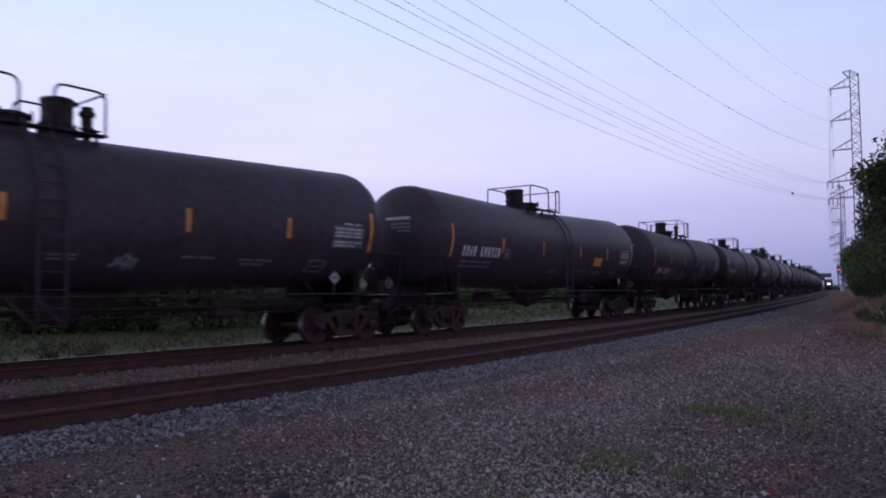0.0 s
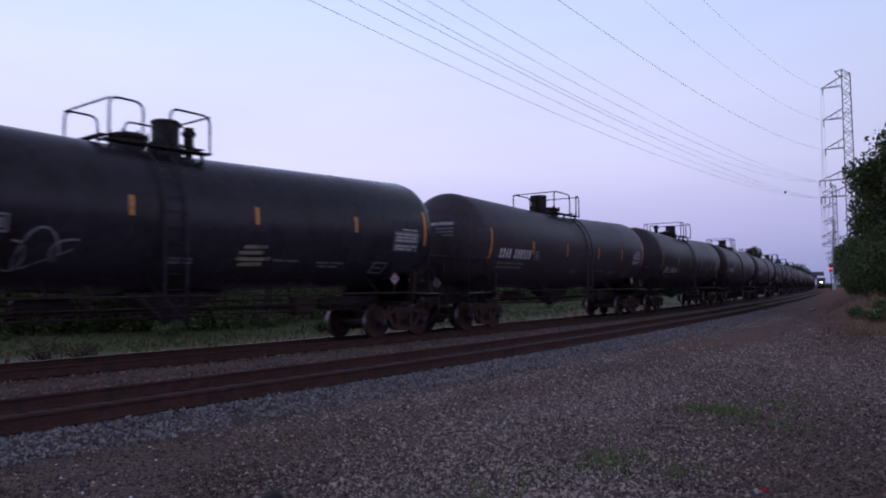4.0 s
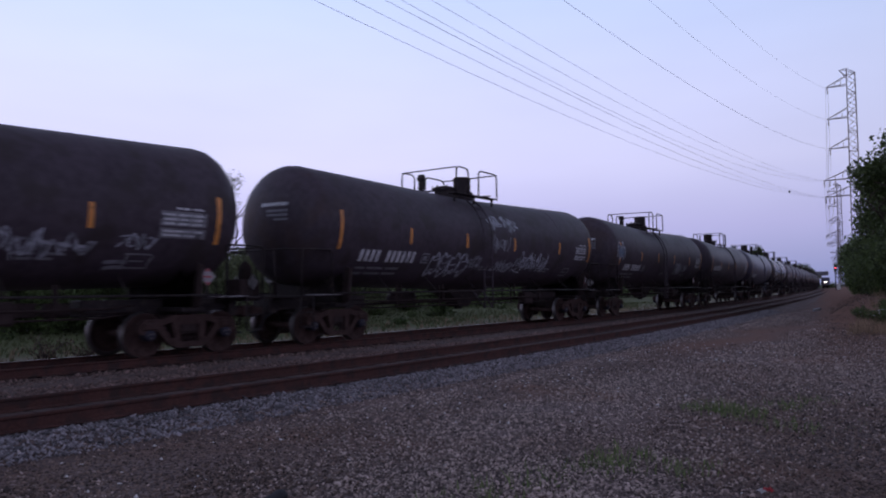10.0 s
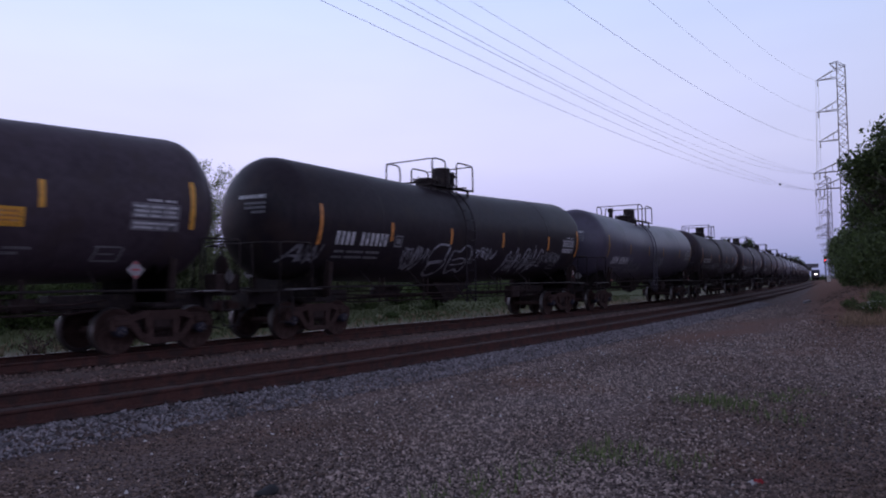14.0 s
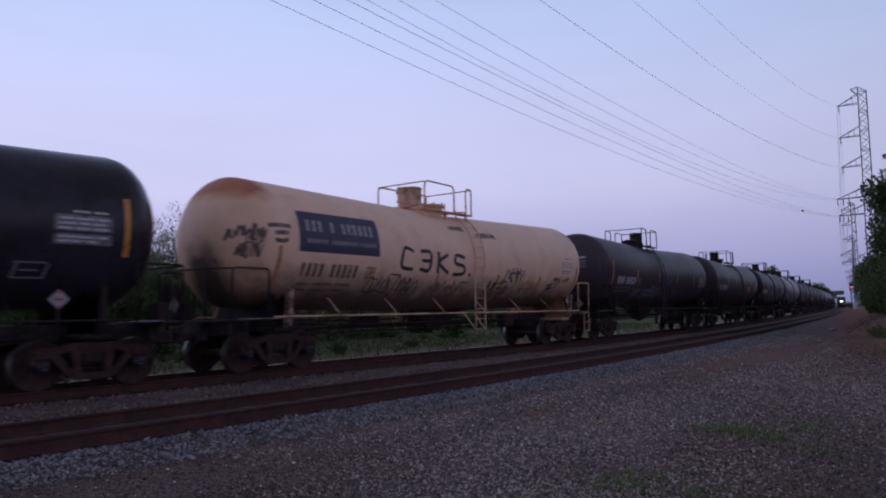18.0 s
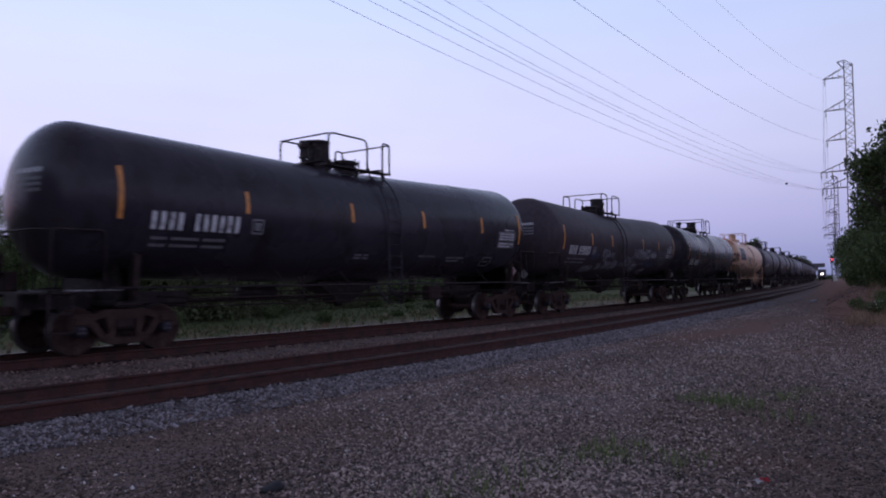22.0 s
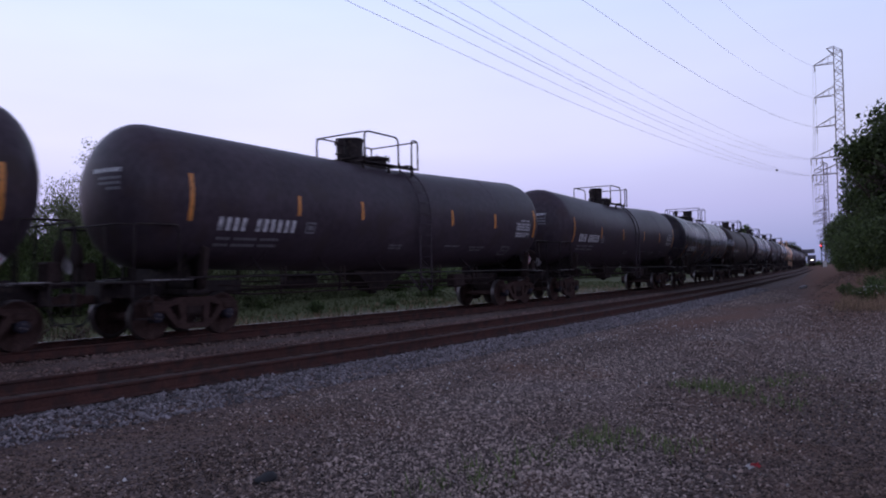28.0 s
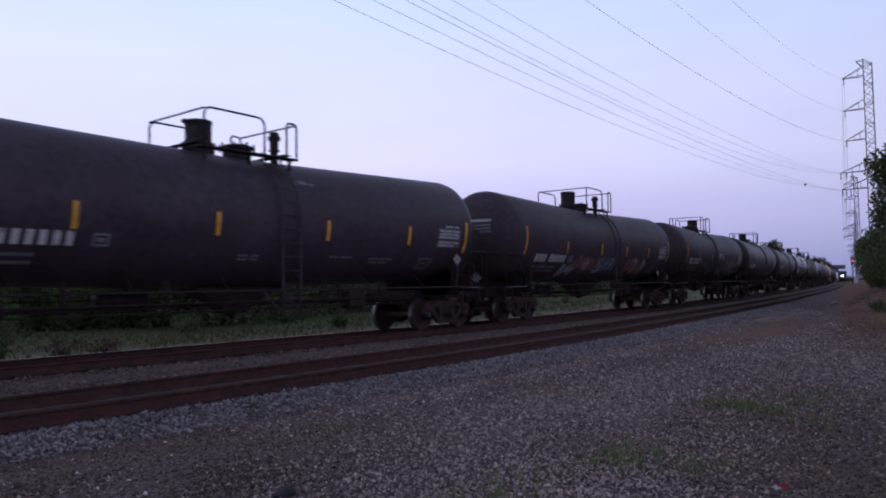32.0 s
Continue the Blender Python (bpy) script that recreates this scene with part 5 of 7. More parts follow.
        ob["kind"] = "stuff"
    n = 380
    px, py = rs.normal(5.1, 1.1, n), rs.normal(9.9, 0.9, n)
    off, st = lateral(px, py)
    blades("thin_weeds", px, py, ground_height(px, py, off), rs.uniform(0.04, 0.09, n), M["weed"], "sparse low weeds spreading over the gravel", 51, 0.005, 2, 0.6)


# ---------------------------------------------------------------- far end: signal, locomotive, overpass; litter


def build_far_end():
    sg = new("railway_signal")
    bm = bmesh.new()
    tube(bm, [(0, 0, -0.4), (0, 0, 6.2)], 0.09, 8)
    part("mast", bm, M["signal"], sg)
    bm = bmesh.new()
    box(bm, (0, 0, 5.4), (0.62, 0.12, 1.5), 0.08)
    hd = part("signal_head", bm, M["signal"], sg)
    for z, m in ((5.37, "redlamp"), (5.85, "signal"), (4.92, "signal")):
        bm = bmesh.new()
        lathe(bm, [(0, -0.02), (0.13, 0.0), (0.13, 0.06)], "y", 14, (0, -0.09, z))
        part("lens", bm, M[m], hd)
    bm = bmesh.new()
    box(bm, (0, 0.12, 4.4), (0.7, 0.6, 0.05))
    tube(bm, [(-0.2, 0.2, -0.3), (-0.2, 0.2, 4.4)], 0.025, 5)
    tube(bm, [(0.2, 0.2, -0.3), (0.2, 0.2, 4.4)], 0.025, 5)
    part("service_ladder", bm, M["signal"], sg)
    sg.matrix_basis = pose(94.8, 176.1, 0, 0, 0, -28)
    tagged(sg, "trackside signal mast showing one red light", "signal")
    cb = new("equipment_cabinet")
    bm = bmesh.new()
    box(bm, (0, 0, 0.85), (0.8, 0.6, 2.2), 0.03)
    part("housing", bm, M["cabinet"], cb)
    bm = bmesh.new()
    box(bm, (0, 0, 2.0), (0.95, 0.75, 0.08), 0.02)
    part("cap", bm, M["concrete"], cb)
    cb.matrix_basis = pose(93.0, 171.5, -0.4, 0, 0, -28)
    tagged(cb, "pale grey trackside equipment cabinet", "cabinet")
    # a standing locomotive with its headlight on
    lo = new("locomotive")
    bm = bmesh.new()
    box(bm, (0, 0, 1.5), (18.0, 3.0, 0.5), 0.05)
    box(bm, (-1.5, 0, 2.9), (13.0, 2.0, 2.4), 0.15)
    part("hood", bm, M["loco"], lo)
    bm = bmesh.new()
    box(bm, (6.2, 0, 3.0), (2.4, 3.0, 2.6), 0.15)
    cabp = part("cab", bm, M["loco"], lo)
    bm = bmesh.new()
    box(bm, (7.9, 0, 2.2), (1.4, 1.9, 1.2), 0.15)
    part("nose", bm, M["loco"], lo)
    for y in (-0.75, 0.75):
        bm = bmesh.new()
        box(bm, (7.41, y, 3.6), (0.03, 0.9, 0.6), 0.01)
        part("windscreen", bm, M["navy"], cabp)
    for y in (-0.26, 0.26):
        bm = bmesh.new()
        lathe(bm, [(0, 0.04), (0.17, 0.03), (0.20, 0.0), (0.20, -0.2)], "x", 14, (8.66, y, 2.45))
        part("headlight", bm, M["headlamp"], lo, "lit headlight")
    for x in (-5.5, 5.5):
        bm = bmesh.new()
        box(bm, (x, 0, 0.75), (3.6, 2.2, 0.9), 0.1)
        part("truck", bm, M["gear"], lo)
        for dx in (-1.3, 0, 1.3):
            bm = bmesh.new()
            lathe(bm, [(0, -0.85), (0.5, -0.85), (0.5, -0.7), (0.1, -0.7), (0.1, 0.7), (0.5, 0.7), (0.5, 0.85), (0, 0.85)], "y", 16, (x + dx, 0, 0.5))
            part("wheelset_far", bm, M["rustgear"], lo)
    x, y, ph = line_at(335, siding(335) + GAUGE / 2)
    lo.matrix_basis = pose(x, y, 0, 0, 0, 90 - math.degrees(ph) + 180)
    tagged(lo, "dark standing locomotive facing us with its headlight lit", "locomotive")
    # road overpass
    ov = new("overpass")
    bm = bmesh.new()
    box(bm, (-24.7, 0, 8.5), (54.6, 9, 1.5), 0.1)
    part("deck", bm, M["loco"], ov)
    for y in (-4.4, 4.4):
        bm = bmesh.new()
        box(bm, (-24.7, y, 9.7), (54.6, 0.3, 0.9), 0.05)
        part("parapet", bm, M["loco"], ov)
    for x in (-45, -30, -14):
        bm = bmesh.new()
        box(bm, (x, 0, 3.6), (1.4, 7, 8.4), 0.1)
        part("pier", bm, M["concrete"], ov)
    bm = bmesh.new()
    box(bm, (-10, 3.6, 6.6), (18, 1.0, 2.3), 0.1)
    part("pale_girder", bm, M["cabinet"], ov)
    ov.matrix_basis = pose(236, 452, -0.6, 0, 0, -27)
    tagged(ov, "dark road overpass crossing the tracks far away", "bridge")


def build_litter():
    x, y = 23.5, 46.0
    bm = bmesh.new()
    box(bm, (0, 0, 0.08), (0.5, 0.22, 0.18), 0.03)
    for v in bm.verts:
        v.co.z *= 1 + 0.25 * math.sin(v.co.x * 9)
    ob = part("concrete_rubble", bm, M["concrete"])
    ob.matrix_basis = pose(x, y, soil(x, y) - 0.02, 0, 0, 25)
    tagged(ob, "pale broken concrete block lying beside the lane", "rubble")
    off, st = lateral(np.array([2.66, -1.37]), np.array([6.12, 6.16]))
    z = ground_height(np.array([2.66, -1.37]), np.array([6.12, 6.16]), off)
    w = new("wrapper")
    bm = bmesh.new()
    vs = [[bm.verts.new((0.022 * i - 0.03, 0.020 * j - 0.02, 0.012 * math.sin(i * 2.1 + j * 1.7) + 0.022)) for j in range(4)] for i in range(5)]
    for i in range(4):
        for j in range(3):
            bm.faces.new((vs[i][j], vs[i + 1][j], vs[i + 1][j + 1], vs[i][j + 1]))
    bmesh.ops.solidify(bm, geom=bm.faces[:], thickness=0.004)
    part("red_end", bm, M["plastic"], w)
    bm = bmesh.new()
    vs = [[bm.verts.new((-0.022 * i - 0.022, 0.020 * j - 0.018, 0.010 * math.sin(i * 1.6 + j * 2.3) + 0.018)) for j in range(4)] for i in range(4)]
    for i in range(3):
        for j in range(3):
            bm.faces.new((vs[i][j], vs[i][j + 1], vs[i + 1][j + 1], vs[i + 1][j]))
    bmesh.ops.solidify(bm, geom=bm.faces[:], thickness=0.004)
    part("white_end", bm, M["paper"], w)
    w.matrix_basis = pose(2.66, 6.12, float(z[0]) + 0.045, 14, 0, 20)
    tagged(w, "crumpled red and white wrapper lying on gravel", "litter")
    bm = bmesh.new()
    lathe(bm, [(0, 0.0), (0.05, 0.005), (0.062, 0.03), (0.045, 0.05), (0.02, 0.058), (0, 0.058)], "z", 12)
    for v in bm.verts:
        v.co.x *= 1.2
        v.co.z *= 1 + 0.3 * math.sin(v.co.x * 40)
    ob = part("rubber_scrap", bm, M["rubber"])
    ob.matrix_basis = pose(-1.37, 6.16, float(z[1]) + 0.022, 0, 0, 30) @ Matrix.Diagonal((1.35, 1.35, 1.2, 1))
    tagged(ob, "small black rubber scrap lying on gravel", "litter")


def build_scrap():
    """A curled scrap of ochre sheet between the rails."""
    bm = bmesh.new()
    vs = [[bm.verts.new((0.03 * i - 0.06, 0.03 * j - 0.045, 0.02 + 0.02 * math.sin(i * 1.3) + 0.012 * math.cos(j * 2.0 + i))) for j in range(4)] for i in range(5)]
    for i in range(4):
        for j in range(3):
            bm.faces.new((vs[i][j], vs[i + 1][j], vs[i + 1][j + 1], vs[i][j + 1]))
    bmesh.ops.solidify(bm, geom=bm.faces[:], thickness=0.006)
    ob = part("sheet_scrap", bm, M["fadedtape"])
    ob.matrix_basis = pose(-3.2, 20.15, -0.183, 0, 0, 35)
    tagged(ob, "curled ochre scrap lying between the rails", "litter")


build_power_line()
build_scrap()
build_plants()
build_far_end()
build_litter()
# ---------------------------------------------------------------- tank cars
R, ZC, HALF, HEAD, BACK = 1.57, 2.98, 7.56, 0.95, 0.12   # tank radius, mean axis height, half the straight shell, head depth, shift to the rear


def zc(x):
    """Height of the tank's axis: both halves slope down to the outlet in the middle."""
    return 2.875 + 0.023 * abs(x)


def on_tank(x, z, side, lift=0.004):
    """A place on the shell's side at height z."""
    zx = zc(x)
    h = max(-0.98, min(0.98, (z - zx) / R))
    a = math.asin(h)
    rr = R + lift
    if abs(x + BACK) > HALF:
        e = min(0.98, (abs(x + BACK) - HALF) / HEAD)
        rr = R * math.sqrt(1 - e * e) + lift
        a = math.asin(max(-0.98, min(0.98, (z - zx) / rr)))
    return Vector((x, side * rr * math.cos(a), zx + rr * math.sin(a)))


def patch(bm, x0, x1, z0, z1, side=-1, lift=0.004, nz=4, nx=1, lean=0.0, mi=0):
    """A sheet of paint or tape that follows the shell."""
    g = []
    for i in range(nx + 1):
        g.append([bm.verts.new(on_tank(x0 + (x1 - x0) * i / nx + lean * j / nz, z0 + (z1 - z0) * j / nz, side, lift)) for j in range(nz + 1)])
    for i in range(nx):
        for j in range(nz):
            q = (g[i][j], g[i + 1][j], g[i + 1][j + 1], g[i][j + 1])
            bm.faces.new(q if side < 0 else q[::-1]).material_index = mi


def tank_shell(material, car):
    bm = bmesh.new()
    prof = []
    for k in range(9):
        a = math.pi / 2 * k / 8
        prof.append((R * math.sin(a), -HALF - HEAD * math.cos(a)))
    for x in (-4.9, -4.88, -1.6, -1.58, BACK, 1.58, 1.6, 4.88, 4.9):
        prof.append((R, x))
    for k in range(9):
        a = math.pi / 2 * (1 - k / 8)
        prof.append((R * math.sin(a), HALF + HEAD * math.cos(a)))
    lathe(bm, prof, "x", 56, (-BACK, 0, 0))
    for v in bm.verts:
        v.co.z += zc(v.co.x)
    bmesh.ops.recalc_face_normals(bm, faces=bm.faces)
    part("tank", bm, material, car)
    # raised weld bands
    for x in (-4.89, 4.89):
        bm = bmesh.new()
        lathe(bm, [(R - 0.01, x - 0.03), (R + 0.003, x - 0.02), (R + 0.003, x + 0.02), (R - 0.01, x + 0.03)], "x", 56, (-BACK, 0, zc(x)))
        part("weld_seam", bm, material, car)


def top_fittings(car, d, material, ladder_paint, build):
    """Walkway, rails, valve housing, manway, relief valve and ladders; d: 1 with the housing towards the rear, -1 turned round."""
    zt = ZC + R
    xl, o0, o1, xr, xd, xm, xv = (-1.46, 0.15, 0.80, 1.10, -0.88, 0.18, 0.98) if d > 0 else (-1.65, -0.96, -0.35, 0.80, 0.30, -0.75, -1.48)
    yr = 1.12
    if build == "high":                            # the relief valve beside the housing, the rails closer together
        xl, o0, o1, xr, xd, xm, xv = (-1.30, 0.20, 0.84, 1.14, -0.76, 0.26, -1.30) if d > 0 else (-1.85, -1.12, -0.50, 0.48, -0.04, -0.92, 0.56)
        yr = 0.94
    mid, span = (xl + xr) / 2, xr - xl
    bm = bmesh.new()
    for y in (0.15 - yr, yr - 0.15):
        box(bm, (mid, y, zt - 0.11), (span + 0.14, 0.30, 0.035), 0.008)
    for x in (xl + 0.05, xr - 0.05):
        box(bm, (x, 0, zt + 0.02), (0.20, 2 * yr - 0.54, 0.03), 0.006)
    for x in (xl + 0.1, mid, xr - 0.1):
        for y in (0.15 - yr, yr - 0.15):
            box(bm, (x, y, zt - 0.24), (0.06, 0.06, 0.28))
    part("walkway", bm, material, car, "steel grating walkway round the fittings")
    zr = 5.30
    for side in (-1, 1):
        y = side * yr
        for a, b2 in ((xl, o0), (o1, xr)):
            bm = bmesh.new()
            tube(bm, bent([(a, y, zt - 0.16), (a, y, zr), (b2, y, zr - 0.02), (b2, y, zt - 0.16)], min(0.2, (b2 - a) * 0.4)), 0.026, 8)
            part("handrail", bm, material, car)
    for x in (xl, xr):
        bm = bmesh.new()
        tube(bm, [(x, -yr, zr - 0.03), (x, yr, zr - 0.03)], 0.022, 6)
        part("end_bar", bm, material, car)
    bm = bmesh.new()
    lathe(bm, [(0, zt - 0.24), (0.37, zt - 0.24), (0.37, zt + 0.10), (0.30, zt + 0.11), (0.30, zt + 0.60), (0.32, zt + 0.605), (0.32, zt + 0.66), (0.28, zt + 0.685), (0, zt + 0.695)], "z", 24, (xd, 0, 0), smooth=False)
    h = part("valve_housing", bm, material, car, "round steel valve housing")
    bm = bmesh.new()
    for k in range(10):
        a = k * 0.628
        box(bm, (xd + 0.345 * math.cos(a), 0.345 * math.sin(a), zt + 0.14), (0.05, 0.05, 0.06))
    box(bm, (xd - 0.35 * d, 0, zt + 0.63), (0.1, 0.16, 0.08), 0.01)
    part("bolt_ring", bm, material, h)
    bm = bmesh.new()
    lathe(bm, [(0, zt - 0.24), (0.34, zt - 0.24), (0.34, zt + 0.15), (0.39, zt + 0.15), (0.39, zt + 0.21), (0.30, zt + 0.25), (0.12, zt + 0.28), (0, zt + 0.28)], "z", 20, (xm, 0, 0), smooth=False)
    mw = part("manway", bm, material, car, "low round manway with bolted cover")
    bm = bmesh.new()
    for k in range(8):
        a = k * 0.785
        tube(bm, [(xm + 0.41 * math.cos(a), 0.41 * math.sin(a), zt + 0.08), (xm + 0.41 * math.cos(a), 0.41 * math.sin(a), zt + 0.28)], 0.024, 6)
    part("eye_bolts", bm, material, mw)
    bm = bmesh.new()
    lathe(bm, [(0, zt - 0.24), (0.09, zt - 0.24), (0.09, zt + 0.14), (0.14, zt + 0.15), (0.14, zt + 0.19), (0.11, zt + 0.2), (0.11, zt + 0.42), (0.16, zt + 0.43), (0.16, zt + 0.52), (0.12, zt + 0.54), (0.12, zt + 0.62), (0, zt + 0.63)], "z", 14, (xv, -0.42 * d if build == "low" else 0.0, 0), smooth=False)
    part("relief_valve", bm, material, car)
    la, lb = o0 + 0.10, o1 - 0.02
    for side in (-1, 1):
        bm = bmesh.new()
        hs = [0.72, 1.3, 2.2] + [2.91 + 1.66 * math.sin(a) for a in np.linspace(-0.2, 1.0, 7)]

        def out(z):
            return 1.66 * math.cos(math.asin(min(0.99, max(-0.2, (z - 2.91) / 1.68)))) if z > 2.5 else 1.64

        for x in (la, lb):
            tube(bm, [(x, side * out(z), z) for z in hs] + [(x, side * 0.90, zt - 0.02)], 0.026, 6)
            tube(bm, [(x, side * 1.64, 0.72), (x - 0.45, side * 1.5, 1.27)], 0.024, 5)
        for z in np.arange(0.76, 4.3, 0.32):
            tube(bm, [(la, side * out(z), z), (lb, side * out(z), z)], 0.012, 5)
        part("ladder", bm, ladder_paint, car)


def wheelset_mesh():
    bm = bmesh.new()
    for side in (-1, 1):
        c = side * GAUGE / 2
        prof = [(0.09, -0.09), (0.12, -0.09), (0.14, -0.04), (0.38, -0.02), (0.40, -0.065), (0.457, -0.065)]
        lathe(bm, [(r, c - side * h) for r, h in prof], "y", 28, mi=0)
        lathe(bm, [(0.457, c + side * 0.065), (0.457, c - side * 0.03), (0.485, c - side * 0.045), (0.485, c - side * 0.07), (0.40, c - side * 0.075)], "y", 28, mi=1)
        lathe(bm, [(0.40, c - side * 0.075), (0.38, c - side * 0.02), (0.14, c - side * 0.05), (0.12, c - side * 0.10), (0.09, c - side * 0.10)], "y", 28, mi=0)
        # bearing and its three cap bolts
        lathe(bm, [(0.08, side * (GAUGE / 2 + 0.08)), (0.12, side * 0.86), (0.12, side * 1.07), (0.10, side * 1.10), (0, side * 1.10)], "y", 14, mi=2)
        for k in range(3):
            a = k * 2.094
            box(bm, (0.055 * math.cos(a), side * 1.105, 0.055 * math.sin(a)), (0.03, 0.03, 0.03), mi=1)
    lathe(bm, [(0.085, -0.8), (0.08, -0.3), (0.08, 0.3), (0.085, 0.8)], "y", 14, mi=0)
    bmesh.ops.recalc_face_normals(bm, faces=bm.faces)
    me = bpy.data.meshes.new("wheelset")
    bm.to_mesh(me)
    bm.free()
    me.materials.append(M["rustgear"])
    me.materials.append(M["tread"])
    me.materials.append(M["bearing"])
    return me


WHEELSET = wheelset_mesh()


def truck(car, x):
    """A two-axle freight truck: bolster, two cast side frames with spring nests, two wheelsets."""
    bm = bmesh.new()
    box(bm, (0, 0, 0.62), (0.42, 2.1, 0.30), 0.04)
    box(bm, (0, 0, 0.80), (0.40, 0.40, 0.12), 0.02)
    tr = part("truck", bm, M["gear"], car, "two-axle freight truck with cast side frames")
    tr.location = (x, 0, 0)
    for side in (-1, 1):
        y = side * 1.0
        bm = bmesh.new()
        # top chord, sloping arms, bottom chord, columns and pedestals
        out = [(-1.12, 0.50), (-1.12, 0.70), (-0.98, 0.78), (-0.62, 0.78), (-0.40, 0.86), (0.40, 0.86), (0.62, 0.78), (0.98, 0.78), (1.12, 0.70), (1.12, 0.50), (0.98, 0.46), (0.84, 0.54), (0.72, 0.54), (0.46, 0.24), (0.30, 0.18), (-0.30, 0.18), (-0.46, 0.24), (-0.72, 0.54), (-0.84, 0.54), (-0.98, 0.46)]
        holes = [[(-0.62, 0.66), (-0.40, 0.72), (-0.34, 0.40), (-0.42, 0.36)], [(0.62, 0.66), (0.40, 0.72), (0.34, 0.40), (0.42, 0.36)], [(-0.22, 0.66), (0.22, 0.66), (0.22, 0.30), (-0.22, 0.30)]]
        f = [bm.verts.new((a, y - 0.07, b)) for a, b in out]
        g = [bm.verts.new((a, y + 0.07, b)) for a, b in out]
        m = len(out)
        for i in range(m):
            bm.faces.new((f[i], f[(i + 1) % m], g[(i + 1) % m], g[i]))
        for ring, yy, rev in ((f, y - 0.07, False), (g, y + 0.07, True)):
            loops = [bm.edges.get((ring[i], ring[(i + 1) % m])) for i in range(m)]
            for hp in holes:
                hv = [bm.verts.new((a, yy, b)) for a, b in hp]
                loops += [bm.edges.new((hv[i], hv[(i + 1) % 4])) for i in range(4)]
            bmesh.ops.triangle_fill(bm, use_beauty=True, edges=loops)
        for hp in holes:
            bm.verts.ensure_lookup_table()
            a = [v for p0, p1 in hp for v in bm.verts if abs(v.co.x - p0) < 1e-4 and abs(v.co.z - p1) < 1e-4]
            fr = [next(v for v in a if abs(v.co.x - p0) < 1e-4 and abs(v.co.z - p1) < 1e-4 and v.co.y < y) for p0, p1 in hp]
            bk = [next(v for v in a if abs(v.co.x - p0) < 1e-4 and abs(v.co.z - p1) < 1e-4 and v.co.y > y) for p0, p1 in hp]
            for i in range(4):
                bm.faces.new((fr[i], bk[i], bk[(i + 1) % 4], fr[(i + 1) % 4]))
        for xx in (-0.89, 0.89):
            box(bm, (xx, y, 0.64), (0.34, 0.22, 0.16), 0.03)
        bmesh.ops.recalc_face_normals(bm, faces=bm.faces)
        part("side_frame", bm, M["rustgear"], tr)
        bm = bmesh.new()
        for xx in (-0.13, 0.0, 0.13):
            pts = [(xx + 0.05 * math.cos(k * 0.9), y + 0.05 * math.sin(k * 0.9), 0.30 + 0.36 * k / 26) for k in range(27)]
            tube(bm, pts, 0.016, 5)
        part("spring_nest", bm, M["gear"], tr)
    for xx in (-AXLES / 2, AXLES / 2):
        bm = bmesh.new()
        box(bm, (xx * 0.38, 0, 0.45), (0.10, 1.7, 0.10), 0.01)
        for side in (-1, 1):
            box(bm, (xx * 0.45, side * 0.72, 0.47), (0.10, 0.14, 0.28), 0.02)
        part("brake_beam", bm, M["gear"], tr)
        w = new("wheelset", WHEELSET)
        w.parent = tr
        w.location = (xx, 0, 0.457)
    return tr


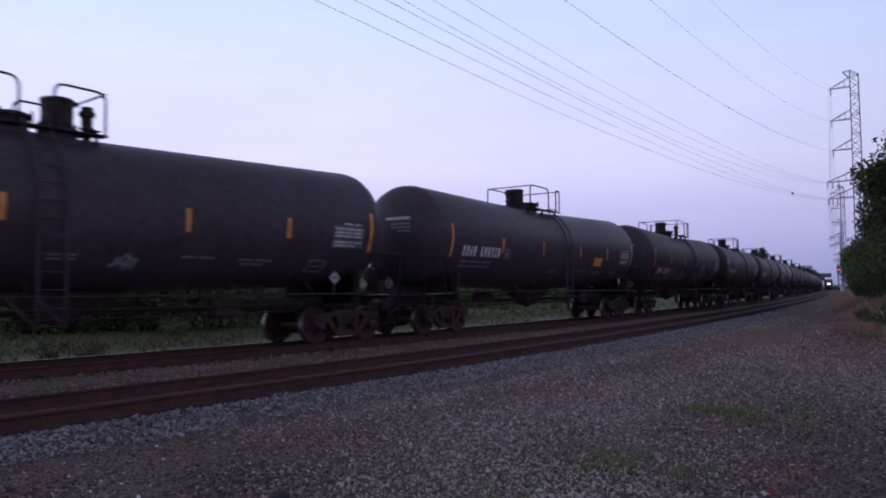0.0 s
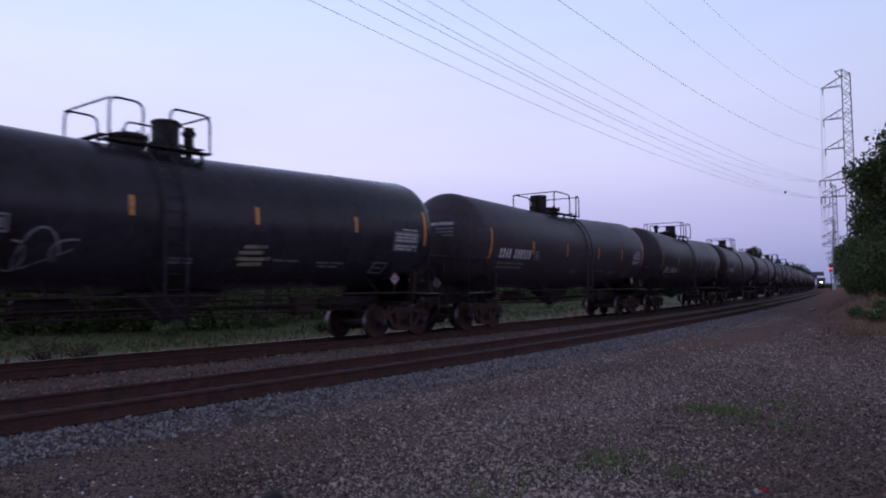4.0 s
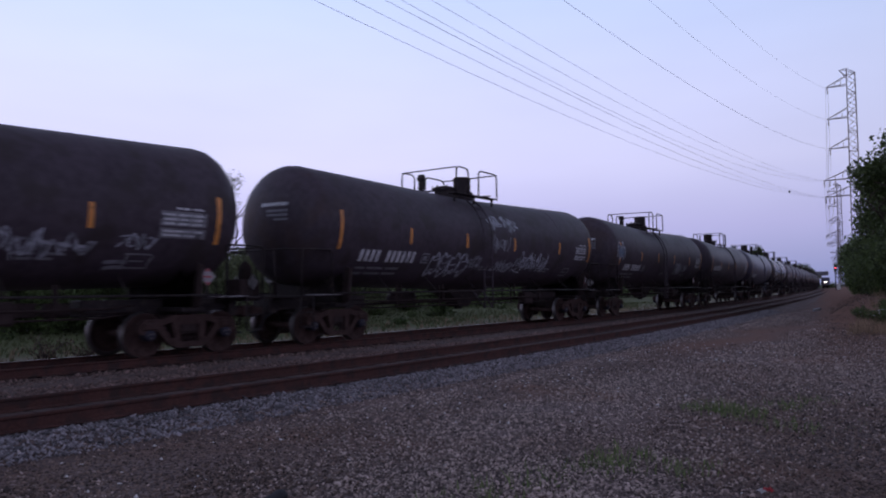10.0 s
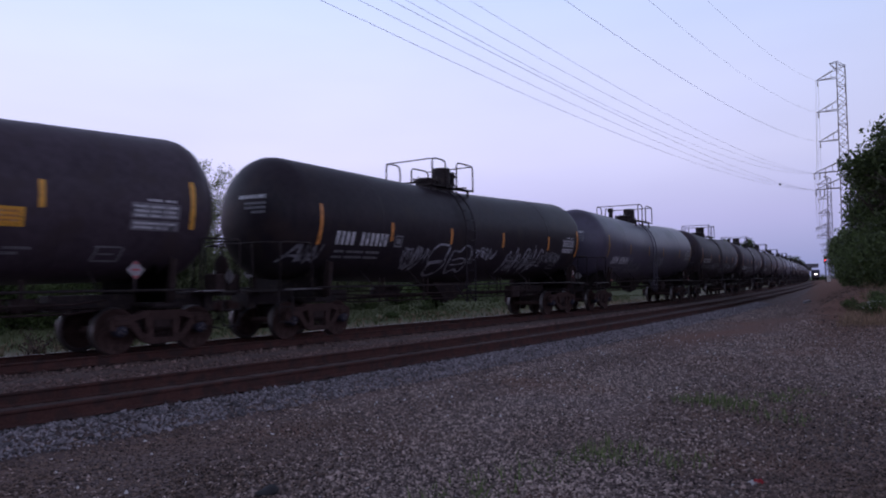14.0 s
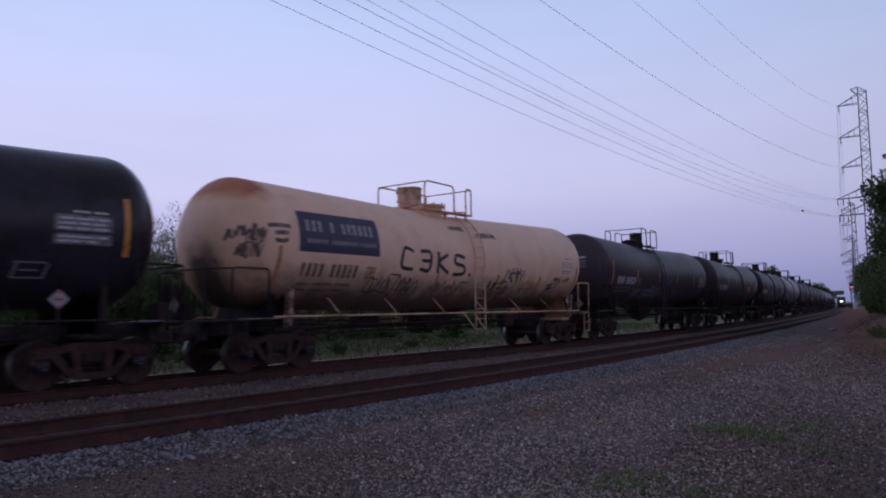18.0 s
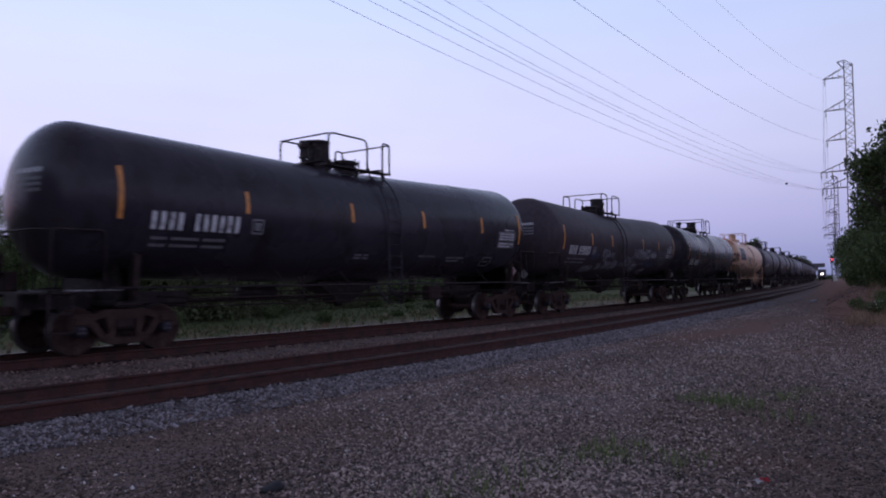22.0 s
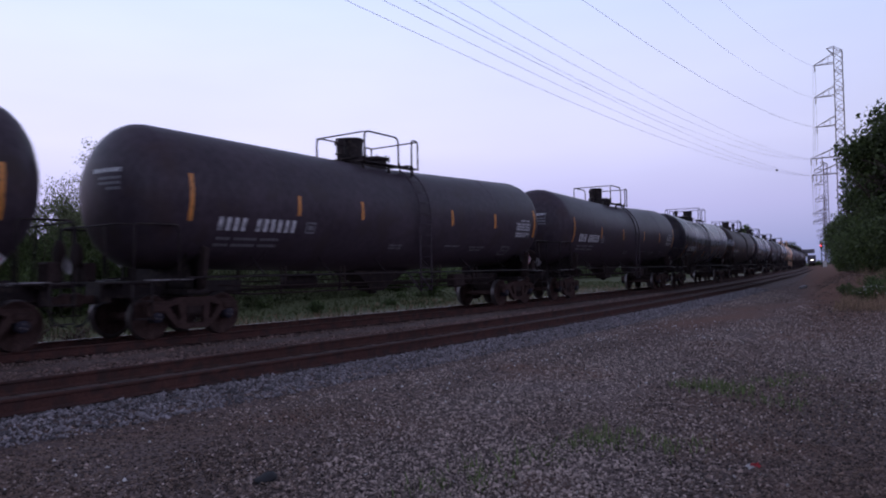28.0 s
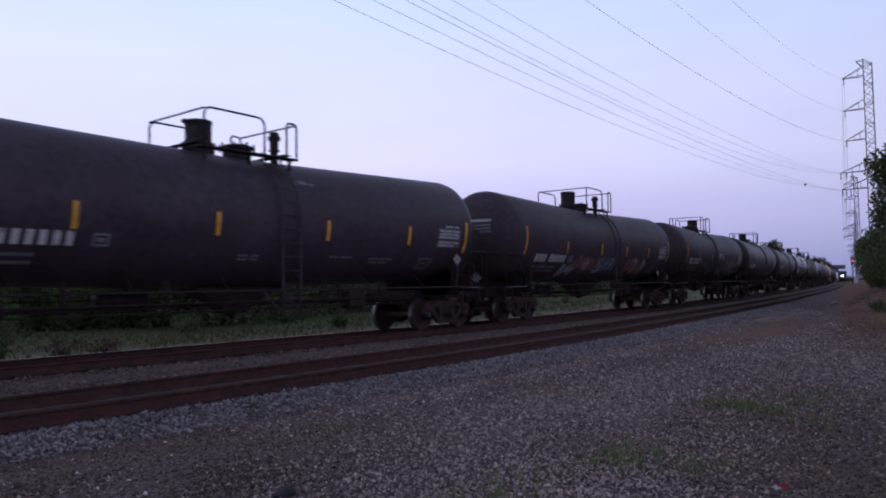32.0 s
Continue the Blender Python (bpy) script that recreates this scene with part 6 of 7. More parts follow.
def under_frame(car, material):
    for e in (-1, 1):
        paint = material if e > 0 else M["fitting"]        # the rear end is black with grime
        # stub sill, bolster and cradle
        bm = bmesh.new()
        box(bm, (e * 6.85, 0, 1.02), (3.6, 0.46, 0.34), 0.02)
        box(bm, (e * 8.55, 0, 0.98), (0.25, 0.62, 0.44), 0.02)
        part("stub_sill", bm, M["fitting"], car)
        bm = bmesh.new()
        n = 12
        for xx in (e * 6.98 - 0.16, e * 6.98 + 0.16):
            top = []
            for k in range(n + 1):
                a = math.radians(-90 - 40 + 80 * k / n)
                top.append((R * 0.985 * math.cos(a), zc(6.98) + R * 0.985 * math.sin(a)))
            ring = [bm.verts.new((xx, yy, zz)) for yy, zz in top]
            lo = [bm.verts.new((xx, -1.25 + 2.5 * k / n, 0.93 + 0.12 * abs(2 * k / n - 1))) for k in range(n + 1)]
            for k in range(n):
                bm.faces.new((ring[k], ring[k + 1], lo[k + 1], lo[k]))
        bmesh.ops.solidify(bm, geom=bm.faces[:], thickness=0.03)
        box(bm, (e * 6.98, 0, 0.97), (0.55, 2.4, 0.10), 0.02)
        part("bolster_cradle", bm, paint, car)
        # end platform, hand holds and the step
        bm = bmesh.new()
        box(bm, (e * 8.42, 0, 1.20), (0.52, 2.76, 0.05), 0.01)
        for k in range(7):
            box(bm, (e * 8.42, -1.2 + 0.4 * k, 1.15), (0.5, 0.04, 0.06))
        part("end_platform", bm, paint, car)
        for side in (-1, 1):
            bm = bmesh.new()
            tube(bm, bent([(e * 7.62, side * 1.44, 1.2), (e * 7.62, side * 1.44, 2.36), (e * 8.6, side * 1.42, 2.36), (e * 8.6, side * 1.38, 1.18)], 0.10), 0.024, 6)
            part("grab_iron", bm, paint, car)
            # upright web at the end of the bolster, with its flange
            bm = bmesh.new()
            g = [[bm.verts.new((e * 6.98 + dx, side * y, z)) for y, z in ((1.16, 0.98), (1.44, 1.06), (1.46, 1.24), (1.40, 1.92), (1.33, 1.96))] for dx in (-0.02, 0.02)]
            bm.faces.new(g[0])
            bm.faces.new(g[1][::-1])
            for k in range(5):
                bm.faces.new((g[0][k], g[0][(k + 1) % 5], g[1][(k + 1) % 5], g[1][k]))
            box(bm, (e * 6.98, side * 1.445, 1.52), (0.11, 0.03, 0.78), 0.0, Euler((side * -0.10, 0, 0)).to_matrix())
            bmesh.ops.recalc_face_normals(bm, faces=bm.faces)
            part("bolster_web", bm, M["beigegrime"] if material is M["beige"] else M["gear"], car)
            bm = bmesh.new()
            box(bm, (e * 7.72, side * 1.27, 1.235), (0.95, 0.34, 0.03), 0.006)
            part("step_plate", bm, M["plate"], car, "worn pale steel step plate")
            bm = bmesh.new()
            for xx in (e * 8.2, e * 8.62):
                tube(bm, [(xx, side * 1.38, 1.2), (xx, side * 1.38, 0.45)], 0.02, 6)
            for z in (0.47, 0.82):
                box(bm, (e * 8.41, side * 1.38, z), (0.42, 0.07, 0.025))
            part("step_ladder", bm, paint, car)
        bm = bmesh.new()
        tube(bm, bent([(e * 8.6, -1.40, 2.34), (e * 8.74, -1.0, 2.36), (e * 8.74, 1.0, 2.36), (e * 8.6, 1.40, 2.34)], 0.12), 0.022, 6)
        for y in (-0.55, 0.55):
            tube(bm, [(e * 8.66, y, 1.2), (e * 8.74, y, 2.36)], 0.018, 6)
        part("end_rail", bm, paint, car)
        # hand-brake housing or toolbox on the platform
        bm = bmesh.new()
        box(bm, (e * 8.5, -0.62 * e, 1.42), (0.26, 0.5, 0.40), 0.03)
        lathe(bm, [(0, -0.03), (0.24, -0.03), (0.27, 0.0), (0.24, 0.03), (0, 0.03)], "x", 16, (e * 8.68, -0.62 * e, 1.78))
        part("brake_housing", bm, M["gear"], car)
        # coupler and air hose
        bm = bmesh.new()
        box(bm, (e * 8.82, 0, 0.86), (0.40, 0.15, 0.17), 0.02)
        box(bm, (e * 9.04, 0.03 * e, 0.86), (0.16, 0.30, 0.28), 0.04)
        part("coupler", bm, M["rustgear"], car)
        bm = bmesh.new()
        tube(bm, bent([(e * 8.6, 0.35 * e, 0.80), (e * 8.85, 0.35 * e, 0.70), (e * 8.98, 0.25 * e, 0.36), (e * 9.1, 0.08 * e, 0.33)], 0.12), 0.022, 6)
        part("air_hose", bm, M["rubber"], car)
    # safety rails along both sides
    for side in (-1, 1):
        bm = bmesh.new()
        tube(bm, [(-7.5, side * 1.5, 1.27), (7.5, side * 1.5, 1.27)], 0.026, 6)
        for x in np.arange(-5.4, 5.5, 2.16):
            tube(bm, [(x, side * 1.5, 1.27), (x, side * 1.02, 1.72)], 0.018, 5)
        part("side_rail", bm, material, car)
    # bottom outlet, brake gear
    bm = bmesh.new()
    lathe(bm, [(0.0, 0.66), (0.12, 0.66), (0.14, 0.72), (0.12, 0.9), (0.2, 0.95), (0.22, 1.4), (0, 1.45)], "z", 14, smooth=False)
    # skid plates that shield the outlet, fore and aft
    g = [[bm.verts.new((a * w, b * y, z)) for a, b in ((-1, -1), (1, -1), (1, 1), (-1, 1))] for w, y, z in ((0.26, 0.22, 0.74), (0.62, 0.30, 1.02), (1.25, 0.42, 1.36))]
    for lo, hi in zip(g, g[1:]):
        for k in range(4):
            bm.faces.new((lo[k], lo[(k + 1) % 4], hi[(k + 1) % 4], hi[k]))
    bm.faces.new(g[0][::-1])
    part("bottom_outlet", bm, M["fitting"], car)
    bm = bmesh.new()
    lathe(bm, [(0, -3.05), (0.16, -3.0), (0.2, -2.9), (0.2, -1.95), (0.16, -1.85), (0, -1.8)], "x", 14, (0, 0.55, 1.08))
    part("air_reservoir", bm, M["fitting"], car)
    bm = bmesh.new()
    lathe(bm, [(0, 4.3), (0.14, 4.3), (0.14, 4.75), (0.05, 4.8), (0.05, 5.1), (0, 5.1)], "x", 12, (0, -0.35, 1.0))
    box(bm, (3.9, -0.4, 1.02), (0.5, 0.1, 0.28), 0.02)
    tube(bm, [(-6.2, -0.25, 0.92), (6.2, -0.25, 0.92)], 0.018, 5)
    tube(bm, [(-6.2, 0.4, 1.12), (6.2, 0.4, 1.12)], 0.02, 5)
    part("brake_rigging", bm, M["gear"], car)
    # train line and brake rod hung below the tank
    for y, z, r in ((-0.95, 1.02, 0.026), (-0.80, 0.84, 0.022), (0.85, 0.92, 0.03)):
        bm = bmesh.new()
        tube(bm, [(-6.0, y * 0.6, z + 0.06), (-5.2, y, z), (5.2, y, z), (6.0, y * 0.6, z + 0.06)], r, 6)
        for x in (-4.3, -2.2, 2.2, 4.3):
            box(bm, (x, y, (z + 1.5) / 2), (0.05, 0.03, 1.5 - z))
        part("brake_pipe", bm, M["gear"], car)
    bm = bmesh.new()
    box(bm, (3.3, -0.78, 0.98), (0.62, 0.34, 0.44), 0.05)
    part("brake_valve_box", bm, M["gear"], car)


def char_row(bm, x0, x1, z0, z1, groups, side=-1, solid=False):
    """Letter-sized upright bars in groups, with gaps between them."""
    n = sum(groups) + len(groups) - 1
    w = (x1 - x0) / n
    i = 0
    for g in groups:
        for k in range(g):
            for a, b in ((0.10, 0.86),) if solid else ((0.12, 0.70),):
                patch(bm, x0 + (i + a) * w, x0 + (i + b) * w, z0, z1, side, 0.005, 2)
            i += 1
        i += 1


def hollow(bm, x0, x1, z0, z1, side, w=0.04):
    """A painted square outline."""
    for a, b, c, d in ((x0, x1, z1 - w, z1), (x0, x1, z0, z0 + w), (x0, x0 + w, z0 + w, z1 - w), (x1 - w, x1, z0 + w, z1 - w)):
        patch(bm, a, b, c, d, side, 0.005, 2)


# where the paint stands on one build of car: owner's mark, middle tapes, their height, the end tapes' height, placard
HIGH = dict(build="high", mark=(-6.77, -4.48, 2.41, 2.73), tapes=(-4.37, -1.45, 1.75, 4.5), tz=(2.59, 3.07), lz=(2.37, 3.37), placard=(6.2, 1.68))
LOW = dict(build="low", mark=(-6.57, -4.18, 2.12, 2.42), tapes=(-4.42, -1.55, 1.3, 4.6), tz=(2.60, 3.05), lz=(2.40, 3.38), placard=(7.2, 1.65))


def markings(car, style, spec):
    """Reflective tape, stencilled data and placards on both sides; side -1 faces the camera."""
    tan = style == "beige"
    low = tan or style == "lowtape"
    tape = M["fadedtape" if tan else spec.get("tape", "orange")]
    stencil, faint = (M["stencilbrown"],) * 2 if tan else (M["stencil"], M["faint"])
    for side in (-1, 1):
        q = -side                                  # the layout is the same seen from either side

        def span(a, b):
            return sorted((q * a, q * b))

        rows = [(-7.38, *spec["lz"])] + [(x, *spec["tz"]) for x in spec["tapes"]] + [(7.35, *spec["lz"])]
        for x, z0, z1 in rows:
            bm = bmesh.new()
            lean = (0.10 if z1 - z0 < 0.6 else 0.26) * q if style == "lowtape" else 0.0
            patch(bm, q * x - 0.055 - lean / 2, q * x + 0.055 - lean / 2, z0, z1, side, 0.006, 6, 1, lean)
            part("reflective_tape", bm, tape, car)
        x0, x1, z0, z1 = spec["mark"]
        if tan:
            bm = bmesh.new()
            patch(bm, *span(-6.82, -4.02), 2.80, 3.78, side, 0.005, 6)
            pn = part("name_panel", bm, M["navy"], car, "navy painted panel with pale lettering bars")
            bm = bmesh.new()
            char_row(bm, *span(-6.62, -4.2), 3.30, 3.58, [3, 1, 6], side)
            char_row(bm, *span(-6.6, -4.15), 3.02, 3.12, [9, 12, 8], side)
            for v in bm.verts:
                v.co.y += side * 0.006
            part("lettering_bars", bm, M["panelink"], pn)
        bm = bmesh.new()
        groups = spec.get("groups", [4, 6])
        char_row(bm, *span(x0, x1), z0, z1, groups if q > 0 else groups[::-1], side)
        part("fleet_mark", bm, stencil, car, "stencilled bars of the owner's mark")
        bm = bmesh.new()
        for z in (z0 - 0.17, z0 - 0.31):
            char_row(bm, *span(x0 + 0.08, x0 + 1.85), z - 0.03, z + 0.03, [4, 7, 6], side, True)
        part("small_stencil", bm, faint, car)
        bm = bmesh.new()
        hollow(bm, *span(x1 + 0.28, x1 + 0.60), z0, z1 - 0.02, side)
        patch(bm, *span(x1 + 0.36, x1 + 0.52), z0 + 0.08, z1 - 0.10, side, 0.005, 2)
        part("test_stencil", bm, faint, car)
        # data panel near the leading end: two fields of small print under a heading
        pz = spec.get("panel", 2.44)
        bm = bmesh.new()
        patch(bm, *span(6.02, 7.06), pz + 0.24, pz + 0.54, side, 0.004, 4)
        patch(bm, *span(6.02, 7.06), pz, pz + 0.20, side, 0.004, 4)
        pb = part("data_panel", bm, M["panel"] if not tan else M["palepanel"], car, "grey stencil panel of the car's data")
        bm = bmesh.new()
        for z, a, b, gr in ((pz + 0.60, 6.35, 6.98, [5, 4]), (pz + 0.47, 6.08, 7.0, [5, 6, 4]), (pz + 0.38, 6.08, 6.95, [6, 4, 5]), (pz + 0.29, 6.08, 7.0, [5, 5, 6]), (pz + 0.14, 6.08, 6.98, [14]), (pz + 0.06, 6.08, 6.8, [8, 5])):
            char_row(bm, *span(a, b), z - 0.025, z + 0.02, gr, side, True)
        for v in bm.verts:
            v.co.y += side * 0.004
        part("data_block", bm, M["stencil"] if not tan else M["fadedtape"], pb)
        bm = bmesh.new()
        x2, x3, zi = 5.42, 5.98, spec.get("panel", 2.44) - 0.62
        lean = 0.06 * q
        for a, b, c, e in ((x2, x3, zi + 0.265, zi + 0.295), (x2, x3, zi, zi + 0.03), (x2, x2 + 0.045, zi + 0.03, zi + 0.265), (x3 - 0.045, x3, zi + 0.03, zi + 0.265), (x2 + 0.12, x3 - 0.14, zi + 0.13, zi + 0.16)):
            patch(bm, *span(a, b), c, e, side, 0.005, 2, 1, lean * (e - c) / 0.295)
        part("inspection_box", bm, faint, car)
        for a, b, z in ((1.95, 2.75, 2.08), (3.35, 4.3, 2.06), (3.45, 4.1, 1.97)):
            bm = bmesh.new()
            char_row(bm, *span(a, b), z - 0.025, z + 0.025, [5, 6], side, True)
            part("small_stencil", bm, faint, car)
        bm = bmesh.new()
        for z in (1.98, 2.06):
            char_row(bm, *span(-0.75, -0.2), z - 0.03, z + 0.02, [4, 3], side, True)
        part("small_stencil", bm, faint, car)
        # diamond placard in its holder
        px, pzz = spec["placard"]
        bm = bmesh.new()
        y = side * (max(1.36, math.sqrt(max(0.0, R * R - (zc(px) - pzz) ** 2)) + 0.05) if pzz > 1.5 else 1.36)
        c = Vector((q * px, y, pzz))
        vs = [bm.verts.new(c + Vector(o)) for o in ((0, side * 0.02, 0.19), (-0.19 * q, side * 0.02, 0), (0, side * 0.02, -0.19), (0.19 * q, side * 0.02, 0))]
        bm.faces.new(vs)
        bmesh.ops.solidify(bm, geom=bm.faces[:], thickness=0.012)
        pl = part("placard", bm, M["placard"], car, "white diamond placard with red points")
        bm = bmesh.new()
        for s2 in (-1, 1):
            vs = [bm.verts.new(c + Vector(o)) for o in ((0, side * 0.026, s2 * 0.185), (-0.07, side * 0.026, s2 * 0.115), (0.07, side * 0.026, s2 * 0.115))]
            bm.faces.new(vs)
        box(bm, c + Vector((0, side * 0.026, 0.0)), (0.18, 0.004, 0.045))
        part("placard_red", bm, M["placardred"], pl)
        bm = bmesh.new()
        box(bm, c + Vector((0, -side * 0.02, -0.28)), (0.05, 0.04, 0.36))
        box(bm, c + Vector((0, -side * 0.01, 0.0)), (0.30, 0.02, 0.05))
        part("placard_bracket", bm, M["fitting"], car)
        if style == "grey":
            for e in (-1, 1):
                bm = bmesh.new()
                box(bm, (e * 6.98, side * 1.475, 1.31), (0.13, 0.02, 0.15), 0.004)
                part("red_foot_plate", bm, M["placardred"], car, "small red plate")
    for e in (-1, 1):
        bm = bmesh.new()
        c = Vector((e * 8.66, -0.95 * e, 1.55))
        vs = [bm.verts.new(c + Vector(o)) for o in ((0, 0, 0.19), (0, 0.19, 0), (0, 0, -0.19), (0, -0.19, 0))]
        bm.faces.new(vs)
        bmesh.ops.solidify(bm, geom=bm.faces[:], thickness=0.012)
        part("placard", bm, M["placard"], car)
        bm = bmesh.new()
        tube(bm, [c + Vector((0, 0, 0.15)), c + Vector((-e * 0.02, 0, -0.36))], 0.015, 5)
        part("placard_bracket", bm, M["fitting"], car)
        if tan:
            continue

        # white marks on the head
        def head_at(y, z):
            return Vector((e * (HALF - e * BACK + HEAD * math.sqrt(max(0.0, 1 - (y * y + (z - zc(8.2)) ** 2) / (R * R))) + 0.008), y, z))

        for z, w, n in ((3.50, 0.86, 9), (3.35, 0.64, 6), (3.24, 0.62, 7), (3.13, 0.40, 5)):
            bm = bmesh.new()
            for k in range(n):
                a, b = (e * (0.78 - w * f / n) for f in (k + 0.1, k + 0.85))
                vs = [bm.verts.new(head_at(y, zz)) for y, zz in ((a, z - 0.04), (b, z - 0.04), (b, z + (0.05 if n == 9 else 0.02)), (a, z + (0.05 if n == 9 else 0.02)))]
                bm.faces.new(vs)
            part("head_stencil", bm, M["stencil" if n == 9 else "faint"], car)
    for ob in car.children_recursive:
        if ob.name.split(".")[0] in JOINED:
            ob["kind"] = "stuff"


LABELS = {
    "black": "black railway tank car with orange reflective tape on the rails",
    "dull": "dull black railway tank car with road grime",
    "gloss": "glossy black railway tank car with orange tape",
    "jet": "deep black railway tank car with pale sprayed tags",
    "grey": "dark blue-grey railway tank car with orange tape",
    "beige": "beige railway tank car with rust stains and a navy panel",
    "lowtape": "glossy black railway tank car with low slanting orange tape",
    "brown": "grimy brownish-black railway tank car with orange tape",
}


JOINED = {"fleet_mark", "small_stencil", "data_block", "head_stencil", "eye_bolts", "bolt_ring", "lettering_bars", "placard_red"}


def make_car(style, d, build):
    car = new("tank_car")
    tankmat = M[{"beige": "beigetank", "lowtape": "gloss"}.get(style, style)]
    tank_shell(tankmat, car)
    top_fittings(car, d, M["fitting"] if style != "beige" else M["beige"], tankmat if style != "beige" else M["beige"], build)
    under_frame(car, M["beige"] if style == "beige" else M["fitting"])
    for x in (-BOGIES / 2, BOGIES / 2):
        truck(car, x)
    return tagged(car, LABELS[style], "tank car", "tank cars of the train")


def ribbon(bm, pts, w, lift=0.007):
    """A painted stroke on the near side of the shell."""
    prev = None
    for i, (x, z) in enumerate(pts):
        a, b = pts[max(0, i - 1)], pts[min(len(pts) - 1, i + 1)]
        dx, dz = b[0] - a[0], b[1] - a[1]
        l = math.hypot(dx, dz) or 1
        nx, nz = -dz / l * w / 2, dx / l * w / 2
        cur = (bm.verts.new(on_tank(x + nx, z + nz, -1, lift)), bm.verts.new(on_tank(x - nx, z - nz, -1, lift)))
        if prev:
            bm.faces.new((prev[0], prev[1], cur[1], cur[0]))
        prev = cur


def smooth_line(ctrl, k=7):
    pts = []
    n = len(ctrl)
    for i in range(n - 1):
        p0, p1, p2, p3 = ctrl[max(0, i - 1)], ctrl[i], ctrl[i + 1], ctrl[min(n - 1, i + 2)]
        for j in range(k):
            u = j / k
            pts.append(tuple(0.5 * ((2 * b) + (c - a) * u + (2 * a - 5 * b + 4 * c - e) * u * u + (3 * b - a - 3 * c + e) * u ** 3) for a, b, c, e in zip(p0, p1, p2, p3)))
    return pts + [ctrl[-1]]


def graffiti(car, x0, x1, z0, z1, ink, kind, glyphs, seed, w=0.05):
    """A painted tag that cannot be read, between x0 and x1: 'tag' angular letters, 'script' one looping line, 'block' outlined letters with a thin fill, 'hatch' upright scribble, 'smear' rubbed bars."""
    rs = random.Random(seed)
    gw, h, zm = (x1 - x0) / glyphs, z1 - z0, (z0 + z1) / 2
    label = "spray-painted letter shape"
    if kind == "script":
        bm = bmesh.new()
        pts, n = [], glyphs * 12
        ph = rs.uniform(0, 1.5)
        for k in range(n + 1):
            u = k / n
            amp = 0.32 + 0.18 * math.sin(5 * u + seed)
            pts.append((x0 + (x1 - x0) * u + 0.34 * gw * math.sin(6.283 * glyphs * u + ph), zm + h * amp * math.cos(6.283 * glyphs * u + ph * 0.7) + h * 0.16 * (u - 0.5)))
        ribbon(bm, pts, w * 0.8, 0.007)
        ribbon(bm, smooth_line([(x0 - 0.1 * gw, z0 + 0.1 * h), (x0 + 0.4 * gw, z0), (x1, zm)]), w * 0.5, 0.009)
        part("graffiti_letter", bm, M[ink], car, label)
        return
    if kind == "hatch":
        bm = bmesh.new()
        n = glyphs * 4
        pts = [(x0 + (x1 - x0) * k / n + rs.uniform(-0.03, 0.03), (z1 if k % 2 else z0) + h * rs.uniform(-0.12, 0.12)) for k in range(n + 1)]
        ribbon(bm, smooth_line(pts, 4), w * 0.9, 0.007)
        part("graffiti_letter", bm, M[ink], car, label)
        return
    if kind == "smear":
        bm = bmesh.new()
        for k in range(glyphs):
            z = z0 + h * (k + 0.5) / glyphs
            a = x0 + rs.uniform(0, 0.3) * (x1 - x0)
            b = x1 - rs.uniform(0, 0.3) * (x1 - x0)
            ribbon(bm, smooth_line([(a, z), ((a + b) / 2, z + rs.uniform(-0.03, 0.03)), (b, z + 0.02)], 4), h / glyphs * 0.6, 0.006)
        part("graffiti_smear", bm, M[ink], car)
        return
    for g in range(glyphs):
        bm = bmesh.new()
        cx = x0 + (g + 0.5) * gw

        def at(u, v):
            return cx + gw * (u + 0.16 * v), zm + h * v

        if kind == "block":
            # a lumpy closed outline with one or two notches, and a few fill strokes
            n = 11
            bite = rs.randint(2, 8)
            ring = []
            for k in range(n):
                a = 6.283 * k / n + 0.3
                rr = 0.62 if k in (bite, (bite + 5) % n) else rs.uniform(0.88, 1.08)
                ring.append(at(0.47 * rr * math.cos(a), 0.47 * rr * math.sin(a)))
            ribbon(bm, smooth_line(ring + ring[:2], 5), w, 0.008)
            for k in range(2):
                v = rs.uniform(-0.25, 0.25)
                ribbon(bm, smooth_line([at(-0.28, v), at(0.0, v + rs.uniform(-0.1, 0.1)), at(0.26, v + 0.05)], 4), w * 0.6, 0.006)
        else:
            # fast overlapping hand style: a jagged run, a hook and a cross stroke
            n = rs.randint(4, 6)
            up = rs.choice((0, 1))
            run = [at(-0.62 + 1.24 * k / (n - 1) + rs.uniform(-0.22, 0.22), (0.5 if (k + up) % 2 else -0.5) * rs.uniform(0.35, 1.15)) for k in range(n)]
            ribbon(bm, smooth_line(run, 5), w * rs.uniform(0.7, 1.1), 0.007)
            a0, turn = rs.uniform(0, 6.283), rs.choice((-1, 1))
            u0, v0 = rs.uniform(-0.3, 0.3), rs.uniform(-0.15, 0.15)
            hook = [at(u0 + 0.40 * (1 - 0.12 * k) * math.cos(a0 + turn * 0.8 * k), v0 + 0.40 * (1 - 0.1 * k) * math.sin(a0 + turn * 0.8 * k)) for k in range(rs.randint(4, 7))]
            ribbon(bm, smooth_line(hook, 4), w * rs.uniform(0.5, 1.0), 0.008)
            if rs.random() < 0.6:
                v = rs.uniform(-0.5, 0.5)
                ribbon(bm, smooth_line([at(-0.7, v), at(0, v + rs.uniform(-0.15, 0.15)), at(rs.uniform(0.3, 0.9), v + rs.uniform(-0.2, 0.2))], 4), w * rs.uniform(0.4, 1.3), 0.009)
        mixed = {"sprayred": "spraydim", "sprayblue": "spray", "spraypink": "spraydim"}.get(ink, ink)
        part("graffiti_letter", bm, M[mixed if g % 3 == 2 else ink], car, label)


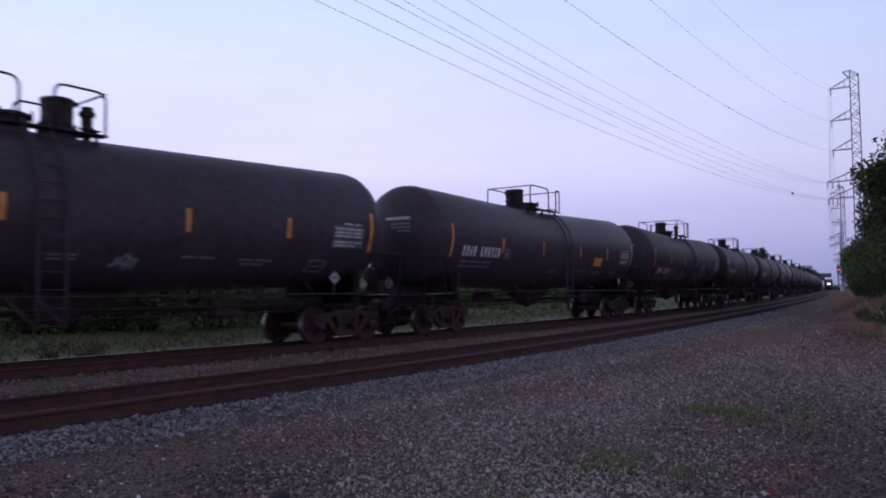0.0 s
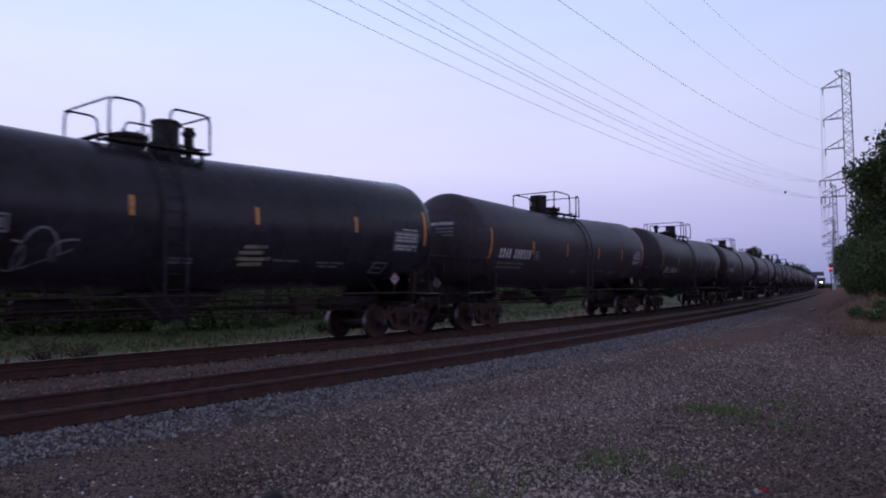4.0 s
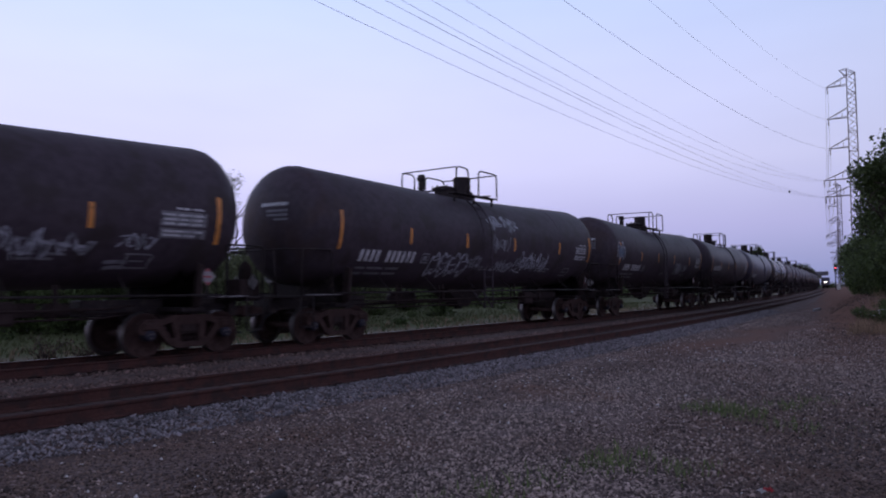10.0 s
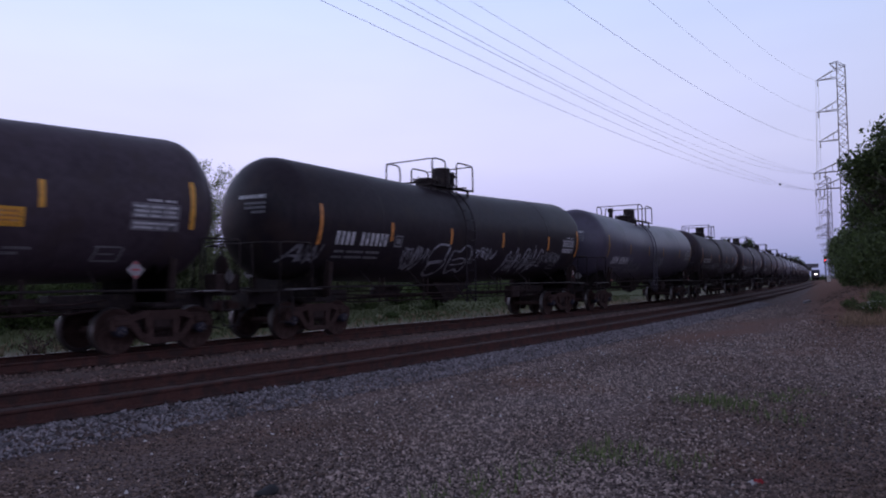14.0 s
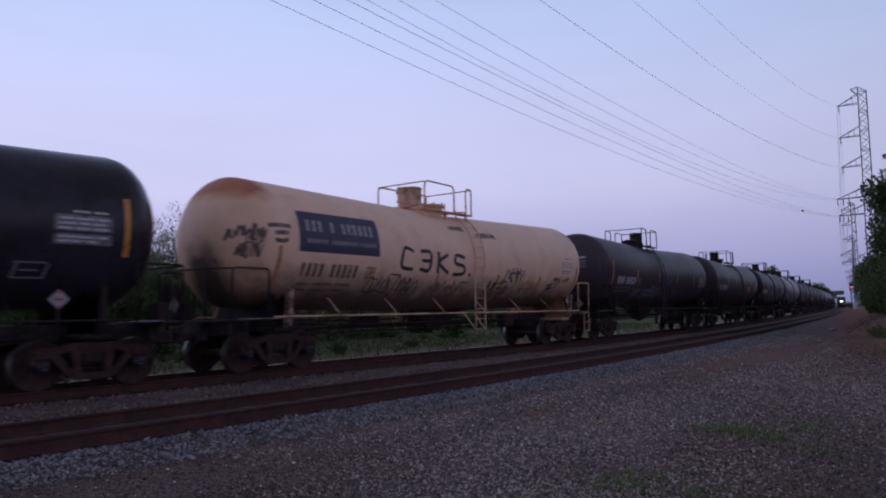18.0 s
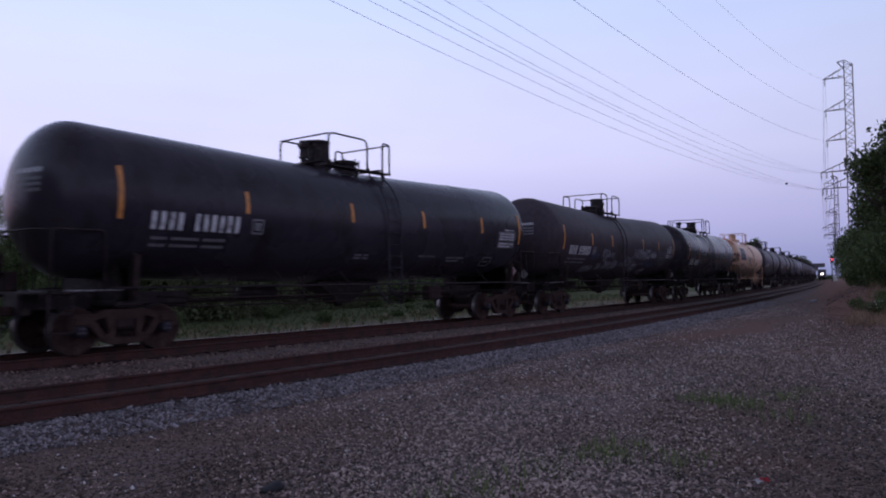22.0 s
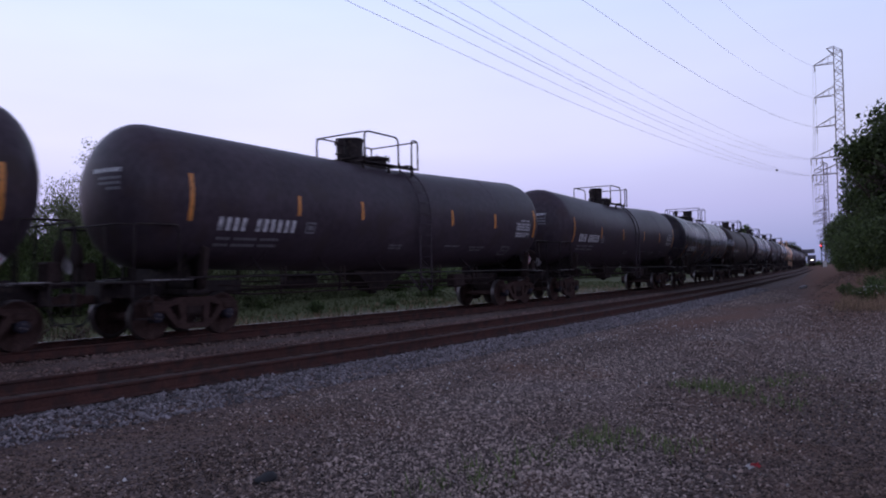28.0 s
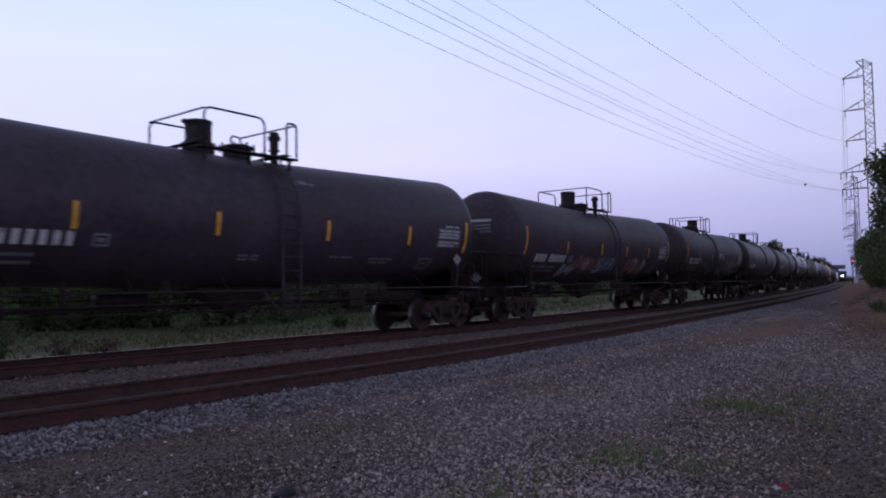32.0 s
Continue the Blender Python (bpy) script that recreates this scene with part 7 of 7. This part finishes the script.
LEKS = [[[(0.75, 0.85), (0.2, 1.0), (0.0, 0.5), (0.05, 0.08), (0.75, 0.0)]],
        [[(0.0, 0.95), (0.7, 0.9), (0.62, 0.05), (0.0, 0.1)], [(0.1, 0.5), (0.68, 0.5)]],
        [[(0.05, 1.05), (0.05, 0.0)], [(0.75, 0.95), (0.1, 0.5), (0.85, 0.0)]],
        [[(0.85, 0.9), (0.2, 1.0), (0.1, 0.6), (0.75, 0.45), (0.8, 0.08), (0.0, 0.0)]]]


def leks(car):
    """The word sprayed on the beige car."""
    for k, strokes in enumerate(LEKS):
        bm = bmesh.new()
        for st in strokes:
            ribbon(bm, smooth_line([(-3.1 + k * 0.80 + x * 0.66, 2.52 - 0.03 * k + z * 0.58) for x, z in st]), 0.105, 0.008)
        part("graffiti_letter", bm, M["spraydark"], car)
    bm = bmesh.new()
    ribbon(bm, [(0.10, 2.44), (0.20, 2.44)], 0.09, 0.008)
    part("graffiti_dot", bm, M["spraydark"], car)


# style, valve housing towards the rear (1) or the front (-1), paint layout, painted tags (x0, x1, z0, z1, ink, kind, letters)
TRAIN = {
    -7: ("dull", 1, dict(HIGH), [(-7.9, -6.6, 2.7, 3.5, "spray", "tag", 3), (5.4, 6.6, 2.3, 3.0, "spraydim", "tag", 3)]),
    -6: ("dull", 1, dict(LOW), [(-4.6, -1.0, 1.75, 2.3, "spraydim", "tag", 7), (1.0, 4.4, 1.75, 2.4, "spraydim", "tag", 7), (2.4, 3.3, 2.4, 2.8, "spraypale", "smear", 3)]),
    -5: ("black", 1, dict(HIGH, label=(3.2, 4.0, 2.3, 2.65)), []),
    -4: ("black", -1, dict(HIGH, tapes=(-4.46, -1.58, 1.95, 4.6), placard=(6.2, 1.68)), [(0.5, 1.0, 1.8, 2.1, "spraydim", "tag", 2)]),
    -3: ("black", -1, dict(LOW, mark=(-6.66, -4.06, 2.14, 2.44), groups=[4, 1, 6], tapes=(-4.16, -1.16, 1.88, 4.75), tz=(2.49, 2.95), lz=(2.30, 3.27), placard=(7.15, 2.08)), [(2.75, 4.4, 1.7, 2.65, "spray", "script", 3)]),
    -2: ("black", 1, dict(HIGH), []),
    -1: ("gloss", -1, dict(HIGH, mark=(-6.56, -4.5, 2.41, 2.76), tapes=(-4.40, -1.70, 1.32, 4.5), tz=(2.86, 3.26), lz=(2.63, 3.62), placard=(6.2, 1.66)), [(-3.87, -2.73, 1.78, 2.56, "spraydim", "script", 2), (0.85, 1.85, 1.9, 2.42, "spraypale", "smear", 4)]),
    0: ("grey", 1, dict(LOW, mark=(-6.57, -4.18, 2.10, 2.42), tapes=(-4.43, -1.11, 1.69, 4.6), tz=(2.56, 3.01), lz=(2.42, 3.40), placard=(6.2, 1.66), tape="ochre"), []),
    1: ("black", 1, dict(HIGH, tapes=(-4.35, -1.55, 1.63, 4.48), placard=(7.2, 1.66)), [(-3.72, -2.43, 1.79, 2.55, "spraydim", "script", 2)]),
    2: ("dull", -1, dict(LOW, mark=(-6.59, -4.19, 2.14, 2.42), tapes=(-4.36, -1.59, 1.37, 4.62), placard=(6.1, 1.70)), [(-7.82, -6.80, 2.56, 3.42, "spray", "block", 2), (-7.6, -7.0, 2.65, 3.2, "sprayblue", "tag", 2), (1.65, 2.95, 2.03, 2.70, "spray", "tag", 4), (3.2, 4.05, 2.2, 2.6, "spray", "tag", 2)]),
    3: ("dull", -1, dict(LOW, mark=(-6.55, -4.16, 2.11, 2.42), tapes=(-4.55, -1.70, 1.25, 4.65), tz=(2.63, 3.08), placard=(7.2, 1.68)), [(-3.45, -1.45, 1.71, 2.48, "spray", "block", 4), (-1.45, -0.78, 1.97, 2.42, "spraydim", "tag", 2), (-0.25, 1.5, 3.25, 3.82, "spray", "tag", 5), (-0.1, 0.9, 2.54, 3.15, "spraydim", "tag", 3), (0.0, 1.35, 1.94, 2.30, "spraydim", "tag", 4), (1.55, 3.8, 1.97, 2.61, "spray", "tag", 6)]),
    4: ("dull", -1, dict(HIGH, tapes=(-4.37, -1.23, 1.90, 4.63), tz=(2.55, 3.03), lz=(2.35, 3.35), placard=(7.2, 1.66)), [(-4.72, -3.93, 2.0, 2.38, "spray", "tag", 2), (-3.6, -1.05, 1.93, 2.48, "spray", "tag", 5), (0.1, 1.7, 1.75, 2.45, "spraydim", "block", 3), (1.3, 2.45, 1.52, 2.13, "spraydim", "smear", 4), (1.7, 2.4, 2.24, 2.52, "spray", "tag", 2), (2.9, 4.65, 1.95, 2.47, "spray", "tag", 4), (5.3, 6.0, 2.2, 2.49, "spray", "tag", 2), (5.05, 5.65, 1.76, 1.99, "spraydim", "smear", 2)]),
    5: ("grey", -1, dict(LOW, mark=(-6.60, -4.23, 2.11, 2.42), tapes=(-4.34, -1.32, 1.34, 4.7), placard=(6.2, 1.66), tape="ochre"), [(-4.13, -2.1, 1.67, 2.16, "spraydim", "block", 5), (0.05, 1.55, 2.03, 2.55, "spray", "tag", 5)]),
    6: ("jet", -1, dict(HIGH, mark=(-6.81, -4.72, 2.36, 2.70), tapes=(-4.61, -1.71, 1.43, 4.81), tz=(2.51, 3.02), lz=(2.33, 3.34), placard=(7.2, 1.66)), [(-8.08, -7.2, 1.87, 2.35, "spraydim", "tag", 3), (-3.9, -2.8, 1.95, 2.42, "spraydim", "tag", 4), (-3.8, -3.1, 1.74, 1.98, "spraydim", "tag", 2), (-2.75, -1.55, 1.55, 2.56, "spray", "block", 1), (-1.6, -0.4, 1.55, 2.56, "spray", "block", 1), (-0.1, 0.98, 2.04, 2.48, "spray", "tag", 3), (1.85, 4.5, 1.68, 2.64, "spray", "tag", 4), (4.7, 6.0, 2.05, 2.45, "spraydim", "tag", 4)]),
    7: ("black", 1, dict(HIGH, tapes=(-4.4, -1.35, 1.60, 4.36), tz=(2.77, 3.27), lz=(2.52, 3.51), panel=2.46, label=(3.24, 4.09, 2.42, 2.76), tape="yellow"), []),
    8: ("black", -1, dict(HIGH, tapes=(-4.34, -1.18, 1.79, 4.94), placard=(7.2, 1.66)), [(-4.66, -3.54, 1.78, 2.39, "spraydim", "tag", 3), (-3.17, -0.88, 1.67, 2.39, "spraydim", "tag", 5), (-0.14, 1.02, 2.52, 3.12, "spraydim", "script", 2), (1.15, 2.22, 1.85, 2.25, "sprayblue", "smear", 3)]),
    9: ("beige", 1, dict(HIGH, mark=(-6.7, -4.72, 2.22, 2.54), groups=[4, 5], tapes=(-4.31, -1.40, 1.84, 4.6), tz=(2.05, 2.50), lz=(2.0, 2.9), placard=(6.85, 1.66), panel=2.62), [(-4.2, -2.2, 1.80, 2.38, "spraydark", "tag", 5), (-1.6, 0.1, 1.82, 2.22, "spraybrown", "tag", 5), (1.27, 2.63, 1.70, 2.32, "spraydark", "tag", 3), (2.3, 3.4, 2.25, 2.72, "spraydark", "tag", 3), (3.7, 4.5, 2.0, 2.4, "fadedtape", "tag", 3), (5.6, 6.8, 2.32, 2.5, "spraydark", "tag", 4), (5.28, 5.74, 2.04, 2.28, "spraydark", "smear", 2), (-7.75, -7.05, 2.95, 3.42, "stencilbrown", "smear", 3), (-8.45, -7.8, 2.95, 3.35, "stencilbrown", "tag", 5), (-8.3, -7.9, 2.6, 2.95, "stencilbrown", "tag", 3), (-0.5, 0.2, 3.80, 3.96, "spraybrown", "tag", 4), (0.8, 1.9, 3.64, 3.86, "spraybrown", "tag", 5)]),
    10: ("gloss", -1, dict(LOW, mark=(-6.66, -4.36, 2.17, 2.52), tapes=(-4.7, -1.8, 1.5, 4.72), tz=(2.74, 3.24), lz=(2.46, 3.58), panel=2.65, placard=(6.2, 1.66)), []),
    11: ("dull", -1, dict(HIGH, mark=(-6.77, -4.63, 2.36, 2.72), tapes=(-4.52, -2.16, 2.12, 4.6), tz=(2.79, 3.28), lz=(2.54, 3.50), placard=(7.2, 1.66)), [(-3.18, -2.47, 2.15, 2.70, "spraydim", "tag", 3), (-2.51, -1.78, 2.26, 2.55, "spraydim", "tag", 3), (-4.71, -3.64, 1.66, 1.95, "spraydim", "tag", 5), (-3.33, -2.82, 1.76, 2.03, "spraydim", "tag", 2), (-2.65, -1.04, 1.78, 2.17, "spraydim", "tag", 6), (-0.25, 0.84, 1.95, 2.38, "spraydim", "block", 3), (0.99, 3.25, 2.30, 2.80, "spray", "tag", 6), (3.44, 4.35, 2.35, 2.72, "spray", "tag", 4), (0.97, 1.72, 1.60, 2.16, "spray", "tag", 2), (2.58, 3.45, 1.58, 1.88, "spray", "tag", 3), (4.67, 6.31, 1.92, 2.71, "spraydim", "hatch", 3), (-4.3, -3.6, 2.2, 2.45, "spraynavy", "tag", 3), (2.4, 4.4, 1.95, 2.2, "spraynavy", "tag", 6)]),
    12: ("gloss", 1, dict(HIGH, mark=(-6.74, -4.53, 2.44, 2.80), tapes=(-4.40, -1.03, 1.96, 5.0), tz=(2.88, 3.38), lz=(2.60, 3.62), placard=(7.2, 1.66)), []),
    13: ("brown", 1, dict(LOW, mark=(-6.53, -4.49, 2.33, 2.58), groups=[4, 5], tapes=(-4.36, -1.2, 1.6, 4.6), tz=(2.43, 2.87), lz=(2.40, 3.36), placard=(7.2, 1.66)), [(-8.3, -7.5, 2.75, 3.42, "spray", "tag", 4)]),
    14: ("lowtape", -1, dict(LOW, mark=(-6.8, -4.43, 2.21, 2.53), tapes=(-4.19, -1.38, 1.25, 4.17), tz=(1.87, 2.29), lz=(1.73, 2.62), panel=2.62, placard=(6.2, 1.68)), []),
    15: ("black", 1, dict(HIGH, tapes=(-4.24, -1.31, 1.93, 4.66), tz=(2.60, 3.10), lz=(2.39, 3.39), placard=(7.2, 1.66)), []),
    16: ("black", 1, dict(HIGH, mark=(-6.67, -4.37, 2.29, 2.58), tapes=(-4.37, -2.10, 2.07, 4.6), tz=(2.70, 3.18), lz=(2.46, 3.45), placard=(7.2, 1.66)), []),
    17: ("dull", -1, dict(HIGH, mark=(-6.80, -4.64, 2.30, 2.63), tapes=(-4.58, -1.74, 1.40, 4.7), tz=(2.50, 2.96), lz=(2.33, 3.30), placard=(7.3, 1.66)), [(-4.15, -2.16, 1.72, 2.55, "spraydim", "script", 2), (-2.0, -1.16, 1.72, 2.27, "sprayblue", "tag", 2), (0.07, 1.18, 2.7, 3.05, "spray", "tag", 3), (0.2, 2.2, 1.65, 2.35, "spraydim", "tag", 6), (2.32, 2.95, 1.93, 2.66, "spray", "block", 1), (3.1, 4.7, 1.95, 2.52, "spraypink", "tag", 5), (3.3, 4.3, 1.78, 2.0, "sprayred", "tag", 3), (4.65, 6.05, 2.22, 2.60, "spraydim", "tag", 5), (4.85, 5.6, 1.78, 2.05, "spray", "tag", 3)]),
    18: ("dull", 1, dict(LOW, mark=(-6.51, -4.13, 2.12, 2.39), tapes=(-4.18, -0.96, 1.77, 4.53), tz=(2.46, 2.91), lz=(2.36, 3.32), placard=(6.2, 1.76)), [(-4.14, -3.1, 1.58, 2.06, "spray", "tag", 4), (-3.24, -0.7, 1.74, 2.36, "sprayred", "tag", 6), (-0.48, 0.65, 1.75, 2.42, "sprayblue", "tag", 3), (2.05, 4.5, 1.70, 2.36, "sprayred", "tag", 6)]),
    19: ("black", 1, dict(LOW, mark=(-6.8, -4.28, 2.16, 2.42), tapes=(-4.38, -1.39, 1.74, 4.76), tz=(2.46, 2.96), lz=(2.30, 3.22), placard=(7.1, 2.10), tape="yellow"), [(0.75, 1.5, 3.78, 3.9, "spraydim", "smear", 2)]),
    20: ("black", 1, dict(HIGH), []),
}
FIRST, LAST = -24, 20


def build_train():
    rs = random.Random(3)
    bodies, cars = {}, {}
    for n in range(FIRST, LAST + 1):
        style, d, spec, tags = TRAIN.get(n) or (rs.choice(["black", "dull", "brown", "dull", "black"]), rs.choice([1, -1]), None, [])
        car, build = None, (spec or HIGH)["build"]
        if (style, d, build) not in bodies:
            car = bodies[style, d, build] = make_car(style, d, build)
        cars[n] = (car, style, d, spec, tags)
    # bare bodies are copied before any of them is lettered
    for n, (car, style, d, spec, tags) in cars.items():
        if car is None:
            cars[n] = (copy_thing(bodies[style, d, (spec or HIGH)["build"]], pose(0, 0, 0)), style, d, spec, tags)
    for n, (car, style, d, spec, tags) in cars.items():
        markings(car, style, spec or HIGH)
        car.matrix_basis = car_pose(n, 0)
        if n == 9:
            leks(car)
        if spec and "label" in spec:
            x0, x1, z0, z1 = spec["label"]
            bm = bmesh.new()
            patch(bm, x0, x1, z0, z1, -1, 0.006, 2)
            lb = part("warning_label", bm, M["yellow"], car, "orange-yellow painted label")
            bm = bmesh.new()
            for z in (z1 - 0.08, z1 - 0.16, z1 - 0.24):
                char_row(bm, x0 + 0.06, x1 - 0.08, z - 0.02, z + 0.02, [6, 8], -1, True)
            for v in bm.verts:
                v.co.y -= 0.004
            part("lettering_bars", bm, M["fadedtape"], lb)["kind"] = "stuff"
        for k, (x0, x1, z0, z1, ink, kind, gl) in enumerate(tags):
            graffiti(car, x0, x1, z0, z1, ink, kind, gl, n * 13 + k, 0.036 if n == 9 else 0.11 if ink in ("sprayred", "sprayblue", "spraypink") else 0.062 if kind == "block" else 0.05)
    return {n: row[0] for n, row in cars.items()}


TRAIN_CARS = build_train()
# ---------------------------------------------------------------- ties, half sunk in the ballast


def build_ties():
    bm = bmesh.new()
    box(bm, (0, 0, -0.09), (0.22, 1.7, 0.18), 0.012)
    me = bpy.data.meshes.new("tie")
    bm.to_mesh(me)
    bm.free()
    me.materials.append(M["tie"])
    rs = random.Random(8)
    for bed, along in zip(BEDS, (lambda s: 0.0, siding)):
        for k in range(135):
            s = -20 + 0.6 * k + rs.uniform(-0.02, 0.02)
            x, y, ph = line_at(s, along(s) + GAUGE / 2)
            ob = new("tie", me)
            ob.parent = bed
            ob.matrix_basis = pose(x, y, -0.1805, 0, 0, 90 - math.degrees(ph) + rs.uniform(-0.6, 0.6))


build_ties()
# ---------------------------------------------------------------- what moves


def motions():
    times = [i * 0.5 for i in range(65)]
    for n, car in TRAIN_CARS.items():
        walk(car, [(t, car_pose(n, t)) for t in times])
    # every wheelset rolls with the train; those in the same seat of a truck share one turning
    seats = {}
    s0 = train_station(0)
    for car in TRAIN_CARS.values():
        for ob in car.children_recursive:
            if ob.name.split(".")[0] == "wheelset":
                seats.setdefault(round(ob.location.x, 2), []).append(ob)
    for x, obs in seats.items():
        rows = [(i / FPS, pose(x, 0, 0.457, 0, math.degrees((train_station(i / FPS) - s0) / 0.457), 0)) for i in range(32 * FPS + 1)]
        walk(obs[0], rows)
        act, slot = obs[0].animation_data.action, obs[0].animation_data.action_slot
        for ob in obs[1:]:
            ob.rotation_mode = "QUATERNION"
            keys = ob.animation_data_create()
            keys.action = act
            keys.action_slot = slot


motions()
